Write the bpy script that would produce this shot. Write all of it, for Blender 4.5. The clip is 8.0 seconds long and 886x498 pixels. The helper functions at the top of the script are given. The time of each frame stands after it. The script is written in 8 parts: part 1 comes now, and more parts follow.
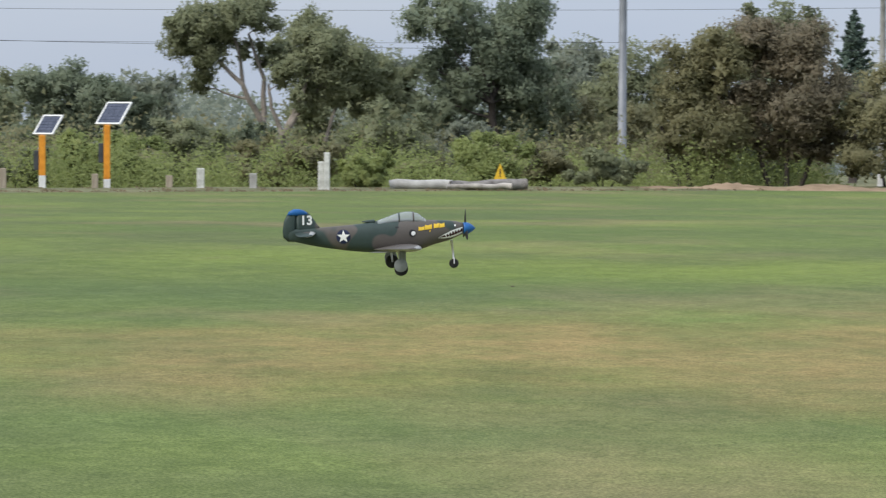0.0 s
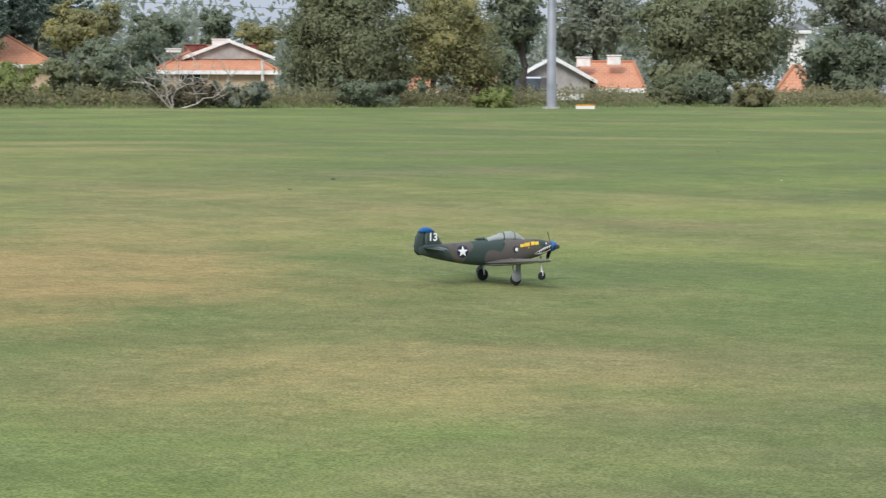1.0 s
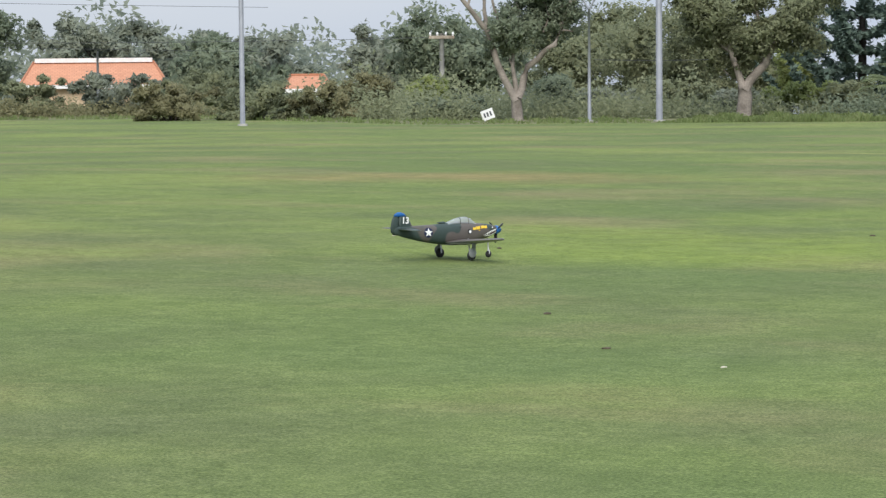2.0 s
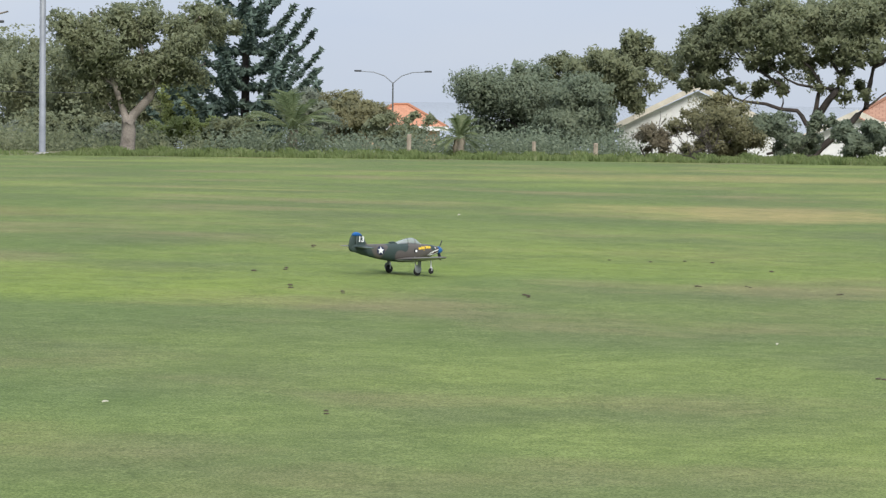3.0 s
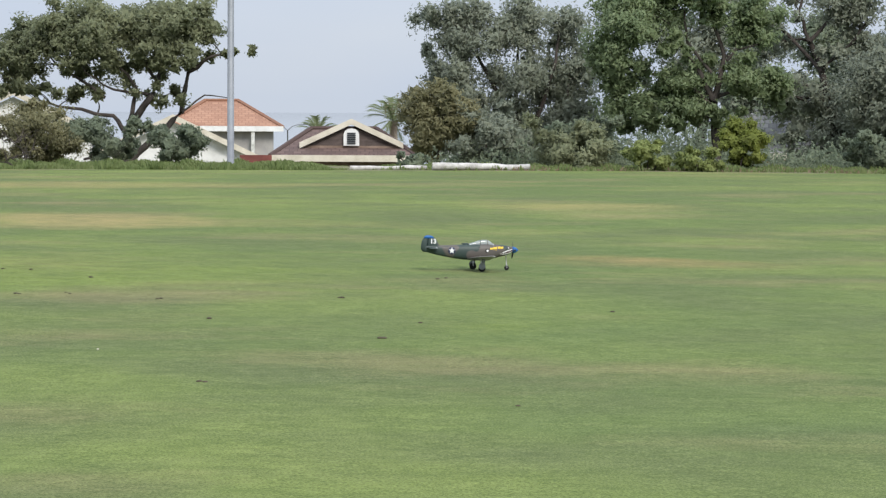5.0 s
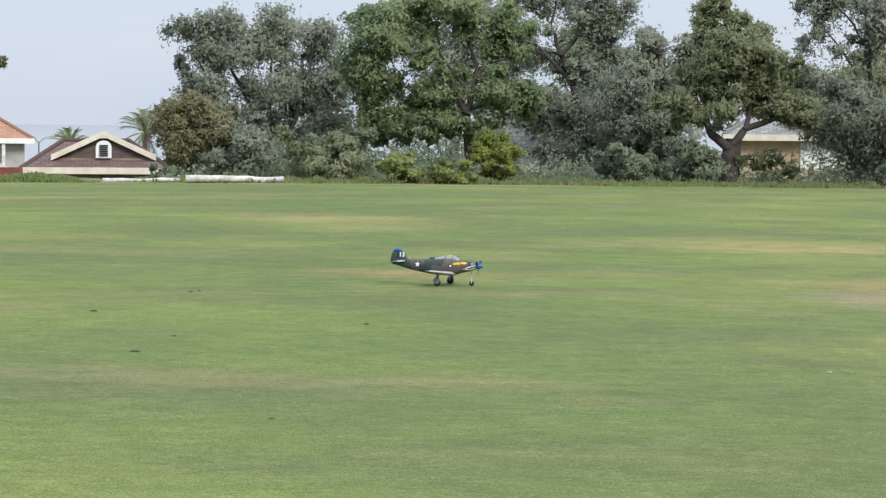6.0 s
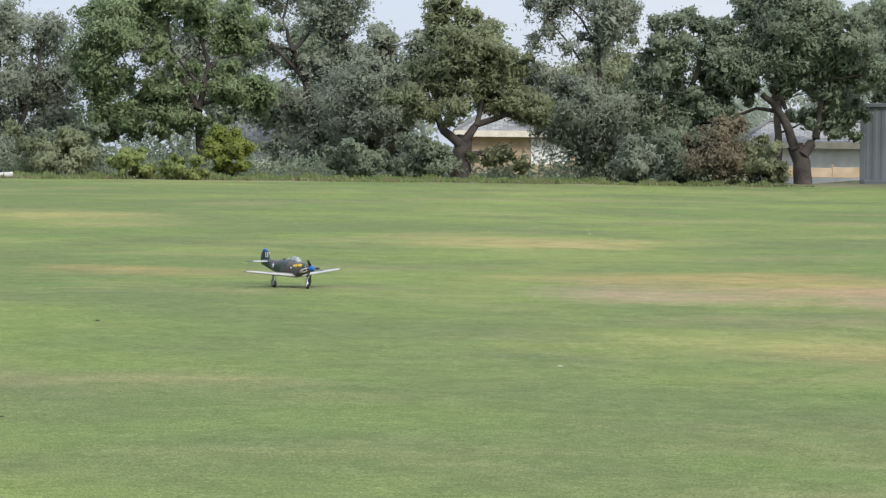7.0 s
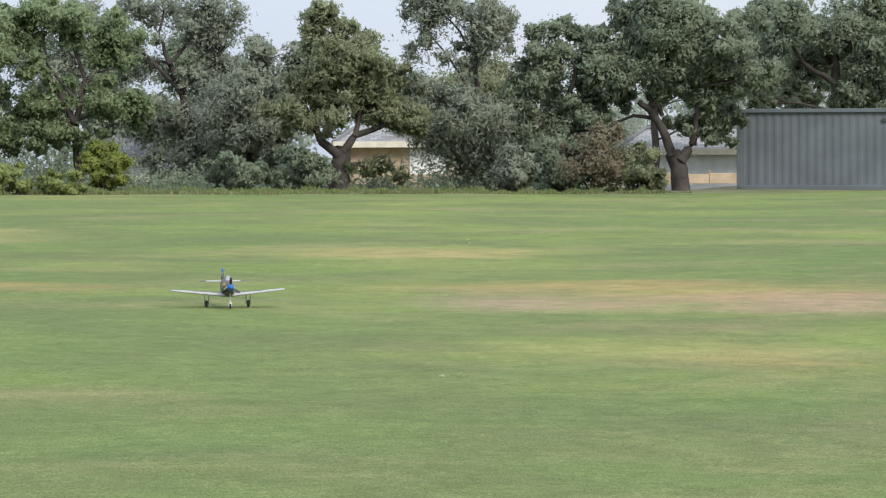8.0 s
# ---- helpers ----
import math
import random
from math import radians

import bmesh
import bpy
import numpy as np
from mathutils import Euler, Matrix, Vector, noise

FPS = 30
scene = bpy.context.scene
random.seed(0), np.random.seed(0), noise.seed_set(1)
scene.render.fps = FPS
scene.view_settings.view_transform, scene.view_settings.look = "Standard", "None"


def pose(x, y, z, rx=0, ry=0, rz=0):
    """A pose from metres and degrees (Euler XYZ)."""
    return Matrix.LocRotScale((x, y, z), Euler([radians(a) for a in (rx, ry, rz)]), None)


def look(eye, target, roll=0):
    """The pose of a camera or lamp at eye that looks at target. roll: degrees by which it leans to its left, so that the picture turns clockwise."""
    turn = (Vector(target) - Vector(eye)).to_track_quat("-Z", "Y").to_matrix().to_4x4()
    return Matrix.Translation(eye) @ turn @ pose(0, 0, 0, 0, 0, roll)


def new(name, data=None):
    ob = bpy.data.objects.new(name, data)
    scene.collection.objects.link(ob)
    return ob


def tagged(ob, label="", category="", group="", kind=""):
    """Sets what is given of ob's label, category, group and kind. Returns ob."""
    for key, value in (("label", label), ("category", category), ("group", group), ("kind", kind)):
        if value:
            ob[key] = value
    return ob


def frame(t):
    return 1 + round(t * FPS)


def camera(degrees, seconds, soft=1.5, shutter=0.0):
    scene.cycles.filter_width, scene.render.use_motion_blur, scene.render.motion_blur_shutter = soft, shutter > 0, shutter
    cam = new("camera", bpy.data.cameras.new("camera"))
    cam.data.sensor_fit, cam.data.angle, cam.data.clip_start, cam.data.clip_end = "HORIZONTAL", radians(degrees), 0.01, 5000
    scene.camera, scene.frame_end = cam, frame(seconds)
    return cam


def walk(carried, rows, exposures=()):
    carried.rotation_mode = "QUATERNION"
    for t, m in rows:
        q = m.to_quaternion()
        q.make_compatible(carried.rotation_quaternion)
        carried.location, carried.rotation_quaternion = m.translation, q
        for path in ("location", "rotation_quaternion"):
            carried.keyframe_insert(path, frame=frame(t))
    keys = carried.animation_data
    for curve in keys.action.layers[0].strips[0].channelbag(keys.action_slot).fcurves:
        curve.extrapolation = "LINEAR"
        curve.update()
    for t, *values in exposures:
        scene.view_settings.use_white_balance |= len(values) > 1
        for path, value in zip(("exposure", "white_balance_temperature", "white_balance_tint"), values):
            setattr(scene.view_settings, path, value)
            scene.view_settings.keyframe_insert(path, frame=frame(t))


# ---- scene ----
cam = camera(17.823, 8.0, soft=1.3, shutter=0.035)
PATH = [
    (0, pose(0, 0, 1.7, 87.518, -0.364, 66.214)),
    (0.1, pose(0, 0, 1.7, 87.501, -0.313, 62.723)),
    (0.2, pose(0, 0, 1.7, 87.476, -0.255, 59.914)),
    (0.3, pose(0, 0, 1.7, 87.441, -0.124, 56.910)),
    (0.4, pose(0, 0, 1.7, 87.394, -0.139, 53.952)),
    (0.5, pose(0, 0, 1.7, 87.305, -0.013, 50.563)),
    (0.6, pose(0, 0, 1.7, 87.185, 0.034, 47.690)),
    (0.7, pose(0, 0, 1.7, 86.734, 0.036, 44.788)),
    (0.8, pose(0, 0, 1.7, 86.289, 0.162, 42.178)),
    (0.9, pose(0, 0, 1.7, 86.158, -0.034, 39.161)),
    (1, pose(0, 0, 1.7, 86.059, -0.209, 36.135)),
    (1.1, pose(0, 0, 1.7, 85.990, -0.218, 33.540)),
    (1.2, pose(0, 0, 1.7, 85.914, -0.099, 31.102)),
    (2.3, pose(0, 0, 1.7, 86.525, 0.070, 12.298)),
    (2.4, pose(0, 0, 1.7, 86.591, -0.224, 11.014)),
    (2.5, pose(0, 0, 1.7, 86.651, -0.486, 9.948)),
    (2.6, pose(0, 0, 1.7, 86.771, -0.664, 8.746)),
    (2.7, pose(0, 0, 1.7, 86.824, -0.678, 7.695)),
    (2.8, pose(0, 0, 1.7, 86.872, -0.676, 6.516)),
    (2.9, pose(0, 0, 1.7, 86.915, -0.654, 5.163)),
    (3, pose(0, 0, 1.7, 86.961, -0.674, 4.053)),
    (3.5, pose(0, 0, 1.7, 87.024, -0.403, 0.021)),
    (4, pose(0, 0, 1.7, 87.049, -0.234, -3.471)),
    (4.5, pose(0, 0, 1.7, 87.063, -0.301, -6.106)),
    (5, pose(0, 0, 1.7, 87.180, -0.280, -9.733)),
    (5.2, pose(0, 0, 1.7, 87.264, -0.353, -10.539)),
    (6.3, pose(0, 0, 1.7, 87.479, -0.458, -17.057)),
    (6.5, pose(0, 0, 1.7, 87.475, -0.545, -18.655)),
    (7, pose(0, 0, 1.7, 87.417, -0.537, -20.145)),
    (7.5, pose(0, 0, 1.7, 87.511, -0.332, -22.466)),
    (8, pose(0, 0, 1.7, 87.638, 0.240, -22.611)),
]
walk(cam, PATH, exposures=[(0.0, -0.22), (0.5, -0.2), (1.2, -0.12), (2.3, -0.03), (5.2, -0.02), (6.3, 0.12), (8.0, 0.14)])

# ---- sky and sun ----
SUN_EL, SUN_AZ = 42.0, 165.0          # degrees; compass from +Y, clockwise
world = bpy.data.worlds.new("overcast_sky")
scene.world = world
world.use_nodes = True
wn, wl = world.node_tree.nodes, world.node_tree.links
wn.clear()
w_out = wn.new("ShaderNodeOutputWorld")
w_bg = wn.new("ShaderNodeBackground")
w_sky = wn.new("ShaderNodeTexSky")
w_sky.sky_type, w_sky.sun_disc = "NISHITA", False
w_sky.sun_elevation, w_sky.sun_rotation = radians(SUN_EL), radians(SUN_AZ)
w_sky.air_density, w_sky.dust_density = 1.0, 2.0
w_co = wn.new("ShaderNodeTexCoord")
w_sep = wn.new("ShaderNodeSeparateXYZ")
w_grad = wn.new("ShaderNodeMapRange")      # an overcast dome: three times brighter overhead than low down
w_grad.inputs["To Min"].default_value, w_grad.inputs["To Max"].default_value = 0.76, 1.7
w_map = wn.new("ShaderNodeMapping")
w_map.inputs["Scale"].default_value = (1.2, 1.2, 5.0)
w_noise = wn.new("ShaderNodeTexNoise")
w_noise.inputs["Scale"].default_value, w_noise.inputs["Detail"].default_value = 2.2, 5.0
w_cloud = wn.new("ShaderNodeValToRGB")
w_cloud.color_ramp.elements[0].position, w_cloud.color_ramp.elements[0].color = 0.3, (0.74, 0.86, 1.08, 1)
w_cloud.color_ramp.elements[1].position, w_cloud.color_ramp.elements[1].color = 0.72, (0.92, 0.99, 1.09, 1)
w_mul = wn.new("ShaderNodeVectorMath")
w_mul.operation = "SCALE"
w_mix = wn.new("ShaderNodeMix")
w_mix.data_type = "RGBA"
w_mix.inputs[0].default_value = 0.9
w_dim = wn.new("ShaderNodeVectorMath")
w_dim.operation = "SCALE"
w_dim.inputs["Scale"].default_value = 0.1
wl.new(w_co.outputs["Generated"], w_sep.inputs[0])
wl.new(w_sep.outputs["Z"], w_grad.inputs["Value"])
wl.new(w_co.outputs["Generated"], w_map.inputs["Vector"])
wl.new(w_map.outputs[0], w_noise.inputs["Vector"])
wl.new(w_noise.outputs["Fac"], w_cloud.inputs[0])
wl.new(w_cloud.outputs[0], w_mul.inputs[0])
wl.new(w_grad.outputs[0], w_mul.inputs["Scale"])
wl.new(w_sky.outputs[0], w_dim.inputs[0])
wl.new(w_dim.outputs[0], w_mix.inputs[6])
wl.new(w_mul.outputs[0], w_mix.inputs[7])
wl.new(w_mix.outputs[2], w_bg.inputs[0])
w_bg.inputs[1].default_value = 1.0
wl.new(w_bg.outputs[0], w_out.inputs[0])

sun = new("sun", bpy.data.lights.new("sun", "SUN"))
sun.data.energy, sun.data.angle, sun.data.color = 2.9, radians(22), (1.0, 0.95, 0.88)
sa, se = radians(SUN_AZ), radians(SUN_EL)
sun.matrix_world = look((60 * math.sin(sa) * math.cos(se), 60 * math.cos(sa) * math.cos(se), 60 * math.sin(se)), (0, 0, 0))


# ---- materials ----
def material(name, rough=0.8, metal=0.0, spec=0.3):
    m = bpy.data.materials.new(name)
    m.use_nodes = True
    b = m.node_tree.nodes["Principled BSDF"]
    b.inputs["Roughness"].default_value = rough
    b.inputs["Metallic"].default_value = metal
    b.inputs["Specular IOR Level"].default_value = spec
    return m, m.node_tree.nodes, m.node_tree.links, b


def worn(name, dark, light, scale=6.0, rough=0.75, metal=0.0, bump=0.2, fine=60.0, spec=0.3, stretch=(1, 1, 1)):
    """A surface that varies at two scales between two colours, with fine relief."""
    m, n, l, b = material(name, rough, metal, spec)
    co = n.new("ShaderNodeTexCoord")
    mp = n.new("ShaderNodeMapping")
    mp.inputs["Scale"].default_value = stretch
    l.new(co.outputs["Object"], mp.inputs["Vector"])
    a, c = n.new("ShaderNodeTexNoise"), n.new("ShaderNodeTexNoise")
    a.inputs["Scale"].default_value, a.inputs["Detail"].default_value = scale, 5
    c.inputs["Scale"].default_value, c.inputs["Detail"].default_value = fine, 3
    l.new(mp.outputs[0], a.inputs["Vector"])
    l.new(mp.outputs[0], c.inputs["Vector"])
    mx = n.new("ShaderNodeMix")
    mx.inputs[0].default_value = 0.35
    l.new(a.outputs["Fac"], mx.inputs[2])
    l.new(c.outputs["Fac"], mx.inputs[3])
    ramp = n.new("ShaderNodeValToRGB")
    ramp.color_ramp.elements[0].position, ramp.color_ramp.elements[0].color = 0.36, (*dark, 1)
    ramp.color_ramp.elements[1].position, ramp.color_ramp.elements[1].color = 0.64, (*light, 1)
    l.new(mx.outputs[0], ramp.inputs[0])
    l.new(ramp.outputs[0], b.inputs["Base Color"])
    bp = n.new("ShaderNodeBump")
    bp.inputs["Strength"].default_value, bp.inputs["Distance"].default_value = bump, 0.02
    l.new(c.outputs["Fac"], bp.inputs["Height"])
    l.new(bp.outputs[0], b.inputs["Normal"])
    return m


def leaves(name, dark, mid, light, trans=0.5):
    """Foliage: each leaf takes its own shade, and lets some light through."""
    m, n, l, b = material(name, 0.55, 0, 0.25)
    g = n.new("ShaderNodeNewGeometry")
    ramp = n.new("ShaderNodeValToRGB")
    ramp.color_ramp.elements[0].color = (*dark, 1)
    ramp.color_ramp.elements[1].color = (*light, 1)
    e = ramp.color_ramp.elements.new(0.5)
    e.color = (*mid, 1)
    co = n.new("ShaderNodeTexCoord")
    nz = n.new("ShaderNodeTexNoise")
    nz.inputs["Scale"].default_value, nz.inputs["Detail"].default_value = 0.9, 3
    l.new(co.outputs["Object"], nz.inputs["Vector"])
    mx = n.new("ShaderNodeMix")
    mx.inputs[0].default_value = 0.72
    l.new(g.outputs["Random Per Island"], mx.inputs[2])
    l.new(nz.outputs["Fac"], mx.inputs[3])
    l.new(mx.outputs[0], ramp.inputs[0])
    l.new(ramp.outputs[0], b.inputs["Base Color"])
    tr = n.new("ShaderNodeBsdfTranslucent")
    l.new(ramp.outputs[0], tr.inputs["Color"])
    ms = n.new("ShaderNodeMixShader")
    ms.inputs[0].default_value = trans
    l.new(b.outputs[0], ms.inputs[1])
    l.new(tr.outputs[0], ms.inputs[2])
    l.new(ms.outputs[0], n["Material Output"].inputs["Surface"])
    return m


def sc(c, k):
    return tuple(v * k for v in c)


# haze is put into the colours: gum, dark, grey, pine lightened; dark, grey bluer
LEAF = {
    "gum": leaves("gum_leaf", (0.140, 0.160, 0.095), (0.275, 0.300, 0.175), (0.420, 0.430, 0.260)),
    "dark": leaves("dark_leaf", (0.135, 0.168, 0.122), (0.245, 0.290, 0.195), (0.380, 0.410, 0.280)),
    "grey": leaves("grey_leaf", (0.180, 0.205, 0.160), (0.295, 0.325, 0.245), (0.440, 0.460, 0.360)),
    "bright": leaves("bright_leaf", (0.175, 0.215, 0.075), (0.315, 0.365, 0.135), (0.470, 0.500, 0.210)),
    "yellow": leaves("yellow_leaf", (0.15, 0.19, 0.05), (0.26, 0.3, 0.075), (0.4, 0.42, 0.13)),
    "olive": leaves("olive_leaf", (0.150, 0.150, 0.082), (0.285, 0.275, 0.150), (0.420, 0.380, 0.220)),
    "brown": leaves("brown_leaf", (0.135, 0.125, 0.085), (0.250, 0.220, 0.148), (0.400, 0.325, 0.230)),
    "pine": leaves("pine_needle", (0.075, 0.110, 0.088), (0.125, 0.175, 0.138), (0.200, 0.250, 0.195), 0.2),
    "soft": leaves("soft_needle", (0.150, 0.200, 0.110), (0.250, 0.315, 0.165), (0.390, 0.450, 0.260)),
    "blossom": leaves("blossom_leaf", (0.140, 0.165, 0.089), (0.315, 0.311, 0.156), (0.827, 0.689, 0.243)),
    "palm": leaves("palm_leaf", (0.110, 0.145, 0.070), (0.205, 0.250, 0.120), (0.400, 0.380, 0.220)),
    "verge": leaves("verge_grass", (0.125, 0.165, 0.060), (0.200, 0.255, 0.095), (0.340, 0.350, 0.180)),
    "lawn": leaves("lawn_blade", (0.12, 0.165, 0.05), (0.2, 0.235, 0.075), (0.4, 0.36, 0.17), 0.3),
    "straw": leaves("dry_grass", (0.170, 0.135, 0.080), (0.280, 0.220, 0.140), (0.440, 0.350, 0.230)),
}
BARK = worn("pale_bark", (0.14, 0.12, 0.1), (0.32, 0.28, 0.24), 3.0, 0.85, 0, 0.4, 25)
BARK_DARK = worn("dark_bark", (0.03, 0.026, 0.023), (0.085, 0.07, 0.06), 3.0, 0.9, 0, 0.5, 25)
DEADWOOD = worn("dead_wood", (0.26, 0.235, 0.21), (0.52, 0.48, 0.43), 4.0, 0.85, 0, 0.4, 30)
TIMBER = worn("weathered_timber", (0.2, 0.16, 0.12), (0.42, 0.36, 0.28), 5.0, 0.85, 0, 0.4, 40, stretch=(1, 1, 0.15))
WHITEPOST = worn("white_painted_timber", (0.42, 0.42, 0.38), (0.74, 0.74, 0.7), 6.0, 0.7)
CONCRETE = worn("pale_concrete", (0.3, 0.29, 0.27), (0.5, 0.49, 0.46), 4.0, 0.85)
STEEL = worn("galvanised_steel", (0.2, 0.212, 0.23), (0.3, 0.312, 0.33), 2.0, 0.55, 0.3)
DARKSTEEL = worn("dark_steel", (0.05, 0.055, 0.06), (0.1, 0.105, 0.11), 3.0, 0.5, 0.5)
ORANGE = worn("orange_paint", (0.62, 0.22, 0.02), (0.86, 0.36, 0.04), 5.0, 0.5)
YELLOWSIGN = worn("yellow_sign_paint", (0.7, 0.42, 0.03), (0.85, 0.55, 0.05), 8.0, 0.5)
BLACKPAINT = worn("black_paint", (0.015, 0.015, 0.016), (0.035, 0.035, 0.036), 9.0, 0.5)
WHITEPAINT = worn("white_paint", (0.66, 0.66, 0.64), (0.84, 0.84, 0.82), 3.0, 0.6)
CREAM = worn("cream_brick", (0.42, 0.31, 0.2), (0.6, 0.47, 0.33), 2.0, 0.85)
BROWNBRICK = worn("brown_brick", (0.17, 0.12, 0.09), (0.3, 0.22, 0.17), 2.5, 0.85)
GREYWALL = worn("grey_rendered_wall", (0.3, 0.29, 0.28), (0.45, 0.43, 0.41), 2.0, 0.85)
GREYROOF = worn("grey_sheet_roof", (0.12, 0.125, 0.13), (0.19, 0.195, 0.2), 1.5, 0.75, 0.0)
CREAMTRIM = worn("cream_painted_trim", (0.55, 0.5, 0.4), (0.72, 0.67, 0.56), 3.0, 0.6)
DARKGABLE = worn("dark_brown_shingles", (0.07, 0.055, 0.05), (0.14, 0.11, 0.1), 3.0, 0.85, 0, 0.3, 30, stretch=(1, 1, 4))
WHITEROOF = worn("white_sheet_roof", (0.62, 0.64, 0.66), (0.8, 0.82, 0.84), 1.0, 0.5)
RUST = worn("red_brown_metal", (0.13, 0.04, 0.035), (0.24, 0.08, 0.065), 3.0, 0.7)
GLASS_DARK = worn("dark_window_glass", (0.02, 0.025, 0.03), (0.06, 0.07, 0.08), 2.0, 0.12, 0, 0.02)
CAR_PAINT = worn("silver_car_paint", (0.5, 0.51, 0.53), (0.62, 0.63, 0.65), 1.0, 0.3, 0.3, 0.02)
SOLAR = worn("solar_cells", (0.05, 0.06, 0.09), (0.09, 0.10, 0.14), 8.0, 0.25, 0.1, 0.02)
CONTAINER = worn("grey_container_paint", (0.095, 0.108, 0.118), (0.13, 0.145, 0.158), 1.2, 0.6, 0.0, 0.08)
DARKLOG = worn("grey_split_log", (0.1, 0.09, 0.085), (0.3, 0.28, 0.26), 5.0, 0.9, 0, 0.5, 30)
LOGWHITE = worn("whitened_log", (0.34, 0.32, 0.3), (0.62, 0.6, 0.57), 5.0, 0.85, 0, 0.5, 30)
SEA = worn("distant_sea", (0.05, 0.08, 0.1), (0.07, 0.1, 0.12), 0.01, 0.04, 0, 0.0, 0.3, 0.5)
DIRT = worn("bare_dirt", (0.2, 0.14, 0.085), (0.36, 0.26, 0.17), 1.5, 0.95)


def tiles(name, dark, light, course=0.33):
    """Roof tiles: courses and rolls in the relief, tile by tile shades."""
    m, n, l, b = material(name, 0.85, 0, 0.2)
    co = n.new("ShaderNodeTexCoord")
    br = n.new("ShaderNodeTexBrick")
    br.inputs["Scale"].default_value = 1.0
    br.inputs["Brick Width"].default_value, br.inputs["Row Height"].default_value = 0.3, course
    br.inputs["Mortar Size"].default_value = 0.02
    br.inputs["Color1"].default_value, br.inputs["Color2"].default_value = (*dark, 1), (*light, 1)
    br.inputs["Mortar"].default_value = (*sc(dark, 0.85), 1)
    l.new(co.outputs["UV"], br.inputs["Vector"])
    nz = n.new("ShaderNodeTexNoise")
    nz.inputs["Scale"].default_value, nz.inputs["Detail"].default_value = 0.8, 5
    l.new(co.outputs["Object"], nz.inputs["Vector"])
    mx = n.new("ShaderNodeMix")
    mx.data_type, mx.blend_type = "RGBA", "MULTIPLY"
    mx.inputs[0].default_value = 0.6
    rp = n.new("ShaderNodeValToRGB")
    rp.color_ramp.elements[0].color, rp.color_ramp.elements[1].color = (0.75, 0.75, 0.75, 1), (1.15, 1.12, 1.1, 1)
    l.new(nz.outputs["Fac"], rp.inputs[0])
    l.new(br.outputs["Color"], mx.inputs[6])
    l.new(rp.outputs[0], mx.inputs[7])
    l.new(mx.outputs[2], b.inputs["Base Color"])
    bp = n.new("ShaderNodeBump")
    bp.inputs["Strength"].default_value, bp.inputs["Distance"].default_value = 0.25, 0.02
    l.new(br.outputs["Fac"], bp.inputs["Height"])
    bp.invert = True
    l.new(bp.outputs[0], b.inputs["Normal"])
    return m


TERRACOTTA = tiles("terracotta_tiles", (0.5, 0.235, 0.14), (0.57, 0.28, 0.17))
REDTILE = tiles("weathered_red_tiles", (0.33, 0.18, 0.12), (0.42, 0.24, 0.16))
BROWNTILE = tiles("dark_brown_tiles", (0.115, 0.08, 0.072), (0.175, 0.122, 0.108))
GREYTILE = tiles("grey_tiles", (0.2, 0.2, 0.2), (0.34, 0.34, 0.33))


# ---- helpers for meshes ----
def polar(az, d, z=0.0):
    a = radians(az)
    return Vector((d * math.sin(a), d * math.cos(a), z))


def facing(az, d, z=0.0):
    """A pose at compass az and distance d: its x runs to the right and its y away from the origin."""
    p = polar(az, d, z)
    return pose(p.x, p.y, p.z, 0, 0, -az)


def part(name, bm, mat, parent=None, label="", smooth=False):
    me = bpy.data.meshes.new(name)
    bm.normal_update()
    if smooth:
        for fc in bm.faces:
            fc.smooth = True
    bm.to_mesh(me)
    bm.free()
    me.materials.append(mat)
    ob = new(name, me)
    if parent:
        ob.parent = parent
    if label:
        ob["label"] = label
    return ob


def raw(name, verts, faces, mat, parent=None, smooth=False):
    me = bpy.data.meshes.new(name)
    me.from_pydata(verts, [], faces)
    me.materials.append(mat)
    if smooth:
        me.polygons.foreach_set("use_smooth", [True] * len(me.polygons))
    ob = new(name, me)
    if parent:
        ob.parent = parent
    return ob


def thing(name, m, label, category, group="", kind=""):
    ob = new(name)
    ob.empty_display_size = 0.2
    ob.matrix_basis = m
    return tagged(ob, label, category, group, kind)


def box(bm, x0, x1, y0, y1, z0, z1, bevel=0.0):
    r = bmesh.ops.create_cube(bm, size=1.0)
    for v in r["verts"]:
        v.co = Vector(((x0 + x1) / 2 + v.co.x * (x1 - x0), (y0 + y1) / 2 + v.co.y * (y1 - y0), (z0 + z1) / 2 + v.co.z * (z1 - z0)))
    if bevel > 0:
        es = list({e for v in r["verts"] for e in v.link_edges})
        bmesh.ops.bevel(bm, geom=es, offset=bevel, segments=2, affect="EDGES", profile=0.5)
    return bm


def tube(bm, pts, radii, sides=8, cap=True):
    """A tapered round bar along points."""
    rings = []
    up = Vector((0.13, 0.21, 1)).normalized()
    for i, p in enumerate(pts):
        p = Vector(p)
        a = Vector(pts[max(i - 1, 0)])
        b = Vector(pts[min(i + 1, len(pts) - 1)])
        t = (b - a).normalized() if (b - a).length > 1e-6 else Vector((0, 0, 1))
        ref = up if abs(t.dot(up)) < 0.93 else Vector((1, 0.1, 0))
        u = t.cross(ref).normalized()
        w = t.cross(u)
        rings.append([bm.verts.new(p + (u * math.cos(k * math.tau / sides) + w * math.sin(k * math.tau / sides)) * radii[i]) for k in range(sides)])
    for i in range(len(rings) - 1):
        for k in range(sides):
            bm.faces.new((rings[i][k], rings[i][(k + 1) % sides], rings[i + 1][(k + 1) % sides], rings[i + 1][k]))
    if cap:
        bm.faces.new(rings[0])
        bm.faces.new(rings[-1][::-1])
    return bm


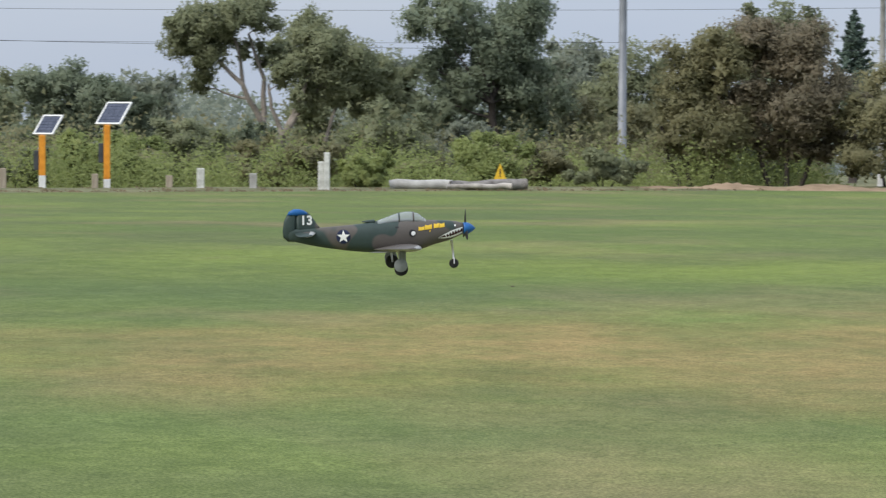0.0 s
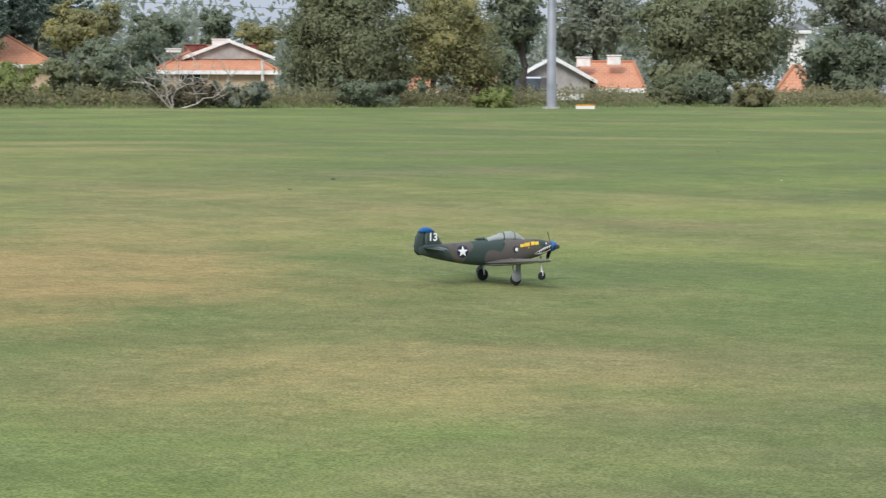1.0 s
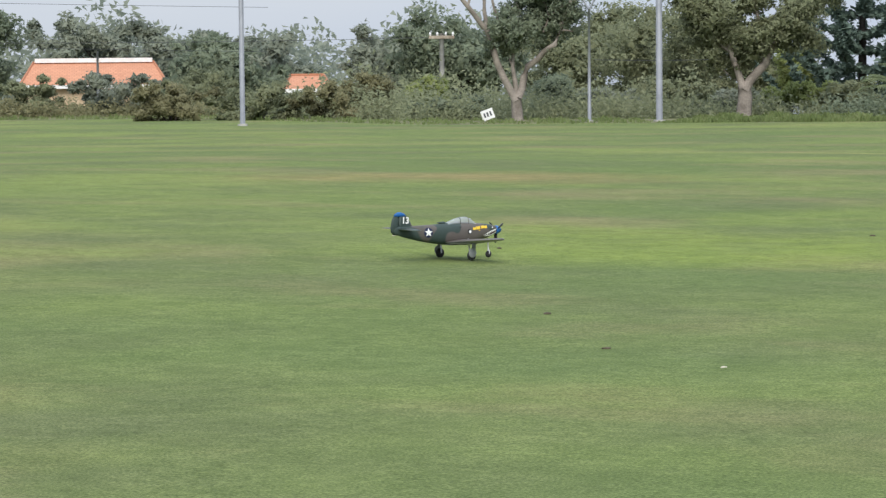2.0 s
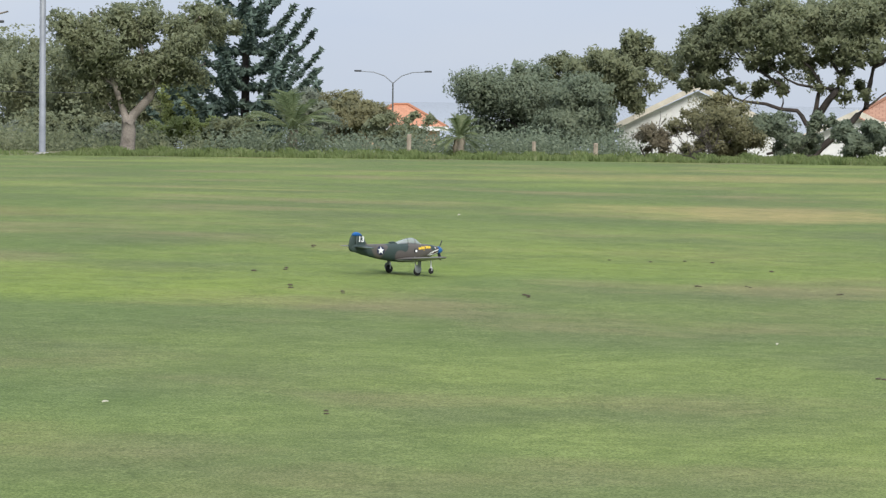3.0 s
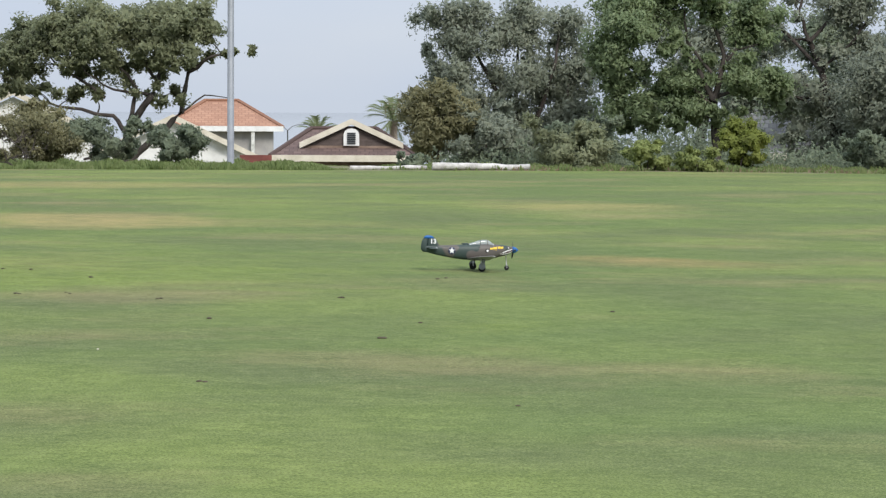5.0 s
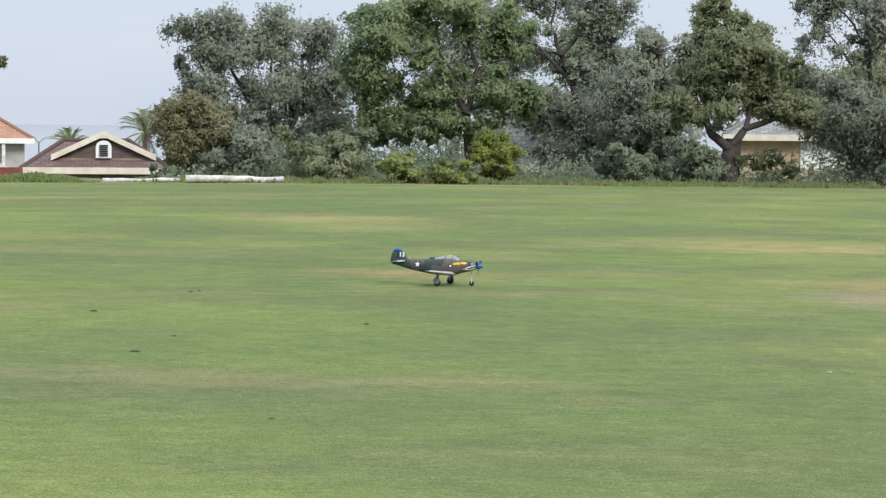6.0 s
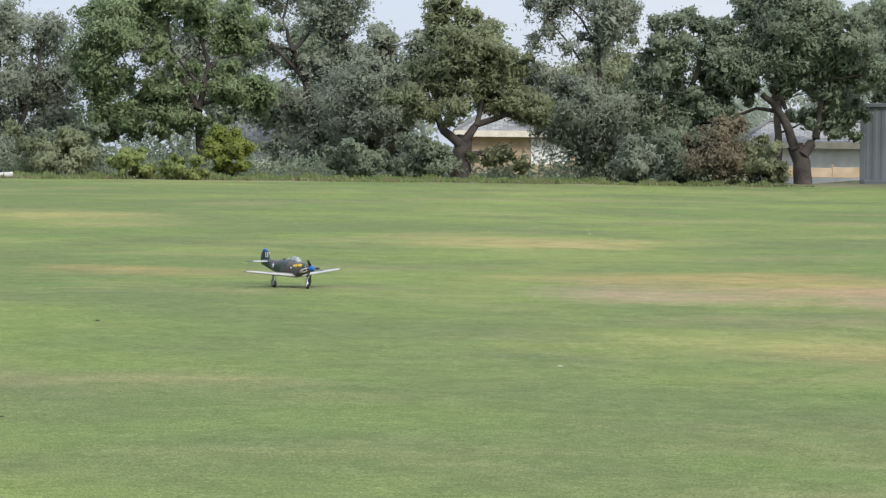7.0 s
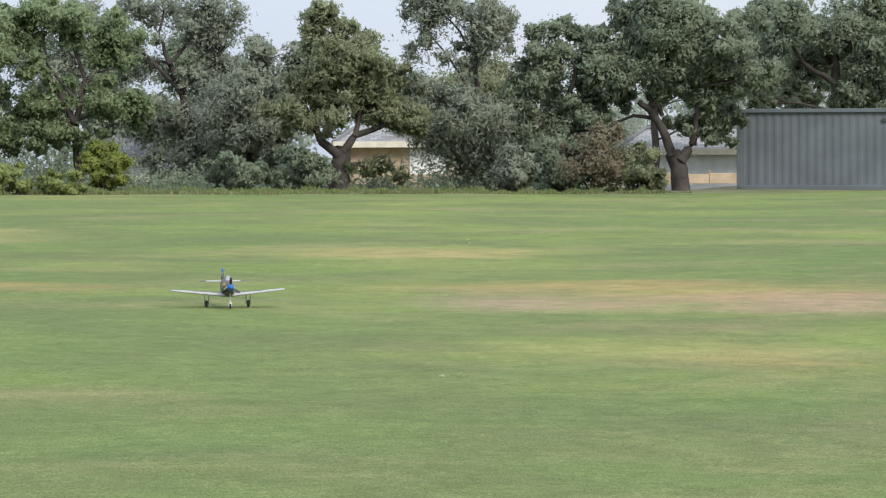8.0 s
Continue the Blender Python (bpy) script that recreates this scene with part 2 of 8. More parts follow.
def bent(a, b, sag, rng, n=6, wob=0.06):
    """Points from a to b that bow by sag and wander a little."""
    a, b = Vector(a), Vector(b)
    L = (b - a).length
    out = []
    for i in range(n + 1):
        s = i / n
        p = a.lerp(b, s) + Vector(sag) * (4 * s * (1 - s))
        if 0 < i < n:
            p += Vector((rng.uniform(-1, 1), rng.uniform(-1, 1), rng.uniform(-1, 1))) * wob * L
        out.append(p)
    return out


def diamonds(centres, normals, size, rng, long=2.0, front=None):
    """Leaf sprays: a slim three-cornered blade at each centre, turned to its normal."""
    n = len(centres)
    nv = normals / np.maximum(np.linalg.norm(normals, axis=1, keepdims=True), 1e-6)
    ref = rng.normal(size=(n, 3))
    u = np.cross(nv, ref)
    u /= np.maximum(np.linalg.norm(u, axis=1, keepdims=True), 1e-6)
    w = np.cross(nv, u)
    s = size * rng.uniform(0.6, 1.4, (n, 1))
    a = u * s * long / 2
    b = w * s * 0.62
    v = np.empty((n, 3, 3))
    v[:, 0], v[:, 1], v[:, 2] = centres - a - b * 0.8, centres + a, centres - a * 0.4 + b
    back = np.einsum("ij,ij->i", np.cross(v[:, 1] - v[:, 0], v[:, 2] - v[:, 0]), nv if front is None else front) < 0
    v[back] = v[back][:, [0, 2, 1]]
    return v.reshape(-1, 3)


def quads(name, verts, mat, parent, k=3, soft=None):
    """Loose blades as one mesh; soft: a direction for each blade, by which its tuft takes the light."""
    n = len(verts) // k
    me = bpy.data.meshes.new(name)
    me.vertices.add(len(verts))
    me.vertices.foreach_set("co", np.asarray(verts, dtype=np.float32).ravel())
    me.loops.add(n * k)
    me.loops.foreach_set("vertex_index", np.arange(n * k, dtype=np.int32))
    me.polygons.add(n)
    me.polygons.foreach_set("loop_start", np.arange(0, n * k, k, dtype=np.int32))
    me.update(calc_edges=True)
    me.validate()
    if soft is not None:
        me.polygons.foreach_set("use_smooth", np.ones(n, dtype=bool))
        lay = me.attributes.new("custom_normal", "FLOAT_VECTOR", "POINT")
        lay.data.foreach_set("vector", np.repeat(soft, k, axis=0).astype(np.float32).ravel())
    me.materials.append(mat)
    ob = new(name, me)
    if parent:
        ob.parent = parent
    return ob


# ---- the ground ----
EDGE = [(-95, 70), (-74, 71), (-66, 74.5), (-58, 79), (-50, 86), (-40, 88.5), (-28, 95), (-22, 94), (-17, 80), (0, 79.5), (10, 79), (19, 80), (26, 84), (32, 89), (45, 92), (80, 88)]


def edge_at(az):
    return float(np.interp(az, [e[0] for e in EDGE], [e[1] for e in EDGE]))


DROP = [(-95, -0.6), (-50, -1.3), (-20, -1.3), (-8, -2.6), (14, -2.8), (24, -1.4), (30, 0.0), (60, 0.0)]


def low(az, r):
    """The eastern end of the field lies a little lower."""
    k = min(max((r - 30) / 45, 0), 1)
    return -float(np.interp(az, [14, 20, 27, 60], [0, 0.05, 0.17, 0.17])) * k * k * (3 - 2 * k)


def base_at(az, d):
    """Ground height beyond the field's edge, where the land falls away."""
    k = min(max((d / edge_at(az) - 1.04) / 0.2, 0), 1)
    return 0.05 + low(az, d) + k * float(np.interp(az, [q[0] for q in DROP], [q[1] for q in DROP]))



def lie(x, y):
    """Height of the ground: the near field falls gently from west to east and is level further out."""
    r = math.hypot(x, y)
    k = 1 - min(max((r - 34) / 30, 0), 1)
    k = k * k * (3 - 2 * k)
    return (0.06 - 0.0155 * max(min(x, 12), -17)) * k + low(math.degrees(math.atan2(x, y)), r)


def lawn_material():
    m, n, l, b = material("mown_lawn", 0.9, 0, 0.12)
    co = n.new("ShaderNodeTexCoord")

    def nz(scale, detail=4, stretch=(1, 1, 1), rough=0.55):
        mp = n.new("ShaderNodeMapping")
        mp.inputs["Scale"].default_value = stretch
        l.new(co.outputs["Object"], mp.inputs["Vector"])
        t = n.new("ShaderNodeTexNoise")
        t.inputs["Scale"].default_value, t.inputs["Detail"].default_value, t.inputs["Roughness"].default_value = scale, detail, rough
        l.new(mp.outputs[0], t.inputs["Vector"])
        return t.outputs["Fac"]

    def ramp(src, p0, p1, c0=(0, 0, 0), c1=(1, 1, 1)):
        r = n.new("ShaderNodeValToRGB")
        r.color_ramp.elements[0].position, r.color_ramp.elements[0].color = p0, (*c0, 1)
        r.color_ramp.elements[1].position, r.color_ramp.elements[1].color = p1, (*c1, 1)
        l.new(src, r.inputs[0])
        return r.outputs[0]

    def mix(fac, a, c, blend="MIX"):
        x = n.new("ShaderNodeMix")
        x.data_type, x.blend_type = "RGBA", blend
        if isinstance(fac, float):
            x.inputs[0].default_value = fac
        else:
            l.new(fac, x.inputs[0])
        for s, v in ((6, a), (7, c)):
            if isinstance(v, tuple):
                x.inputs[s].default_value = (*v, 1)
            else:
                l.new(v, x.inputs[s])
        return x.outputs[2]

    def calc(op, a, c=0.0):
        x = n.new("ShaderNodeMath")
        x.operation, x.use_clamp = op, True
        for s, v in ((0, a), (1, c)):
            if isinstance(v, float):
                x.inputs[s].default_value = v
            else:
                l.new(v, x.inputs[s])
        return x.outputs[0]

    wob = nz(0.35, 4)
    broken = ramp(nz(1.5, 5, (1, 1, 1), 0.7), 0.36, 0.6, (0.5, 0.5, 0.5), (1, 1, 1))

    def patch(x, y, rx, ry, turn, soft=0.6):
        """1 inside an uneven ellipse on the ground."""
        mp = n.new("ShaderNodeMapping")
        mp.vector_type = "TEXTURE"
        mp.inputs["Location"].default_value = (x, y, 0)
        mp.inputs["Rotation"].default_value = (0, 0, radians(turn))
        mp.inputs["Scale"].default_value = (rx, ry, 1000)
        l.new(co.outputs["Object"], mp.inputs["Vector"])
        ln = n.new("ShaderNodeVectorMath")
        ln.operation = "LENGTH"
        l.new(mp.outputs[0], ln.inputs[0])
        a = n.new("ShaderNodeMath")
        a.operation = "MULTIPLY_ADD"
        l.new(wob, a.inputs[0])
        a.inputs[1].default_value, a.inputs[2].default_value = -1.6, 0.8
        s = n.new("ShaderNodeMath")
        s.operation = "ADD"
        l.new(ln.outputs["Value"], s.inputs[0])
        l.new(a.outputs[0], s.inputs[1])
        return ramp(s.outputs[0], max(1 - soft, 0.01), 1.0, (1, 1, 1), (0, 0, 0))

    base = mix(ramp(nz(0.11, 3), 0.38, 0.62), (0.119, 0.163, 0.058), (0.172, 0.216, 0.068))
    base = mix(ramp(nz(0.32, 4), 0.42, 0.66), base, (0.122, 0.149, 0.064))
    thin = calc("MULTIPLY", ramp(nz(0.22, 5, (1, 1.4, 1)), 0.52, 0.7), 0.4)
    base = mix(thin, base, (0.297, 0.216, 0.138))
    for x, y, rx, ry, turn, soft, k, tint in PATCHES:
        base = mix(calc("MULTIPLY", calc("MULTIPLY", patch(x, y, rx, ry, turn, soft), k), broken), base, tint)
    blades = nz(70, 3, (1, 1, 1), 0.75)
    tufts = nz(11, 5, (1, 1, 1), 0.7)
    base = mix(0.5, base, ramp(nz(2.4, 4, (1, 1, 1), 0.65), 0.35, 0.68, (0.72, 0.76, 0.7), (1.25, 1.2, 1.22)), "MULTIPLY")
    base = mix(0.38, base, ramp(tufts, 0.34, 0.68, (0.6, 0.66, 0.56), (1.5, 1.44, 1.44)), "MULTIPLY")
    base = mix(0.95, base, ramp(blades, 0.34, 0.66, (0.5, 0.54, 0.46), (1.62, 1.56, 1.55)), "MULTIPLY")
    l.new(base, b.inputs["Base Color"])
    bp = n.new("ShaderNodeBump")
    bp.inputs["Strength"].default_value, bp.inputs["Distance"].default_value = 0.5, 0.03
    l.new(blades, bp.inputs["Height"])
    bp2 = n.new("ShaderNodeBump")
    bp2.inputs["Strength"].default_value, bp2.inputs["Distance"].default_value = 0.3, 0.08
    l.new(tufts, bp2.inputs["Height"])
    l.new(bp.outputs[0], bp2.inputs["Normal"])
    l.new(bp2.outputs[0], b.inputs["Normal"])
    return m


# x, y, radii, turn, softness, strength, colour of worn, dry, lush and darker green places in the lawn
BROWN, STRAW, LUSH, DEEP, SOIL = (0.31, 0.225, 0.105), (0.35, 0.28, 0.13), (0.192, 0.25, 0.053), (0.09, 0.134, 0.058), (0.29, 0.215, 0.165)
PATCHES = [
    (-15.96, 7.50, 4.37, 3.86, 64.8, 0.7, 0.85, BROWN),
    (-14.33, 11.62, 3.78, 4.87, 51.0, 0.7, 0.8, BROWN),
    (-13.19, 13.96, 2.16, 4.87, 43.4, 0.8, 0.85, BROWN),
    (-8.04, 10.21, 2.30, 1.78, 38.2, 0.8, 0.6, STRAW),
    (-25.53, 11.27, 5.92, 5.32, 66.2, 0.7, 0.5, LUSH),
    (-30.32, 30.09, 3.83, 2.57, 45.2, 0.7, 0.5, STRAW),
    (-33.30, 35.97, 3.42, 2.80, 42.8, 0.7, 0.5, STRAW),
    (-4.53, 23.57, 4.22, 3.66, 10.9, 0.7, 0.65, LUSH),
    (-9.91, 35.83, 4.44, 2.26, 15.5, 0.7, 0.5, BROWN),
    (-0.49, 29.18, 5.67, 4.89, 1.0, 0.7, 0.5, LUSH),
    (2.71, 63.00, 7.55, 3.26, -2.5, 0.7, 0.5, STRAW),
    (2.68, 42.36, 3.80, 2.95, -3.6, 0.7, 0.5, STRAW),
    (1.27, 42.35, 3.79, 3.35, -1.7, 0.7, 0.5, STRAW),
    (8.11, 31.85, 1.64, 1.51, -14.3, 0.7, 0.5, BROWN),
    (12.9, 27.3, 2.5, 2.2, -25.5, 0.8, 0.9, SOIL),
    (15.3, 26.5, 1.7, 2.6, -30.2, 0.6, 1.0, SOIL),
    (14.60, 30.00, 3.40, 2.00, -26.0, 0.8, 0.7, BROWN),
    (10.92, 19.17, 1.32, 1.42, -29.7, 0.8, 0.5, BROWN),
    (16.62, 39.84, 3.02, 1.75, -22.6, 0.7, 0.5, STRAW),
    (15.33, 38.62, 2.49, 1.83, -21.7, 0.7, 0.6, STRAW),
    (11.20, 50.21, 2.67, 2.17, -12.6, 0.7, 0.5, STRAW),
    (7.85, 32.73, 1.01, 1.06, -13.5, 0.7, 0.5, BROWN),
    (4.21, 21.87, 1.11, 1.27, -10.9, 0.7, 0.4, LUSH),
    (-3.68, 14.43, 2.07, 1.30, 14.3, 0.8, 0.4, DEEP),
    (4.47, 14.56, 1.81, 1.36, -17.1, 0.8, 0.4, DEEP),
    (-21.92, 8.22, 6.02, 2.56, 69.4, 0.8, 0.6, DEEP),
    (-44.67, 18.81, 12.54, 3.31, 67.2, 0.8, 0.5, DEEP),
    (-20.38, 26.96, 6.04, 2.94, 37.1, 0.8, 0.4, DEEP),
    (-22.70, 22.54, 6.00, 19.62, 45.2, 0.9, 0.3, STRAW),
    (-13.99, 9.48, 2.97, 0.07, -8.0, 0.9, 0.4, DEEP),
    (9.90, 18.44, 3.09, 0.08, 43.3, 0.9, 0.4, DEEP),
    (8.51, 14.76, 3.99, 0.06, 53.2, 0.8, 0.3, DEEP),
    (-7.29, 49.51, 2.10, 0.35, -10.2, 0.6, 0.5, STRAW),
    (15.24, 38.80, 2.58, 0.50, -40.5, 0.6, 0.5, STRAW),
    (-14.69, 20.14, 5.92, 7.38, 36.1, 0.9, 0.35, STRAW),
    (-9.17, 11.64, 3.53, 4.31, 38.2, 0.9, 0.35, BROWN),
    (10.45, 20.31, 2.26, 2.42, -27.2, 0.9, 0.35, STRAW),
    (15.09, 27.77, 3.11, 4.04, -28.5, 0.9, 0.6, BROWN),
    (-12.38, 5.22, 3.99, 1.27, 67.1, 0.9, 0.45, DEEP),
    (-10.04, 8.66, 2.37, 1.24, 49.2, 0.9, 0.45, DEEP),
]
LAWN = lawn_material()
ROUGH = worn("rough_ground", (0.09, 0.1, 0.045), (0.2, 0.19, 0.1), 0.6, 0.95, 0, 0.5, 9)


def build_ground():
    azs = np.concatenate([np.arange(-180, -100, 8), np.arange(-100, 60, 1.0), np.arange(60, 181, 8)])
    fr = [0.02, 0.06, 0.1, 0.14, 0.18, 0.22, 0.26, 0.3, 0.35, 0.4, 0.45, 0.5, 0.56, 0.62, 0.68, 0.76, 0.84, 0.92, 1.0]
    far = [1.04, 1.15, 1.5, 2.2, 4, 9, 22, 45]
    verts, faces, mats = [(0, 0, lie(0, 0))], [], []
    for f_ in fr + far:
        for a in azs:
            e = edge_at(a) * (1 + 0.006 * math.sin(a * 2.1) + 0.004 * math.sin(a * 5.3 + 1))
            r = e * f_
            p = polar(a, r)
            z = lie(p.x, p.y)
            if f_ > 1:
                z = base_at(a, edge_at(a) * f_)
            verts.append((p.x, p.y, z))
    na = len(azs)
    for k in range(na - 1):
        faces.append((0, 1 + k + 1, 1 + k))
        mats.append(0)
    for i in range(len(fr) + len(far) - 1):
        for k in range(na - 1):
            a = 1 + i * na + k
            faces.append((a, a + 1, a + na + 1, a + na))
            mats.append(0 if i < len(fr) - 1 else 1 if i < len(fr) + 3 else 2)
    ob = raw("ground", verts, faces, LAWN, smooth=True)
    ob.data.materials.append(ROUGH)
    ob.data.materials.append(SEA)
    ob.data.polygons.foreach_set("material_index", mats)
    return tagged(ob, "mown sports field of patchy green and straw grass", "ground", kind="structure")


build_ground()


# ---- trees and shrubs ----
def unit(v):
    return v / np.maximum(np.linalg.norm(v, axis=-1, keepdims=True), 1e-6)


def crown_points(rng, lobes, clumps, n, airy, tufty):
    """Lobes hold clumps, clumps hold tufts, tufts hold leaves: clump centres, leaf places and the way each leaf's tuft faces."""
    L = np.array(lobes)
    share = L[:, 3] * L[:, 5] * L[:, 6]
    own = rng.choice(len(L), clumps, p=share / share.sum())
    own[: 3 * len(L)] = np.repeat(np.arange(len(L)), 3)[:clumps]
    reach = rng.uniform(0.05, 1.0, (clumps, 1)) ** 0.55
    cc = L[own, :3] + unit(rng.normal(size=(clumps, 3))) * reach * L[own, 3:6]
    small = np.minimum(L[own, 3], L[own, 5])
    rad = rng.uniform(0.4, 0.68, clumps) * small * tufty
    tufts = 14
    td = unit(rng.normal(size=(clumps, tufts, 3)) + np.array([0, 0, 0.25]))
    tc = cc[:, None] + td * (rad[:, None] * rng.uniform(0.3, 1.15, (clumps, tufts)))[..., None] * np.array([1.15, 1.15, 0.8])
    tr = rad[:, None] * rng.uniform(0.24, 0.48, (clumps, tufts))
    w = (tr ** 2 * L[own, 6][:, None] * rng.uniform(0.3, 1.3, (clumps, tufts))).ravel()
    pick = rng.choice(clumps * tufts, n, p=w / w.sum())
    d = np.clip(rng.normal(size=(n, 3)), -1.7, 1.7) * (0.62 + 0.25 * airy) * np.array([1.1, 1.1, 0.8])
    q = tc.reshape(-1, 3)[pick] + d * tr.ravel()[pick][:, None]
    mid = (L[:, :3] * share[:, None]).sum(0) / share.sum()
    big = np.abs(L[:, :3] - mid).max(0) + L[:, 3:6].max(0)
    face = 0.4 * d + 0.6 * td.reshape(-1, 3)[pick] + 0.7 * ((cc - mid) / big)[pick // tufts] + 0.3 * rng.normal(size=(n, 3)) + np.array([0, 0, 0.3])
    return cc, rad, q, unit(face), mid


def tree(name, label, category, az, d, width, zbot, ztop, leaf="gum", n=5000, size=0.2, airy=0.0, clumps=22, stems=1, bark=None,
         base=0.0, girth=0.0, lean=0.0, tufty=1.0, long=2.2, seed=1, limbs=12, fork=0.35, droop=0.0, depth=0.8, foot=0.0, lobes=(), wood=(), thick=1.0):
    rng = np.random.default_rng(seed * 77 + 5)
    pr = random.Random(seed * 31 + 3)
    root = thing(name, facing(az, d, base), label, category, "trees round the field" if category == "tree" else "shrubs round the field")
    H = ztop - base
    near = d < 118
    if lobes:
        full = [(x, 0.5 * rx * math.sin(i * 2.3 + seed), z - base, rx * 1.14, rx * depth, rz * 1.14, k) for i, (x, z, rx, rz, k) in enumerate(lobes)]
        clumps = int(11 * len(lobes))
    else:
        rx, rz = width / 2, (ztop - zbot) / 2
        ry, cz = rx * depth, (ztop + zbot) / 2 - base
        bush = category == "shrub"
        fill, side = (0.9, 0.12) if bush else (0.8, 0.03)
        full = [(0, 0, cz - (0.12 * rz if bush else 0), rx * fill, ry * fill, rz * fill, 1.0)]
        for i in range(7):
            a = i * 2.4 + seed
            up = (-0.5, 0.1, 0.45, 0.5, -0.15, -0.45, 0.2)[i]
            full.append((rx * 0.52 * math.cos(a), ry * 0.5 * math.sin(a), cz + rz * up, rx * (pr.uniform(0.32, 0.45) + side), ry * 0.45, rz * (pr.uniform(0.32, 0.45) + side), 1.0))
        clumps = int(clumps * 2.2)
    n = int(n * (3.6 if near else 2.0))
    size *= 0.36 if near else 0.46
    cc, rad, q, face, mid = crown_points(rng, full, clumps, n, airy, tufty)
    lv, soft = diamonds(q, face + 0.75 * rng.normal(size=(n, 3)), size, rng, long, face), face
    if droop > 0:
        k = rng.choice(n, n // 2)
        hang = q[k] - np.array([0, 0, 1]) * rng.uniform(0, droop, (len(k), 1)) * rng.uniform(0.1, 1, (len(k), 1))
        lv = np.concatenate([lv, diamonds(hang, rng.normal(size=(len(k), 3)) * np.array([1, 1, 0.12]), size * 0.8, rng, long * 1.3, face[k])])
        soft = np.concatenate([soft, face[k]])
    bm = bmesh.new()
    g = girth or max(0.05, 0.028 * H)
    joints = []
    for line, r0, r1 in wood:
        pts = [Vector((x, 0.12 * math.sin(3 * x + i) * i, z - base)) for i, (x, z) in enumerate(line)]
        fine = []
        for i in range(len(pts) - 1):
            fine += bent(pts[i], pts[i + 1], (0, 0, 0), pr, 3, 0.035)[: 3 if i < len(pts) - 2 else 4]
        tube(bm, fine, [r0 + (r1 - r0) * i / (len(fine) - 1) for i in range(len(fine))], 8)
        joints += [(p, r0 + (r1 - r0) * i / (len(fine) - 1)) for i, p in enumerate(fine)][3:]
    if not wood:
        rx, rz, cz = width / 2, (ztop - zbot) / 2, (ztop + zbot) / 2 - base
        for sidx in range(stems):
            sx = (sidx - (stems - 1) / 2) * g * 2.4
            tip = Vector((sx * 3 + lean * rx * 0.3, pr.uniform(-0.2, 0.2) * rx * depth, max(cz - rz * fork, 0.4)))
            ft = Vector((sx - lean * rx * 0.3 + foot, 0, -0.05))
            pts = bent(ft, tip, (pr.uniform(-0.05, 0.05) * H, 0, 0), pr, 7, 0.018)
            rr = [g * (1.35 if i == 0 else 1.0 - 0.055 * i) / math.sqrt(stems) for i in range(8)]
            tube(bm, pts, rr, 9)
            joints += list(zip(pts, [r * 0.6 for r in rr]))[3:]
    for i in pr.sample(range(clumps), min(clumps, limbs)):
        e = Vector(cc[i])
        a, r = min(joints, key=lambda jr: (jr[0] - e).length + max(jr[0].z - e.z, 0) * 1.5 + pr.random() * 0.4)
        lp = bent(a, e, (0, 0, pr.uniform(-0.02, 0.08) * (e - a).length), pr, 4, 0.05)
        r = min(r * 0.6, 0.07 * thick)
        tube(bm, lp, [r * (1 - 0.19 * j) for j in range(5)], 5)
        for _ in range(2):
            e2 = e + Vector((pr.uniform(-1, 1), pr.uniform(-1, 1), pr.uniform(-0.3, 1))) * rad[i]
            tube(bm, bent(lp[3], e2, (0, 0, 0), pr, 3, 0.06), [r * 0.4, r * 0.3, r * 0.2, r * 0.1], 4)
    part("trunk", bm, bark or BARK_DARK, root, smooth=True)
    quads("crown", lv, LEAF[leaf], root, 3, soft)
    # the shaded inside of the crown: wider sprays packed close
    ni = int(n // 7 * (1 - airy))
    if ni > 20:
        k = rng.integers(0, clumps, ni)
        dd = unit(rng.normal(size=(ni, 3)))
        qi = cc[k] + dd * (rad[k] * rng.uniform(0.1, 0.75, ni))[:, None]
        fi = unit(0.5 * dd + unit(qi - mid) + np.array([0, 0, 0.3]))
        quads("inner_foliage", diamonds(qi, rng.normal(size=(ni, 3)), size * (3.2 if near else 2.0), rng, 1.4, fi), LEAF[leaf], root, 3, fi)
    return root


def shrub(label, az, d, width, zbot, ztop, leaf="gum", n=2200, size=0.14, seed=1, airy=0.0, clumps=14, name="shrub", bark=None, base=0.0, **kw):
    zb = min(zbot, ztop - 0.3)
    return tree(name, label, "shrub", az, d, width, zb, ztop, leaf, n, size, airy, clumps, 3, bark, base, 0.05, 0, 1.05, 2.0, seed, 9, 0.6, **kw)


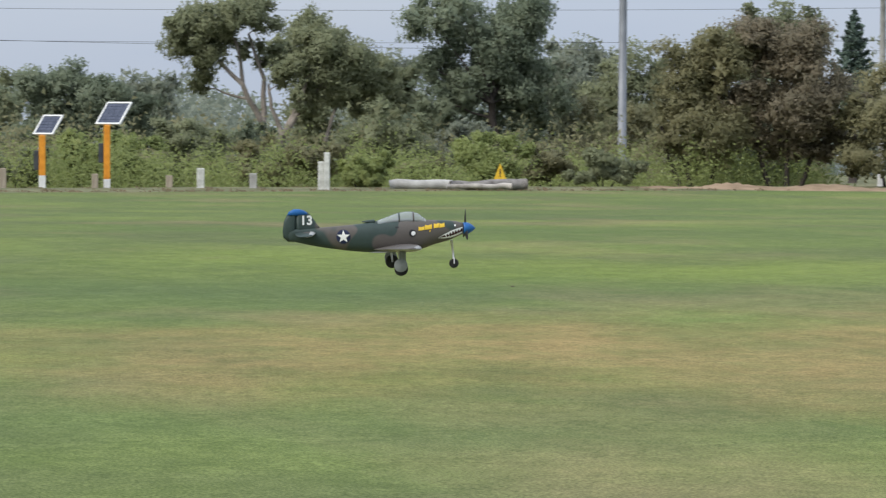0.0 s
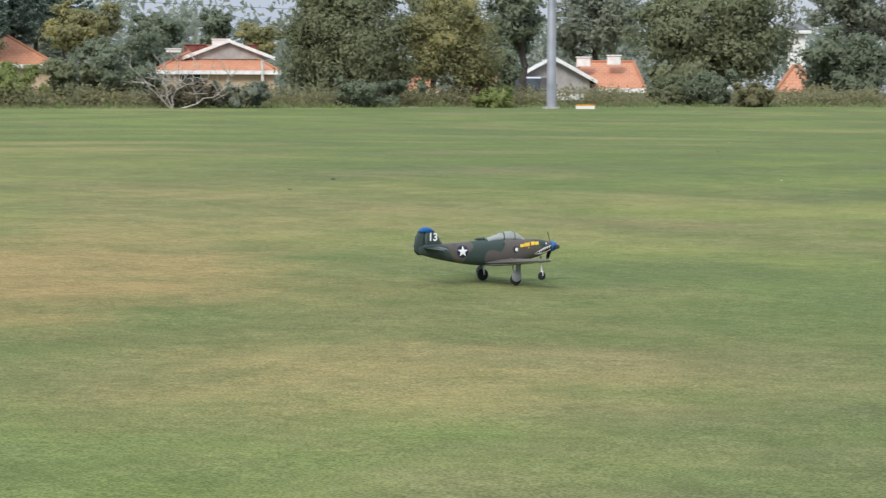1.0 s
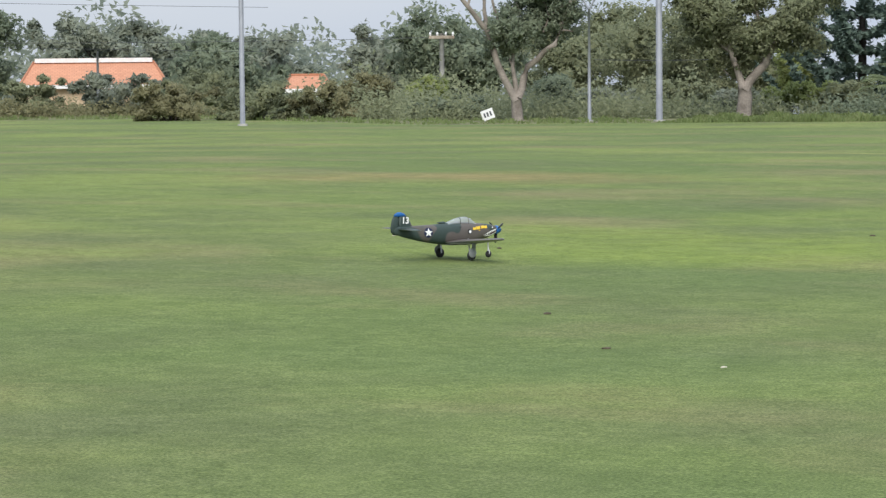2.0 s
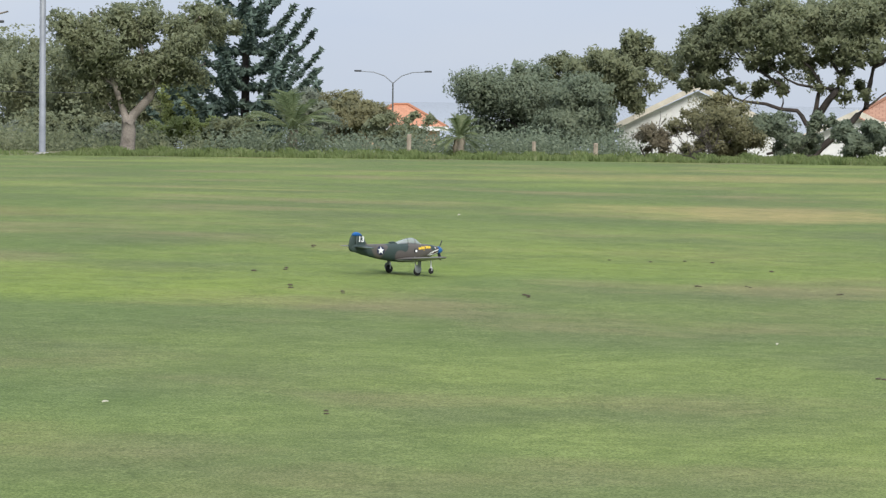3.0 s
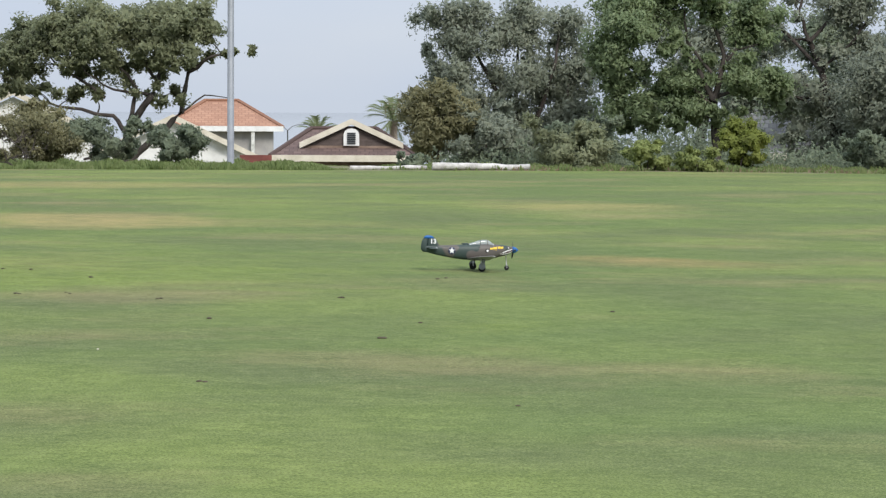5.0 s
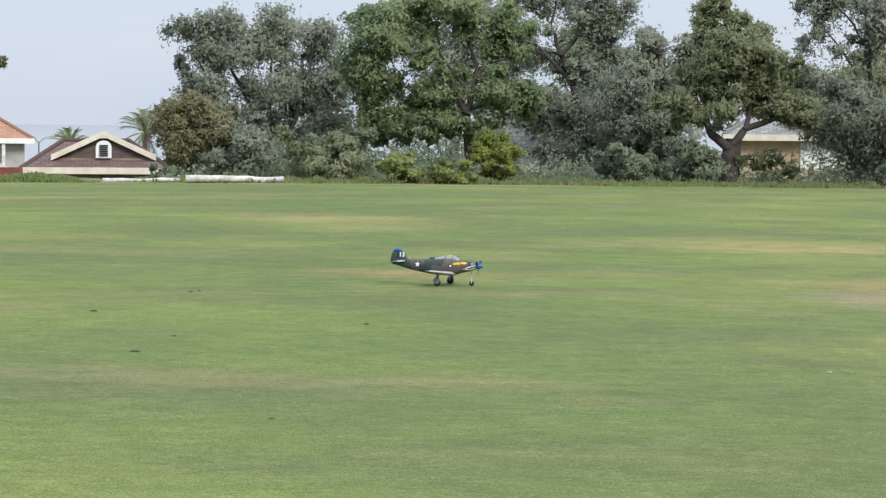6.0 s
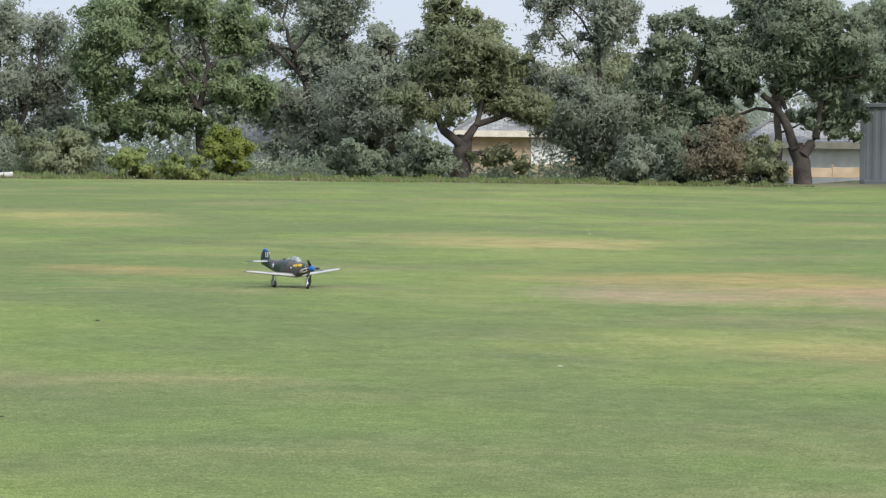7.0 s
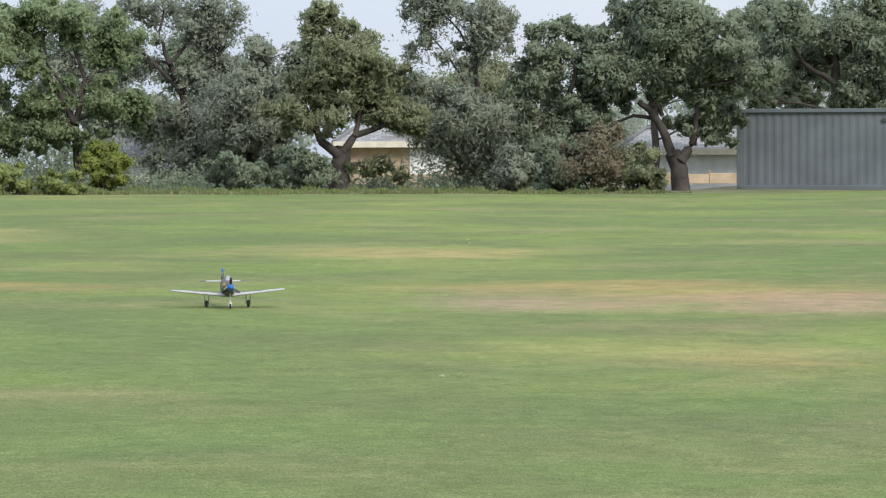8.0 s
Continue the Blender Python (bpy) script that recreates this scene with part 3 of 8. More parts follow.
def norfolk(label, az, d, width, zbot, ztop, seed=1, n=9000, base=0.0, tiers=17, size=0.2, sweep=0.25):
    """A tiered conifer: whorls of up-swept boughs on a straight stem."""
    rng = np.random.default_rng(seed + 900)
    pr = random.Random(seed + 17)
    root = thing("norfolk_pine", facing(az, d, base), label, "tree", "trees round the field")
    H = ztop - base
    bm = bmesh.new()
    tube(bm, [(0, 0, -0.05), (0.02, 0, H * 0.5), (0, 0, H)], [0.022 * H + 0.04, 0.013 * H + 0.02, 0.02], 8)
    cs, ns = [], []
    z0 = max(zbot - base, 0.5)
    boughs = []
    for k in range(tiers):
        s = k / (tiers - 1)
        z = z0 + (H - z0) * (s ** 0.92) * 0.985
        R = width * 0.92 * (1 - s) ** 0.75 * pr.uniform(0.82, 1.12) + 0.08
        for j in range(6):
            a = j * math.tau / 6 + pr.uniform(-0.35, 0.35) + k * 0.5
            boughs.append((z + pr.uniform(-0.05, 0.05) * H / tiers * 3, R * pr.uniform(0.75, 1.1), a))
    tot = sum(b[1] for b in boughs)
    for z, R, a in boughs:
        dv = Vector((math.cos(a), math.sin(a), 0))
        pts = [Vector((0, 0, z)) + dv * (R * t) + Vector((0, 0, R * (sweep * t * t - 0.12 * math.sin(t * 3.1)))) for t in (0, 0.3, 0.6, 0.85, 1)]
        tube(bm, pts, [0.03, 0.024, 0.018, 0.012, 0.006], 4, False)
        m = max(6, int(n * R / tot))
        t = rng.uniform(0.12, 1, m)
        side = rng.normal(size=m) * 0.1 * R * (1.15 - t) + rng.normal(size=m) * 0.04
        x = np.outer(t * R, (dv.x, dv.y, 0)) + np.outer(side, (-dv.y, dv.x, 0))
        x[:, 2] += z + R * (sweep * t * t - 0.12 * np.sin(t * 3.1)) + rng.uniform(-0.02, 0.09, m)
        cs.append(x)
        ns.append(rng.normal(size=(m, 3)) * 0.7 + np.array([0, 0, 0.8]))
    part("trunk", bm, BARK_DARK, root, smooth=True)
    quads("crown", diamonds(np.concatenate(cs), np.concatenate(ns), size, rng, 2.6), LEAF["pine"], root)
    return root


def palm(label, az, d, width, zc, ztop, seed=1, fronds=26, base=0.0, leaflets=26, trunk=0.16):
    """A feather palm: a stem with old leaf bases, arched ribs with two rows of leaflets, each frond a part."""
    rng = np.random.default_rng(seed + 55)
    pr = random.Random(seed + 5)
    root = thing("palm_tree", facing(az, d, base), label, "tree", "palms beside the field")
    h = zc - base
    bm = bmesh.new()
    zs = np.linspace(-0.05, h, 10)
    tube(bm, [(0.02 * math.sin(i), 0, z) for i, z in enumerate(zs)], [trunk * (1.15 if i % 2 else 0.95) for i in range(10)], 10)
    part("trunk", bm, TIMBER, root, smooth=True)
    L = max(width / 2, 0.4)
    for k in range(fronds):
        a = k * 2.4 + pr.uniform(-0.3, 0.3)
        el = radians(pr.uniform(5, 82)) if k % 4 else radians(pr.uniform(-25, 5))
        dv = Vector((math.cos(a) * math.cos(el), math.sin(a) * math.cos(el), math.sin(el)))
        verts, faces = [], []
        prev = None
        rise = (ztop - zc) / max(L, 0.1)
        ribs = []
        for i in range(leaflets + 1):
            t = i / leaflets
            p = Vector((0, 0, h)) + dv * (L * 1.15 * t) * (1 if el > 0 else 0.8) + Vector((0, 0, -0.42 * L * t * t + 0.12 * rise * t))
            ribs.append(p)
        sd = Vector((-dv.y, dv.x, 0)).normalized() if dv.xy.length > 1e-3 else Vector((1, 0, 0))
        for i in range(2, leaflets + 1):
            t = i / leaflets
            ll = L * 0.34 * math.sin(min(t * 1.15 + 0.25, 3.0)) * pr.uniform(0.8, 1.1)
            fw = (ribs[i] - ribs[i - 1]).normalized()
            for s in (-1, 1):
                tipv = ribs[i] + (sd * s * 0.8 + fw * 0.75 - Vector((0, 0, 0.25 + pr.uniform(0, 0.25)))).normalized() * ll
                w_ = fw * 0.022
                b0 = len(verts)
                verts += [ribs[i] - w_, ribs[i] + w_, tipv]
                faces.append((b0, b0 + 1, b0 + 2))
        for i in range(leaflets):
            b0 = len(verts)
            o = sd * 0.015
            verts += [ribs[i] - o, ribs[i] + o, ribs[i + 1] + o * 0.7, ribs[i + 1] - o * 0.7]
            faces.append((b0, b0 + 1, b0 + 2, b0 + 3))
        raw("frond", verts, faces, LEAF["palm"], root)
    return root


def dead_branches(label, az, d, base_z, tips, seed=1, girth=0.09, mat=None):
    """Bare pale boughs that rise and fork from one foot."""
    pr = random.Random(seed)
    root = thing("dead_tree", facing(az, d, base_z), label, "tree", "trees round the field")
    bm = bmesh.new()
    for x, z in tips:
        e = Vector((x, pr.uniform(-0.6, 0.6), z))
        pts = bent((0, 0, -0.05), e, (pr.uniform(-0.3, 0.3), 0, 0.12 * z), pr, 7, 0.03)
        tube(bm, pts, [girth * (1 - 0.115 * i) for i in range(8)], 7)
        for _ in range(9):
            a = pts[pr.randint(2, 7)]
            e2 = a + Vector((pr.uniform(-0.9, 0.9), pr.uniform(-0.5, 0.5), pr.uniform(-0.1, 0.9)))
            q = bent(a, e2, (0, 0, 0.1), pr, 4, 0.06)
            tube(bm, q, [girth * 0.35 * (1 - 0.18 * i) for i in range(5)], 5)
            for _ in range(2):
                e3 = e2 + Vector((pr.uniform(-0.4, 0.4), pr.uniform(-0.3, 0.3), pr.uniform(-0.1, 0.5)))
                tube(bm, bent(q[3], e3, (0, 0, 0), pr, 3, 0.05), [0.014, 0.011, 0.008, 0.004], 4)
    part("branch", bm, mat or DEADWOOD, root, smooth=True)
    return root


def grow(fn, label, box5, *a, **kw):
    az, d, w, zb, zt = box5
    return fn(label, az, d, w, zb, zt, *a, base=base_at(az, d) - 0.05, **kw)


def gum(label, az, d, w, zb, zt, *a, **kw):
    return tree("gum_tree", label, "tree", az, d, w, zb, zt, *a, **kw)


def broad(label, az, d, w, zb, zt, *a, **kw):
    return tree("shade_tree", label, "tree", az, d, w, zb, zt, *a, **kw)


# trees and shrubs behind the western end of the field
for i, (bx, lf) in enumerate([((-68.78, 112, 4.03, 0.65, 5.78), "gum"), ((-67.29, 108, 3.46, 0.27, 4.47), "gum"), ((-64.03, 114, 4.33, 0.23, 5.46), "grey"), ((-62.38, 112, 4.03, -0.17, 4.85), "gum"), ((-75.17, 112, 3.36, -0.08, 3.89), "gum"), ((-36.24, 130, 4.42, -0.20, 5.23), "gum"), ((-51.05, 120, 3.36, 0.15, 4.93), "gum")]):
    grow(gum, "hazy green gum standing behind the nearer trees", bx, lf, 3200, 0.22, seed=300 + i, clumps=24)
W1 = "dense dark green round tree behind the shrubs"
grow(broad, W1, (-73.66, 100, 4.94, 0.5, 3.77), "dark", 7500, 0.17, seed=1,
     lobes=[(-0.0, 2.93, 1.36, 0.84, 1), (-0.98, 2.29, 1.16, 0.96, 1), (1.22, 2.3, 1.16, 1.0, 1), (-0.0, 1.66, 2.0, 0.84, 1), (1.77, 1.61, 0.8, 0.7, 1), (-1.37, 1.3, 1.0, 0.8, 1)])
grow(gum, "tall gum with pale forked trunks and open crown", (-69.69, 96, 3.79, 2.87, 6.01), "gum", 6000, 0.16, seed=2, airy=0.3, bark=BARK, limbs=24,
     lobes=[(-2.5, 4.63, 0.92, 0.77, 0.7), (-1.07, 5.4, 1.31, 0.61, 0.8), (-0.49, 4.19, 0.69, 0.5, 0.5), (-2.26, 3.41, 0.73, 0.54, 0.5), (-3.07, 4.96, 0.48, 0.38, 0.6), (-1.54, 4.6, 0.58, 0.48, 0.4)],
     wood=[([(0.0, -0.46), (-0.29, 1.74), (-0.97, 3.08), (-2.11, 4.21)], 0.154, 0.048), ([(-0.29, 1.74), (-0.24, 3.27), (-0.78, 4.79)], 0.115, 0.038), ([(-0.97, 3.08), (-1.16, 4.41), (-1.55, 5.36)], 0.077, 0.029)])
grow(gum, "leaning gum with pale trunk and feathery grey-green crown", (-69.4, 92, 3.83, 1.94, 5.49), "gum", 6500, 0.16, seed=3, airy=0.3, bark=BARK, limbs=24,
     lobes=[(0.62, 4.72, 0.96, 0.77, 1), (1.58, 3.77, 1.07, 0.88, 1), (2.55, 3.23, 0.88, 0.63, 0.8), (0.26, 3.54, 0.66, 0.63, 0.6), (1.0, 2.67, 0.92, 0.55, 0.6), (2.1, 2.49, 0.92, 0.55, 0.8)],
     wood=[([(-0.09, -0.37), (-0.1, 1.38), (0.3, 2.11), (0.72, 3.22), (0.8, 4.5)], 0.147, 0.037), ([(-0.01, 1.47), (0.63, 2.48), (1.54, 3.59)], 0.11, 0.037), ([(-0.1, 1.38), (-0.47, 2.29), (-0.56, 3.02)], 0.092, 0.037), ([(1.28, 1.2), (1.55, 2.12), (2.1, 3.04)], 0.074, 0.028)])
grow(gum, "tall dense gum with layered dull green foliage", (-65.22, 96, 5.88, 0.79, 6.08), "dark", 11000, 0.17, seed=4, airy=0.05,
     lobes=[(-1.29, 5.27, 1.63, 0.81, 1), (-0.19, 4.47, 1.63, 1.06, 1), (1.11, 4.86, 1.31, 1.11, 1), (-1.76, 3.85, 0.69, 0.69, 1), (-0.41, 2.75, 2.02, 1.06, 1), (1.74, 3.14, 0.88, 1.11, 1), (-2.57, 5.6, 0.69, 0.46, 0.7), (0.37, 1.56, 1.69, 0.77, 1), (-1.55, 1.78, 1.15, 0.77, 1)])
grow(gum, "distant hazy gum tree", (-63.35, 125, 3.75, 0.60, 6.57), "grey", 2600, 0.26, airy=0.4, seed=5)
grow(gum, "distant grey-green gum tree", (-67.24, 130, 3.64, -0.02, 5.29), "grey", 2600, 0.26, seed=6)
grow(gum, "distant gum with thin crown above the shrubs", (-72.25, 125, 3.75, -0.02, 4.25), "grey", 2400, 0.26, seed=7)
for i, (bx, lf, n) in enumerate([((-74.84, 78, 2.65, -0.13, 1.15), "gum", 1800), ((-73.01, 80, 3.28, -0.13, 1.52), "bright", 3000), ((-71.21, 84, 2.82, -0.15, 1.89), "gum", 2600),
                                 ((-69.40, 80, 3.36, -0.11, 1.42), "olive", 3000), ((-67.80, 77, 1.85, -0.05, 0.95), "bright", 1900), ((-67.26, 88, 3.61, -0.08, 2.33), "gum", 3200),
                                 ((-65.21, 82, 2.51, 0.04, 1.65), "bright", 2800), ((-65.74, 92, 1.66, 0.13, 2.15), "grey", 1600), ((-64.05, 82, 1.56, -0.01, 1.10), "olive", 1600),
                                 ((-62.94, 80, 2.24, -0.02, 1.13), "gum", 2200), ((-62.71, 98, 3.53, 0.06, 2.99), "olive", 2800), ((-70.14, 92, 1.84, 0.27, 1.83), "dark", 1600),
                                 ((-66.66, 84, 1.85, 0.01, 0.84), "olive", 1500)]):
    grow(shrub, {"bright": "fresh green rounded shrub at the field edge", "gum": "dull green wild shrub at the field edge", "olive": "olive green scrub at the field edge", "grey": "grey-green shrub among the trees", "dark": "dark green shrub among the trees"}[lf], bx, lf, n, seed=20 + i)
grow(broad, "huge sprawling dark green bush over bare earth", (-61.11, 84, 2.94, 0.32, 4.72), "olive", 8500, 0.15, seed=40, airy=0.08, stems=3,
     lobes=[(-0.17, 3.62, 0.94, 0.77, 1), (0.96, 3.91, 0.76, 0.81, 1), (0.31, 2.49, 1.18, 0.81, 1), (-0.27, 1.73, 0.84, 0.84, 1), (0.82, 1.49, 1.01, 0.84, 1), (-0.01, 0.82, 1.01, 0.5, 1)])
grow(broad, "sprawling bush with brown dying leaves and bare twigs", (-59.3, 84, 3.9, 0.59, 5.0), "brown", 9000, 0.15, seed=41, airy=0.25, stems=3, limbs=26,
     lobes=[(-0.55, 4.33, 0.84, 0.67, 1), (0.45, 3.58, 1.14, 0.92, 1), (-0.86, 3.0, 0.92, 0.92, 1), (0.3, 2.42, 1.31, 0.81, 1), (-0.68, 1.66, 1.01, 0.76, 1), (1.13, 1.84, 0.92, 0.84, 1), (1.45, 3.01, 0.67, 0.67, 0.7), (0.48, 1.09, 1.01, 0.5, 1)])
grow(broad, "low spreading olive bush with bare branches", (-57.16, 83, 4.07, 0.03, 2.82), "olive", 5000, 0.16, airy=0.3, clumps=26, stems=3, limbs=18, seed=42)
grow(broad, "dark shaded bush behind the sprawling one", (-59.87, 90, 7.02, -0.11, 3.44), "dark", 4500, 0.2, clumps=26, stems=3, seed=43)
grow(gum, "tall hazy gum behind the power pole", (-56.13, 125, 5.38, 1.89, 8.86), "gum", 4200, 0.26, airy=0.3, seed=44)
grow(gum, "distant gum above the sprawling bush", (-59.64, 125, 5.75, 3.12, 7.35), "gum", 3600, 0.26, seed=45)
PINE = "dark tiered norfolk pine beyond the houses"
for i, bx in enumerate([(-57.96, 150, 1.44, 3.12, 7.83), (-55.44, 140, 3.08, 1.36, 9.44), (-54.20, 150, 2.79, 2.24, 8.65), (-53.45, 155, 2.33, 2.26, 8.79), (-52.62, 140, 4.20, 1.79, 10.27),
                        (-51.43, 145, 4.06, 1.80, 9.99), (-50.00, 160, 2.14, 2.30, 7.42), (-48.39, 165, 2.64, 2.97, 7.85), (-45.39, 170, 2.52, 2.55, 7.18), (-44.78, 175, 2.35, 2.57, 7.44),
                        (-44.32, 180, 2.41, 2.60, 6.89), (-43.75, 172, 2.68, 2.55, 6.79)]):
    grow(norfolk, PINE, bx, i, 17000 if i in (1, 4, 5) else 7500, size=0.13, tiers=13)
grow(broad, "wide olive bush before the grey roofed house", (-54.16, 86, 5.14, 0.03, 1.99), "olive", 6500, 0.13, seed=50, airy=0.1, stems=3,
     lobes=[(-0.68, 1.14, 1.29, 0.72, 1), (0.95, 1.11, 1.07, 0.72, 1), (-1.71, 0.91, 0.77, 0.65, 1), (0.18, 1.71, 1.03, 0.28, 0.8), (2.06, 0.42, 0.6, 0.34, 1), (-0.51, 0.42, 1.2, 0.38, 1), (1.03, 0.34, 1.03, 0.31, 1)])
grow(broad, "ragged olive bush beside the brown one", (-56.43, 88, 3.22, -0.13, 3.46), "olive", 5200, 0.14, seed=57, airy=0.2, stems=3,
     lobes=[(-0.34, 1.97, 0.88, 0.88, 1), (0.53, 1.01, 0.79, 0.79, 1), (-0.86, 0.92, 0.88, 0.79, 1), (0.0, 0.31, 1.06, 0.44, 1), (-1.2, 2.67, 0.7, 0.79, 0.8)])
grow(broad, "dark bush with yellow flecks beside the white wall", (-51.3, 90, 2.11, 0.0, 2.27), "dark", 3200, 0.13, seed=58, airy=0.15, stems=2,
     lobes=[(0.0, 1.35, 0.72, 0.63, 1), (-0.54, 1.98, 0.4, 0.29, 0.7), (0.36, 0.63, 0.81, 0.63, 1), (-0.36, 0.9, 0.54, 0.54, 1)])
grow(shrub, "low dark scrub at the field edge", (-54.88, 81, 3.21, 0.02, 0.83), "dark", 2200, seed=51)
grow(shrub, "low dark scrub at the field edge", (-53.01, 80, 1.60, 0.01, 0.84), "dark", 1600, seed=52)
grow(gum, "half-dead tree with yellow-green leaf clusters", (-49.74, 84, 3.56, 0.98, 3.76), "yellow", 3000, 0.17, airy=0.55, clumps=20, bark=DEADWOOD, seed=53, limbs=14)
grow(gum, "thin top of yellow-green leaves on a bare tree", (-49.18, 84, 1.34, 4.01, 4.97), "yellow", 700, 0.16, airy=0.8, clumps=7, bark=DEADWOOD, seed=54, girth=0.03, limbs=3)
grow(shrub, "dark green shrub with small yellow flowers", (-51.05, 82, 2.05, 0.08, 2.20), "dark", 2400, seed=55)
grow(shrub, "olive scrub under the half-dead tree", (-49.78, 82, 2.30, 0.12, 1.92), "olive", 2200, seed=56)
dead_branches("fallen silvery branches of a half-dead tree", -48.17, 82.5, 0.0, [(-2.3, 1.9), (-1.3, 2.2), (-0.4, 3.3), (0.35, 2.6), (-1.6, 0.6)], 3)
dead_branches("heap of bare grey twigs at the field edge", -54.32, 80, 0.0, [(-0.5, 0.4), (0.5, 0.45), (0.1, 0.5)], 4, 0.03)
grow(broad, "dense green tree beside the tiled house", (-46.86, 98, 3.47, -0.25, 2.93), "dark", 4200, 0.2, seed=60)
grow(broad, "distant rounded dark tree on the skyline", (-47.40, 150, 4.56, 1.26, 6.19), "dark", 3000, 0.3, seed=61)
grow(broad, "distant green tree on the skyline", (-46.42, 145, 2.90, 1.56, 4.79), "gum", 2000, 0.28, seed=62)
grow(broad, "distant olive tree on the skyline", (-45.72, 135, 3.16, 1.16, 4.31), "olive", 2200, 0.26, seed=63)
grow(broad, "distant tree with cream blossom", (-43.37, 150, 4.65, 1.10, 4.29), "blossom", 2600, 0.26, seed=64)
grow(broad, "distant grey-green tree behind the house", (-44.31, 190, 4.18, 0.19, 4.61), "grey", 2400, 0.3, seed=65)
grow(broad, "distant dark tree on the skyline", (-41.96, 195, 3.78, 0.92, 4.87), "dark", 2400, 0.32, seed=66)
grow(broad, "small rounded dark tree on the skyline", (-40.72, 195, 2.46, 1.89, 4.89), "dark", 1500, 0.3, seed=67)
grow(broad, "distant yellowish tree on the skyline", (-39.83, 195, 4.29, 1.50, 3.89), "blossom", 1800, 0.3, seed=68)
for i, (bx, lf, n) in enumerate([((-47.36, 89, 2.40, -0.13, 0.90), "gum", 1900), ((-46.25, 90, 1.98, -0.15, 1.16), "grey", 1700), ((-44.82, 91, 2.91, -0.17, 1.39), "bright", 2600), ((-43.59, 91, 2.09, -0.17, 1.52), "gum", 2000),
                                 ((-42.64, 92, 3.16, -0.19, 2.25), "dark", 3600), ((-41.29, 89, 2.14, -0.05, 0.94), "brown", 1500), ((-40.22, 89, 2.31, -0.05, 0.82), "grey", 1600),
                                 ((-37.64, 91, 3.37, -0.08, 0.94), "dark", 2200), ((-35.06, 91, 1.46, -0.06, 0.65), "bright", 1300), ((-31.41, 96, 1.82, -0.09, 1.13), "gum", 1500),
                                 ((-30.68, 95, 1.52, -0.07, 1.25), "dark", 1500), ((-29.87, 94, 1.56, -0.04, 0.78), "olive", 1300), ((-26.04, 99, 2.87, -0.08, 1.55), "gum", 2300),
                                 ((-24.77, 98, 2.55, -0.05, 1.44), "gum", 2100), ((-23.11, 98, 4.02, -0.02, 1.64), "grey", 3000), ((-21.40, 98, 3.14, -0.01, 1.70), "gum", 2400),
                                 ((-21.98, 90, 2.88, -0.24, 1.23), "olive", 2200)]):
    grow(shrub, {"bright": "fresh green shrub along the field edge", "gum": "dull green wild shrub along the field edge", "olive": "olive scrub along the field edge", "grey": "grey-green scrub along the field edge", "dark": "dark green shrub along the field edge", "brown": "dry brown twiggy shrub along the field edge"}[lf], bx, lf, n, seed=80 + i, airy=0.5 if lf == "brown" else 0.0)
dead_branches("bare twigs of a dry shrub beside the brick house", -41.57, 88, 0.0, [(-0.8, 0.7), (0.6, 0.8), (0.0, 0.9), (1.6, 0.6)], 9, 0.03)
grow(gum, "large drooping green tree between the houses", (-38.12, 95, 4.86, -0.12, 4.64), "gum", 8000, 0.19, clumps=34, droop=0.7, seed=100)
grow(gum, "slender pale-trunked tree flecked with yellow blossom", (-35.84, 94, 3.57, 0.05, 4.25), "blossom", 4800, 0.17, airy=0.5, clumps=26, bark=BARK, seed=101)
grow(broad, "tall dark tree behind the houses", (-34.64, 140, 3.92, 1.06, 6.90), "dark", 3200, 0.28, seed=102)
grow(shrub, "dark green shrub beside the parked car", (-34.81, 108, 1.51, 0.02, 1.96), "dark", 1500, 0.18, seed=103)
grow(gum, "hazy grey gum wood behind the houses", (-33.05, 170, 5.78, 0.94, 7.01), "grey", 3200, 0.34, seed=104)
grow(gum, "big spreading green gum behind the field", (-30.75, 106, 6.00, -0.33, 4.81), "gum", 7800, 0.22, clumps=36, seed=105)
grow(broad, "dense dark green tree beside the tiled roof", (-28.05, 102, 3.84, -0.23, 2.65), "dark", 5000, 0.2, clumps=28, seed=106)
grow(gum, "distant tall gum on the skyline", (-27.93, 190, 7.03, 2.05, 7.65), "grey", 3000, 0.36, seed=107)
grow(broad, "dark tree behind the timber power pole", (-25.79, 130, 4.42, -0.24, 4.90), "dark", 4200, 0.26, seed=108)
grow(broad, "distant wood on the rise", (-23.31, 210, 14.28, -0.17, 5.63), "grey", 4500, 0.42, seed=109)
grow(broad, "dark tree behind the shrubs", (-20.97, 120, 5.76, -0.29, 3.23), "dark", 4000, 0.26, seed=110)

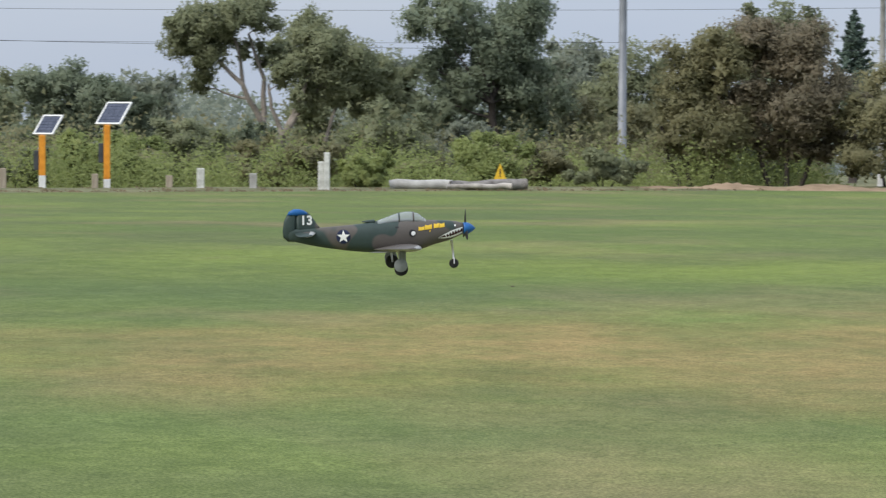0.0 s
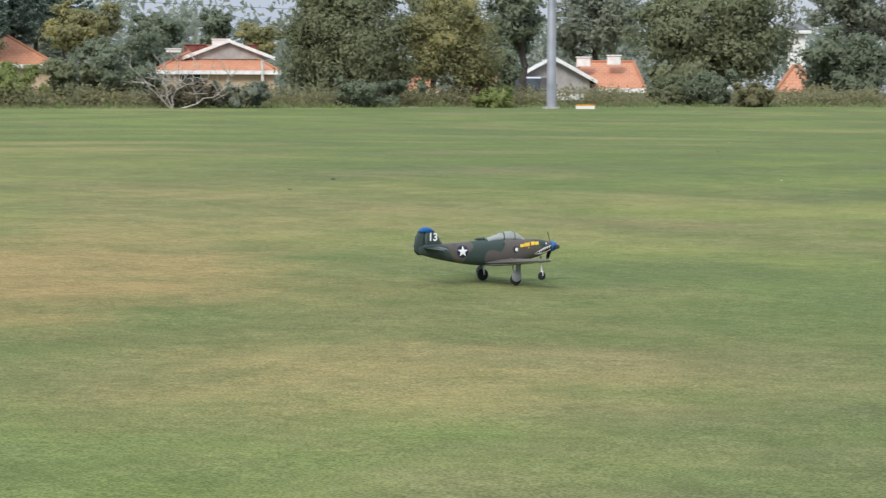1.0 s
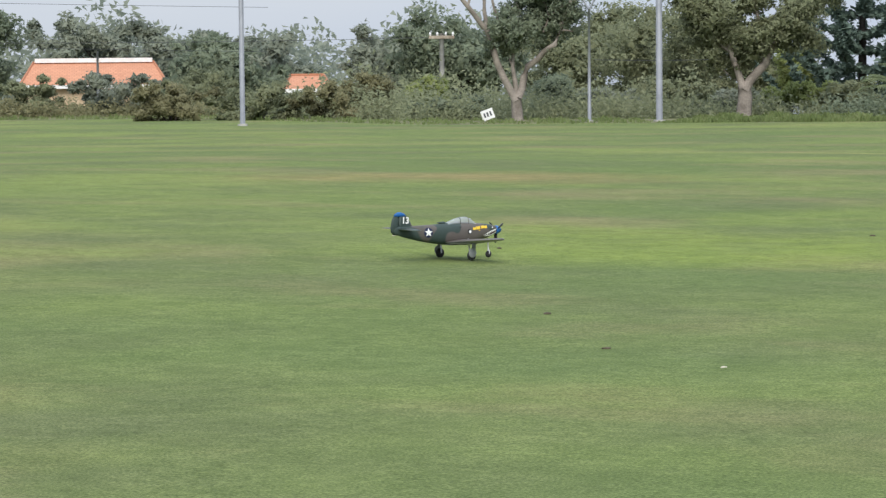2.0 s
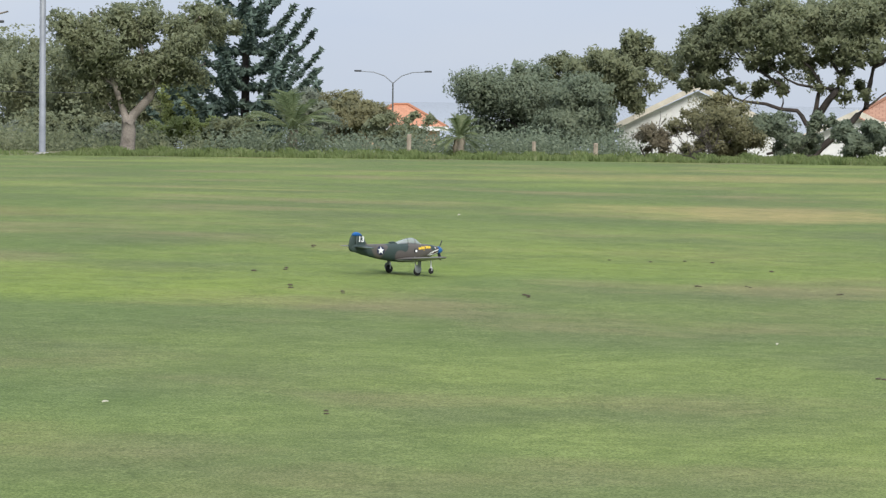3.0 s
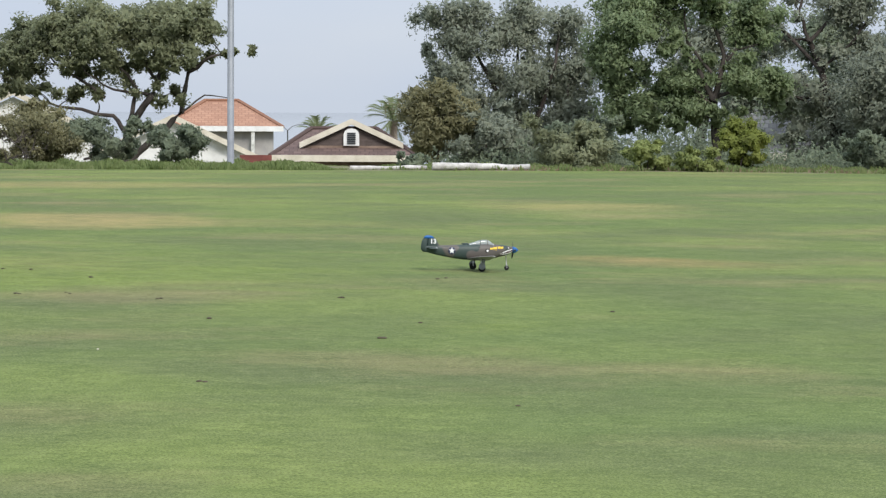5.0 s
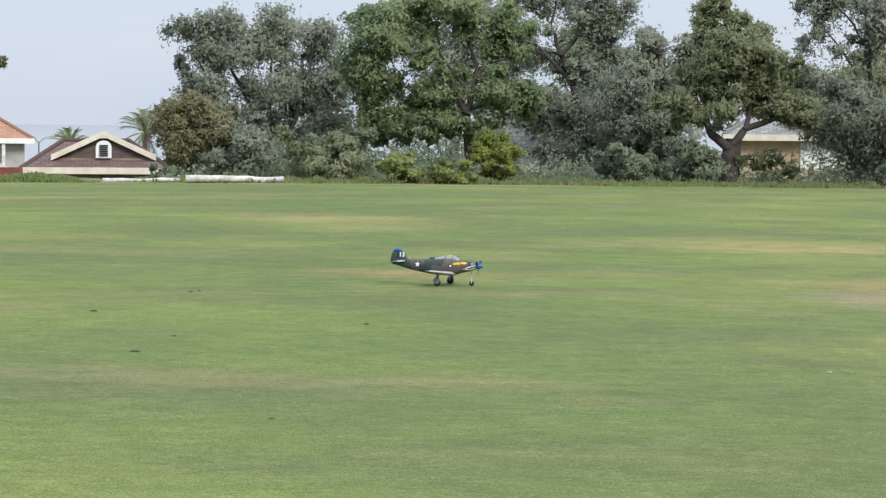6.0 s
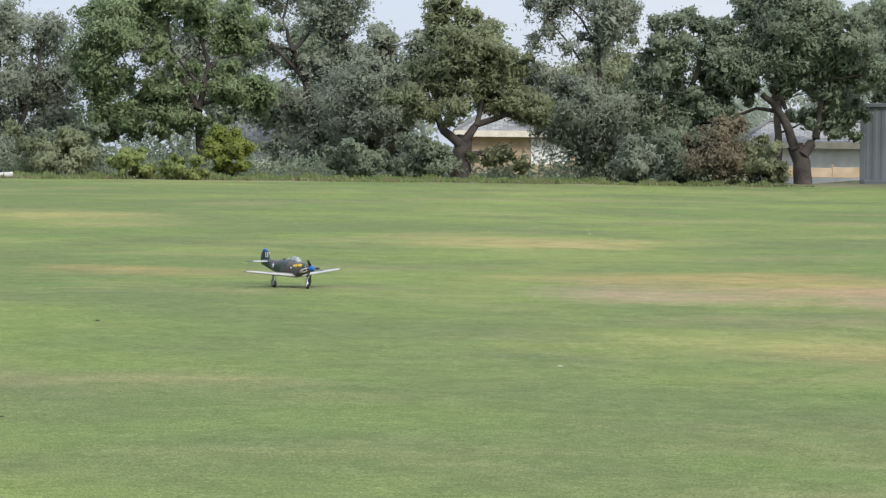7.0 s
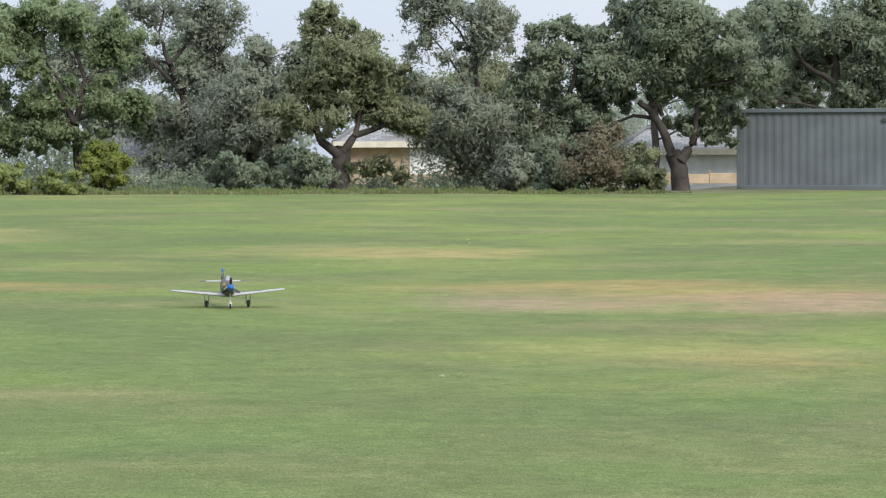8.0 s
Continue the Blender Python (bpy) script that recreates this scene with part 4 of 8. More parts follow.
# trees and shrubs behind the middle of the field
grow(broad, "distant wooded rise beyond the houses", (-20.58, 230, 17.02, -1.56, 4.88), "grey", 5200, 0.45, seed=120)
grow(broad, "distant dark tree line", (-17.50, 160, 7.84, -0.75, 4.24), "grey", 4200, 0.34, seed=121)
grow(broad, "dark green tree behind the power pole", (-16.11, 125, 6.25, -0.47, 4.13), "dark", 5200, 0.26, seed=122)
for i, (bx, lf, n) in enumerate([((-20.22, 90, 3.51, -0.29, 1.17), "gum", 2400), ((-18.42, 89, 4.00, -0.28, 1.45), "olive", 3400), ((-16.40, 86, 3.44, -0.20, 0.77), "dark", 2300),
                                 ((-20.00, 120, 1.85, -0.12, 1.61), "dark", 1300), ((-16.69, 96, 1.73, 0.04, 1.32), "bright", 1300), ((-14.20, 88, 1.76, -0.24, 1.43), "dark", 2500),
                                 ((-13.09, 92, 2.39, -0.29, 1.01), "grey", 2200), ((-11.74, 92, 2.48, -0.28, 1.10), "gum", 2200), ((-10.66, 90, 2.07, -0.22, 0.84), "grey", 1800),
                                 ((-9.26, 87, 2.96, -0.02, 1.16), "bright", 2600), ((-9.34, 98, 1.67, 0.67, 2.38), "bright", 1900), ((-5.85, 92, 2.39, -0.04, 1.86), "olive", 2800),
                                 ((-8.17, 88, 1.58, -0.07, 0.77), "gum", 1400), ((-4.94, 86, 2.32, 0.09, 1.24), "gum", 2000), ((-8.42, 86, 1.89, 0.13, 1.20), "gum", 1700),
                                 ((-6.79, 90, 1.44, 0.18, 2.00), "grey", 1500)]):
    grow(shrub, {"bright": "leafy bright green shrub behind the verge", "gum": "dull green shrub behind the verge", "olive": "spreading olive green shrub behind the verge", "grey": "grey-green scrub behind the verge", "dark": "dense dark green shrub behind the verge"}[lf], bx, lf, n, seed=130 + i)
grow(gum, "old gum with bare forked grey limbs", (-14.95, 82.6, 2.88, 1.93, 4.02), "dark", 4200, 0.14, seed=150, airy=0.2, bark=BARK, limbs=18, thick=0.6,
     lobes=[(-0.01, 2.92, 0.63, 0.59, 1), (0.92, 3.29, 0.69, 0.69, 1), (0.43, 3.66, 0.66, 0.36, 1), (-0.25, 2.46, 0.4, 0.4, 1), (1.58, 3.07, 0.3, 0.46, 0.6), (-0.74, 2.26, 0.26, 0.33, 0.4), (0.89, 2.52, 0.5, 0.36, 0.6)],
     wood=[([(0.0, -0.16), (-0.08, 0.71)], 0.182, 0.149), ([(-0.08, 0.63), (-0.64, 1.77), (-0.91, 2.67), (-1.46, 3.37), (-2.02, 4.05), (-2.38, 4.53)], 0.116, 0.041), ([(-0.91, 2.67), (-0.98, 3.57), (-1.16, 4.38)], 0.066, 0.033), ([(-0.02, 0.71), (0.27, 1.62), (1.06, 2.25), (1.46, 3.4), (1.65, 4.41)], 0.116, 0.041), ([(1.48, 3.46), (2.2, 3.73), (3.1, 4.07)], 0.05, 0.025), ([(-0.08, 0.71), (-0.17, 1.61), (-0.01, 2.76)], 0.083, 0.033), ([(-1.46, 3.37), (-1.37, 3.97), (-1.27, 4.38)], 0.041, 0.025), ([(-0.58, 2.92), (-0.75, 3.57), (-0.91, 4.22)], 0.041, 0.025), ([(0.07, 3.09), (-0.09, 3.74), (-0.26, 4.39)], 0.041, 0.02), ([(1.46, 3.4), (0.89, 3.1), (0.73, 2.6)], 0.041, 0.02)])
grow(gum, "grey-green gum filling the gap behind the poles", (-11.77, 106, 5.94, -0.58, 3.54), "gum", 5200, 0.2, clumps=30, seed=155)
grow(gum, "dull green gum behind the bare old gum", (-13.94, 110, 4.40, -0.66, 3.51), "gum", 3800, 0.2, clumps=26, seed=156)
grow(gum, "pale green gum behind the street lamp", (-12.77, 112, 4.14, -0.26, 4.32), "gum", 3800, 0.24, airy=0.5, seed=152)
grow(gum, "tall open gum with thick grey forked trunk", (-10.42, 83.5, 5.29, 1.0, 4.41), "gum", 8500, 0.15, seed=153, airy=0.35, bark=BARK, limbs=34, thick=0.6,
     lobes=[(2.27, 3.88, 0.8, 0.53, 1), (1.47, 3.18, 0.77, 0.7, 0.8), (0.35, 3.7, 0.97, 0.63, 0.8), (-0.89, 3.32, 0.8, 0.92, 0.7), (-1.59, 3.52, 0.63, 0.63, 0.7), (-0.68, 2.29, 0.7, 0.6, 0.8), (0.61, 2.37, 0.77, 0.6, 0.7), (1.78, 2.38, 0.47, 0.47, 0.8), (-0.04, 1.42, 0.5, 0.42, 0.4), (-1.39, 2.49, 0.42, 0.5, 0.4)],
     wood=[([(0.0, -0.03), (0.03, 0.97)], 0.234, 0.2), ([(0.03, 0.87), (0.65, 1.64), (0.98, 2.37), (1.61, 3.34), (2.1, 4.01)], 0.15, 0.042), ([(-0.01, 0.92), (-0.35, 2.0), (-0.86, 3.16), (-1.06, 4.15)], 0.117, 0.033), ([(0.65, 1.64), (0.45, 2.67), (0.27, 3.83)], 0.084, 0.033), ([(-0.35, 2.0), (-1.39, 2.65), (-1.73, 3.48)], 0.067, 0.025), ([(0.98, 2.37), (1.78, 2.35), (2.28, 2.68)], 0.05, 0.017)])
grow(norfolk, "dark blue-green norfolk pine behind the palms", (-8.06, 97, 4.15, 0.00, 6.45), 33, 14000, size=0.12, tiers=11, sweep=0.5)
palm("bushy feather palm on the verge", -7.09, 84, 2.77, 0.73, 1.85, 1, 34)
palm("small young palm on the verge", -3.72, 82, 1.56, 0.59, 1.19, 2, 22)
grow(broad, "rounded grey-green olive tree behind the verge", (-2.35, 90, 3.82, 0.01, 2.84), "dark", 6500, 0.14, seed=160, airy=0.1,
     lobes=[(0.36, 1.85, 0.99, 0.99, 1), (-0.17, 2.38, 0.65, 0.43, 1), (-0.52, 1.53, 0.81, 0.99, 1), (-1.4, 1.88, 0.81, 0.81, 1), (0.53, 0.65, 1.08, 0.63, 1), (-1.05, 0.73, 1.08, 0.72, 1)])
grow(broad, "dense grey-green tree with ragged top", (-1.23, 89, 2.42, 0.04, 2.35), "dark", 6500, 0.14, seed=161, airy=0.12, droop=0.25,
     lobes=[(-0.14, 1.37, 0.85, 0.98, 1), (0.44, 0.8, 0.57, 0.71, 1), (-0.52, 0.66, 0.89, 0.62, 1), (0.18, 1.93, 0.46, 0.39, 0.7)])
grow(broad, "broad green tree behind the grey-green ones", (-0.66, 96, 4.75, 0.56, 3.88), "gum", 8500, 0.16, seed=162, airy=0.12, droop=0.3,
     lobes=[(-0.75, 3.01, 1.11, 0.54, 1), (0.61, 3.4, 0.81, 0.48, 1), (1.37, 2.84, 0.58, 0.69, 1), (0.19, 2.39, 1.25, 0.65, 1), (-1.28, 2.25, 1.11, 0.73, 1), (0.47, 1.77, 0.69, 0.5, 1), (2.09, 2.46, 0.27, 0.35, 0.8), (-0.94, 1.25, 0.86, 0.69, 1)])
grow(broad, "wide spreading old tree with twisted dark limbs", (3.34, 88, 8.07, 1.14, 5.0), "gum", 14000, 0.15, seed=164, airy=0.08, limbs=80, thick=0.45,
     lobes=[(-2.67, 3.87, 1.09, 0.74, 1), (-3.33, 3.05, 0.67, 0.62, 1), (-1.27, 3.88, 1.02, 0.84, 1), (0.3, 4.24, 1.41, 0.74, 1), (1.71, 4.22, 1.02, 0.74, 1), (2.58, 4.05, 0.56, 0.74, 1), (-0.39, 3.16, 1.2, 0.53, 1), (1.01, 3.37, 1.02, 0.56, 1), (-1.79, 2.97, 0.63, 0.35, 0.65), (0.31, 2.14, 0.84, 0.49, 0.65), (-3.54, 2.47, 0.49, 0.39, 0.7), (1.89, 2.96, 0.63, 0.28, 0.65), (-2.4, 2.27, 0.97, 0.39, 0.65), (3.55, 3.46, 0.49, 0.21, 0.65), (-1.09, 2.28, 0.7, 0.39, 0.5), (1.36, 2.29, 0.53, 0.44, 0.4), (-0.75, 4.29, 1.06, 0.53, 1), (1.18, 4.56, 1.06, 0.44, 1), (-2.15, 4.37, 0.79, 0.53, 1)],
     wood=[([(0.0, -0.09), (0.05, 1.02), (0.8, 2.11), (1.18, 3.16), (1.71, 4.04)], 0.155, 0.037), ([(0.11, 0.04), (0.88, 0.8), (1.72, 1.59), (1.92, 2.82), (2.62, 3.31), (3.5, 3.49)], 0.127, 0.025), ([(0.05, 0.91), (-0.39, 1.47), (-1.79, 1.71), (-2.58, 1.88)], 0.084, 0.025), ([(0.07, 1.14), (0.34, 2.28), (-0.66, 3.59)], 0.084, 0.025), ([(-0.21, 0.28), (-0.74, 0.26), (-1.3, 0.12)], 0.084, 0.037), ([(-0.09, 0.62), (-0.74, 0.88), (-1.62, 1.13)], 0.056, 0.018), ([(1.01, 2.46), (0.34, 3.51), (0.3, 4.21)], 0.056, 0.018), ([(-0.65, 2.02), (-1.79, 2.8), (-2.67, 3.58)], 0.056, 0.018), ([(0.8, 2.11), (-0.39, 2.28), (-1.27, 2.8)], 0.056, 0.018), ([(1.72, 1.59), (2.42, 2.12), (3.12, 2.04)], 0.035, 0.012)])
grow(shrub, "dark green twiggy bush before the white house", (1.55, 84, 2.69, 0.1, 1.98), "olive", 4200, 0.12, seed=167, airy=0.5,
     lobes=[(0.12, 1.16, 0.76, 0.6, 1), (-0.75, 0.87, 0.67, 0.47, 1), (0.67, 0.57, 0.6, 0.44, 1), (-0.42, 0.4, 0.67, 0.3, 1), (-0.09, 1.74, 0.42, 0.24, 0.6)])
grow(shrub, "dark bush between the old tree and the white wall", (2.88, 85.5, 2.82, -0.03, 1.49), "dark", 2600, 0.14, seed=171)
grow(shrub, "dark leafy bush at the old tree's foot", (4.35, 84, 1.88, 0.04, 1.34), "dark", 2200, 0.14, seed=168)
grow(shrub, "dry reddish shrub standing on the verge", (0.20, 82, 1.15, 0.13, 1.03), "brown", 1100, 0.11, airy=0.5, seed=169)
dead_branches("fallen dark branch on the verge", 1.09, 81, 0.1, [(-0.6, 0.12), (0.5, 0.18)], 12, 0.03, BARK_DARK)
palm("date palm behind the dark tiled house", 8.72, 108, 2.16, 1.28, 2.14, 3, 26, base=-2.8)
palm("distant palm beside the dark tiled house", 7.21, 130, 2.08, 0.58, 1.10, 4, 22, base=-2.8)

# trees and shrubs behind the eastern end of the field
grow(broad, "yellowish small-leaved tree before the gum", (9.68, 86, 2.36, -0.05, 2.69), "olive", 3600, 0.15, seed=180)
grow(gum, "large drooping grey-green gum over the logs", (11.21, 90, 6.17, 0.3, 5.12), "grey", 11500, 0.15, seed=181, airy=0.3, droop=0.6, limbs=34, thick=0.7,
     lobes=[(-2.72, 4.53, 0.81, 0.58, 0.7), (-3.11, 3.38, 0.58, 0.4, 0.5), (-1.47, 4.17, 1.04, 0.86, 1), (0.13, 4.36, 1.08, 0.76, 1), (1.42, 4.06, 0.81, 0.86, 0.8), (-1.81, 2.74, 1.04, 0.76, 1), (-0.2, 2.57, 1.22, 0.86, 1), (1.44, 2.36, 0.86, 1.04, 1), (-2.43, 1.99, 0.65, 0.65, 0.7), (-1.26, 1.19, 1.17, 0.76, 1), (0.56, 1.02, 1.22, 0.72, 1), (1.8, 1.21, 0.68, 0.86, 1), (2.01, 3.08, 0.4, 0.54, 0.5)],
     wood=[([(0.0, -0.15), (0.1, 1.02), (-0.74, 2.53), (-1.47, 3.96)], 0.126, 0.036), ([(0.09, -0.11), (0.66, 1.47), (1.15, 2.9), (1.38, 4.15)], 0.108, 0.036), ([(1.28, -0.1), (1.44, 1.47), (1.78, 3.26)], 0.09, 0.027), ([(-0.86, -0.06), (-1.23, 1.46), (-1.82, 2.89), (-2.54, 4.14)], 0.09, 0.027), ([(0.1, 1.02), (-0.03, 2.54), (0.13, 4.32)], 0.072, 0.027)])
grow(broad, "soft bright green feathery she-oak", (15.27, 86, 5.99, 1.05, 5.68), "soft", 13000, 0.17, seed=182, airy=0.1, depth=0.7,
     lobes=[(-2.88, 4.36, 0.95, 0.86, 1), (-1.69, 4.98, 1.03, 0.69, 1), (-3.21, 3.17, 0.72, 0.72, 1), (-2.36, 2.32, 1.03, 0.77, 1), (-0.73, 2.17, 0.95, 0.69, 1), (-0.16, 5.25, 1.29, 0.43, 1), (0.97, 3.38, 0.69, 0.48, 0.7), (-2.69, 1.5, 0.86, 0.43, 1), (-1.17, 3.79, 0.6, 0.43, 0.6), (0.89, 2.18, 0.69, 0.52, 0.6), (-1.75, 1.39, 0.69, 0.34, 0.7), (0.19, 4.4, 0.77, 0.52, 0.7), (1.22, 4.5, 0.65, 0.65, 1), (0.55, 2.69, 0.69, 0.43, 0.8), (-0.57, 3.2, 0.48, 0.38, 0.6), (1.41, 2.45, 0.65, 0.52, 1), (0.21, 1.49, 0.69, 0.34, 0.6)],
     wood=[([(0.0, -0.14), (-0.03, 1.15), (-0.13, 2.09)], 0.189, 0.138), ([(-0.13, 2.09), (-0.74, 3.19), (-1.52, 4.38)], 0.103, 0.034), ([(-0.1, 2.0), (0.2, 3.37), (-0.32, 4.91)], 0.103, 0.034), ([(-0.05, 1.75), (-0.82, 2.51), (-2.02, 2.84)], 0.069, 0.034), ([(0.03, 2.86), (0.54, 3.55), (1.22, 3.73)], 0.052, 0.026), ([(-0.17, 2.86), (-0.92, 3.79), (-1.01, 4.73)], 0.052, 0.026)])
grow(gum, "grey-green gum with dark crooked limbs", (17.59, 95, 5.67, -0.17, 6.45), "grey", 8500, 0.17, seed=183, airy=0.25, limbs=26,
     lobes=[(-0.8, 5.88, 1.9, 0.57, 1), (0.51, 5.31, 0.86, 1.05, 1), (-1.75, 4.75, 0.95, 0.57, 0.7), (-2.13, 3.53, 1.14, 0.72, 1), (-0.16, 3.71, 0.67, 0.42, 0.5), (-2.8, 2.31, 1.05, 0.72, 1), (0.97, 3.52, 0.67, 1.05, 1), (-1.48, 2.59, 1.05, 0.53, 1), (-0.27, 1.73, 1.14, 0.86, 1), (0.77, 1.35, 1.05, 1.05, 1), (-0.47, 0.6, 1.05, 0.61, 1), (-1.93, 5.6, 0.76, 0.57, 0.6), (0.1, 0.31, 1.14, 0.48, 1)],
     wood=[([(0.0, -0.16), (-0.04, 1.35), (-0.41, 3.05), (-0.81, 4.05)], 0.171, 0.095), ([(-0.81, 4.05), (-0.24, 4.66), (0.51, 5.41)], 0.076, 0.029), ([(-0.41, 3.05), (-1.56, 4.28), (-2.31, 5.03)], 0.076, 0.029), ([(-0.81, 4.05), (-1.18, 5.03), (-0.99, 5.79)], 0.067, 0.029), ([(-0.41, 3.05), (0.5, 3.9), (1.07, 4.65)], 0.057, 0.029)])
grow(broad, "grey leafy tree behind the field", (18.67, 92, 3.47, -0.02, 4.6), "grey", 7000, 0.17, seed=185, airy=0.15,
     lobes=[(0.3, 4.01, 1.01, 0.59, 0.8), (-0.25, 2.82, 1.01, 1.01, 1), (0.94, 3.0, 0.92, 1.1, 1), (0.01, 1.72, 1.1, 0.92, 1), (1.2, 0.52, 1.01, 0.52, 1), (-0.36, 0.53, 0.83, 0.55, 1), (0.74, 1.63, 0.83, 0.74, 1), (1.49, 4.01, 0.64, 0.52, 0.7)],
     wood=[([(0.0, -0.11), (0.1, 1.45), (0.39, 2.91), (0.58, 4.01)], 0.11, 0.037), ([(0.1, 1.45), (-0.35, 2.55), (-0.71, 3.46)], 0.074, 0.028)])
grow(broad, "spreading tree with thick dark leaning trunk", (20.5, 86, 5.31, 0.16, 5.5), "gum", 10000, 0.16, seed=186, airy=0.1, limbs=26,
     lobes=[(-0.14, 5.05, 1.0, 0.45, 0.8), (0.75, 4.4, 0.65, 0.72, 0.8), (-0.66, 4.37, 0.65, 0.52, 1), (0.02, 3.51, 1.17, 0.83, 1), (-1.01, 3.17, 0.83, 0.65, 1), (0.96, 2.99, 0.86, 0.72, 1), (-0.16, 2.22, 0.86, 0.55, 1), (1.65, 2.47, 0.95, 0.55, 1), (2.5, 2.04, 0.65, 0.48, 0.8), (-1.44, 2.23, 0.72, 0.52, 1), (1.74, 3.5, 0.48, 0.48, 0.7), (0.69, 0.76, 0.34, 0.6, 0.5), (1.55, 0.84, 0.45, 0.65, 0.5)],
     wood=[([(-0.0, -0.18), (0.04, 0.76), (0.11, 1.25)], 0.327, 0.258), ([(0.01, 1.02), (-0.51, 1.42), (-0.74, 1.88), (-1.01, 2.48)], 0.155, 0.086), ([(0.14, 1.14), (0.49, 1.62), (1.38, 1.93), (2.24, 1.92)], 0.138, 0.052), ([(-1.01, 2.48), (-1.53, 2.49), (-2.04, 2.23)], 0.069, 0.034), ([(-0.74, 1.88), (-0.41, 2.83), (0.02, 3.85), (0.03, 4.88)], 0.086, 0.026), ([(0.49, 1.62), (0.7, 2.65), (0.88, 4.02)], 0.086, 0.026), ([(-1.01, 2.48), (-1.09, 3.34), (-0.83, 4.2)], 0.069, 0.026)])
grow(gum, "weeping tree with long hanging foliage", (23.53, 88, 3.7, 0.37, 6.12), "grey", 8500, 0.14, seed=189, airy=0.45, long=3.0, droop=1.1, limbs=20,
     lobes=[(-2.17, 5.47, 0.62, 0.39, 0.8999999999999999), (-1.12, 5.68, 1.23, 0.44, 1), (0.11, 5.14, 0.7, 0.53, 1), (-1.92, 4.42, 0.67, 0.39, 0.75), (-0.78, 4.15, 0.79, 0.44, 0.75), (-2.22, 3.23, 0.62, 0.49, 0.8999999999999999), (-1.13, 2.75, 0.88, 0.62, 1), (-0.26, 2.04, 0.88, 0.79, 1), (-1.4, 1.52, 0.97, 0.44, 1), (-0.7, 0.81, 0.7, 0.44, 0.8999999999999999), (0.54, 4.41, 0.32, 0.62, 0.75), (0.27, 1.07, 0.44, 0.7, 1)],
     wood=[([(0.0, -0.16), (-0.12, 1.25), (-0.32, 2.66), (-0.46, 4.24), (-0.49, 5.73)], 0.123, 0.053), ([(-0.32, 2.66), (-1.13, 3.89), (-1.83, 4.77)], 0.053, 0.021), ([(-0.43, 3.71), (0.28, 4.76), (0.46, 5.46)], 0.053, 0.021), ([(-0.26, 1.95), (-1.31, 2.66), (-2.01, 3.19)], 0.053, 0.021), ([(-0.46, 4.24), (-1.12, 5.12), (-1.65, 5.64)], 0.044, 0.018)])
grow(broad, "large dense dark green fig tree", (24.91, 88, 4.59, 0.15, 5.34), "dark", 11000, 0.17, seed=190, airy=0,
     lobes=[(0.8, 4.78, 0.88, 0.56, 1), (-0.25, 4.26, 0.79, 0.56, 1), (-0.82, 3.18, 0.84, 0.67, 1), (0.45, 3.35, 1.06, 0.84, 1), (1.68, 3.9, 0.84, 0.84, 1), (-0.43, 1.95, 1.02, 0.84, 1), (0.97, 2.2, 1.2, 0.56, 1), (0.27, 0.89, 1.2, 0.74, 1), (1.85, 2.85, 0.79, 0.46, 1), (-1.28, 2.3, 0.67, 0.84, 1), (-0.96, 0.81, 0.62, 0.62, 0.8)],
     wood=[([(0.0, -0.16), (0.09, 1.07), (0.27, 2.29), (0.62, 3.69)], 0.176, 0.07), ([(0.09, 1.07), (-0.61, 2.3), (-0.78, 3.18)], 0.106, 0.035), ([(0.27, 2.29), (1.15, 3.17), (1.68, 3.86)], 0.088, 0.035)])
grow(broad, "spreading dark tree with twisted thick trunk", (27.42, 88, 5.69, 1.18, 5.82), "dark", 11000, 0.17, seed=191, airy=0.05, limbs=28,
     lobes=[(-1.48, 5.26, 0.88, 0.56, 1), (-0.43, 4.76, 1.02, 0.97, 1), (1.22, 5.06, 1.23, 0.56, 1), (0.44, 3.85, 1.06, 0.79, 1), (1.74, 4.36, 1.02, 0.67, 1), (1.0, 2.97, 1.02, 0.63, 1), (-0.17, 3.07, 0.67, 0.49, 1), (0.4, 1.75, 1.02, 0.42, 1), (-1.22, 3.02, 0.74, 0.26, 1), (-2.19, 1.85, 0.67, 0.35, 0.8), (1.4, 2.18, 0.7, 0.35, 0.6), (1.17, 1.57, 0.42, 0.39, 0.7), (2.09, 3.49, 0.74, 0.6, 1)],
     wood=[([(-0.0, -0.26), (-0.05, 0.53), (-0.26, 1.05)], 0.299, 0.246), ([(-0.26, 0.97), (-0.61, 1.84), (-0.96, 2.37), (-1.31, 2.63)], 0.158, 0.088), ([(0.0, 0.79), (0.37, 1.31), (0.47, 1.93), (0.7, 3.15)], 0.176, 0.07), ([(-0.78, 2.07), (-1.48, 2.2), (-2.54, 1.8)], 0.07, 0.035), ([(-1.05, 2.46), (-0.7, 2.54), (-0.57, 2.19)], 0.088, 0.07), ([(-0.96, 2.37), (-0.78, 3.51), (-1.13, 4.91)], 0.088, 0.035), ([(0.7, 3.15), (1.31, 4.19), (1.48, 5.06)], 0.07, 0.026)])
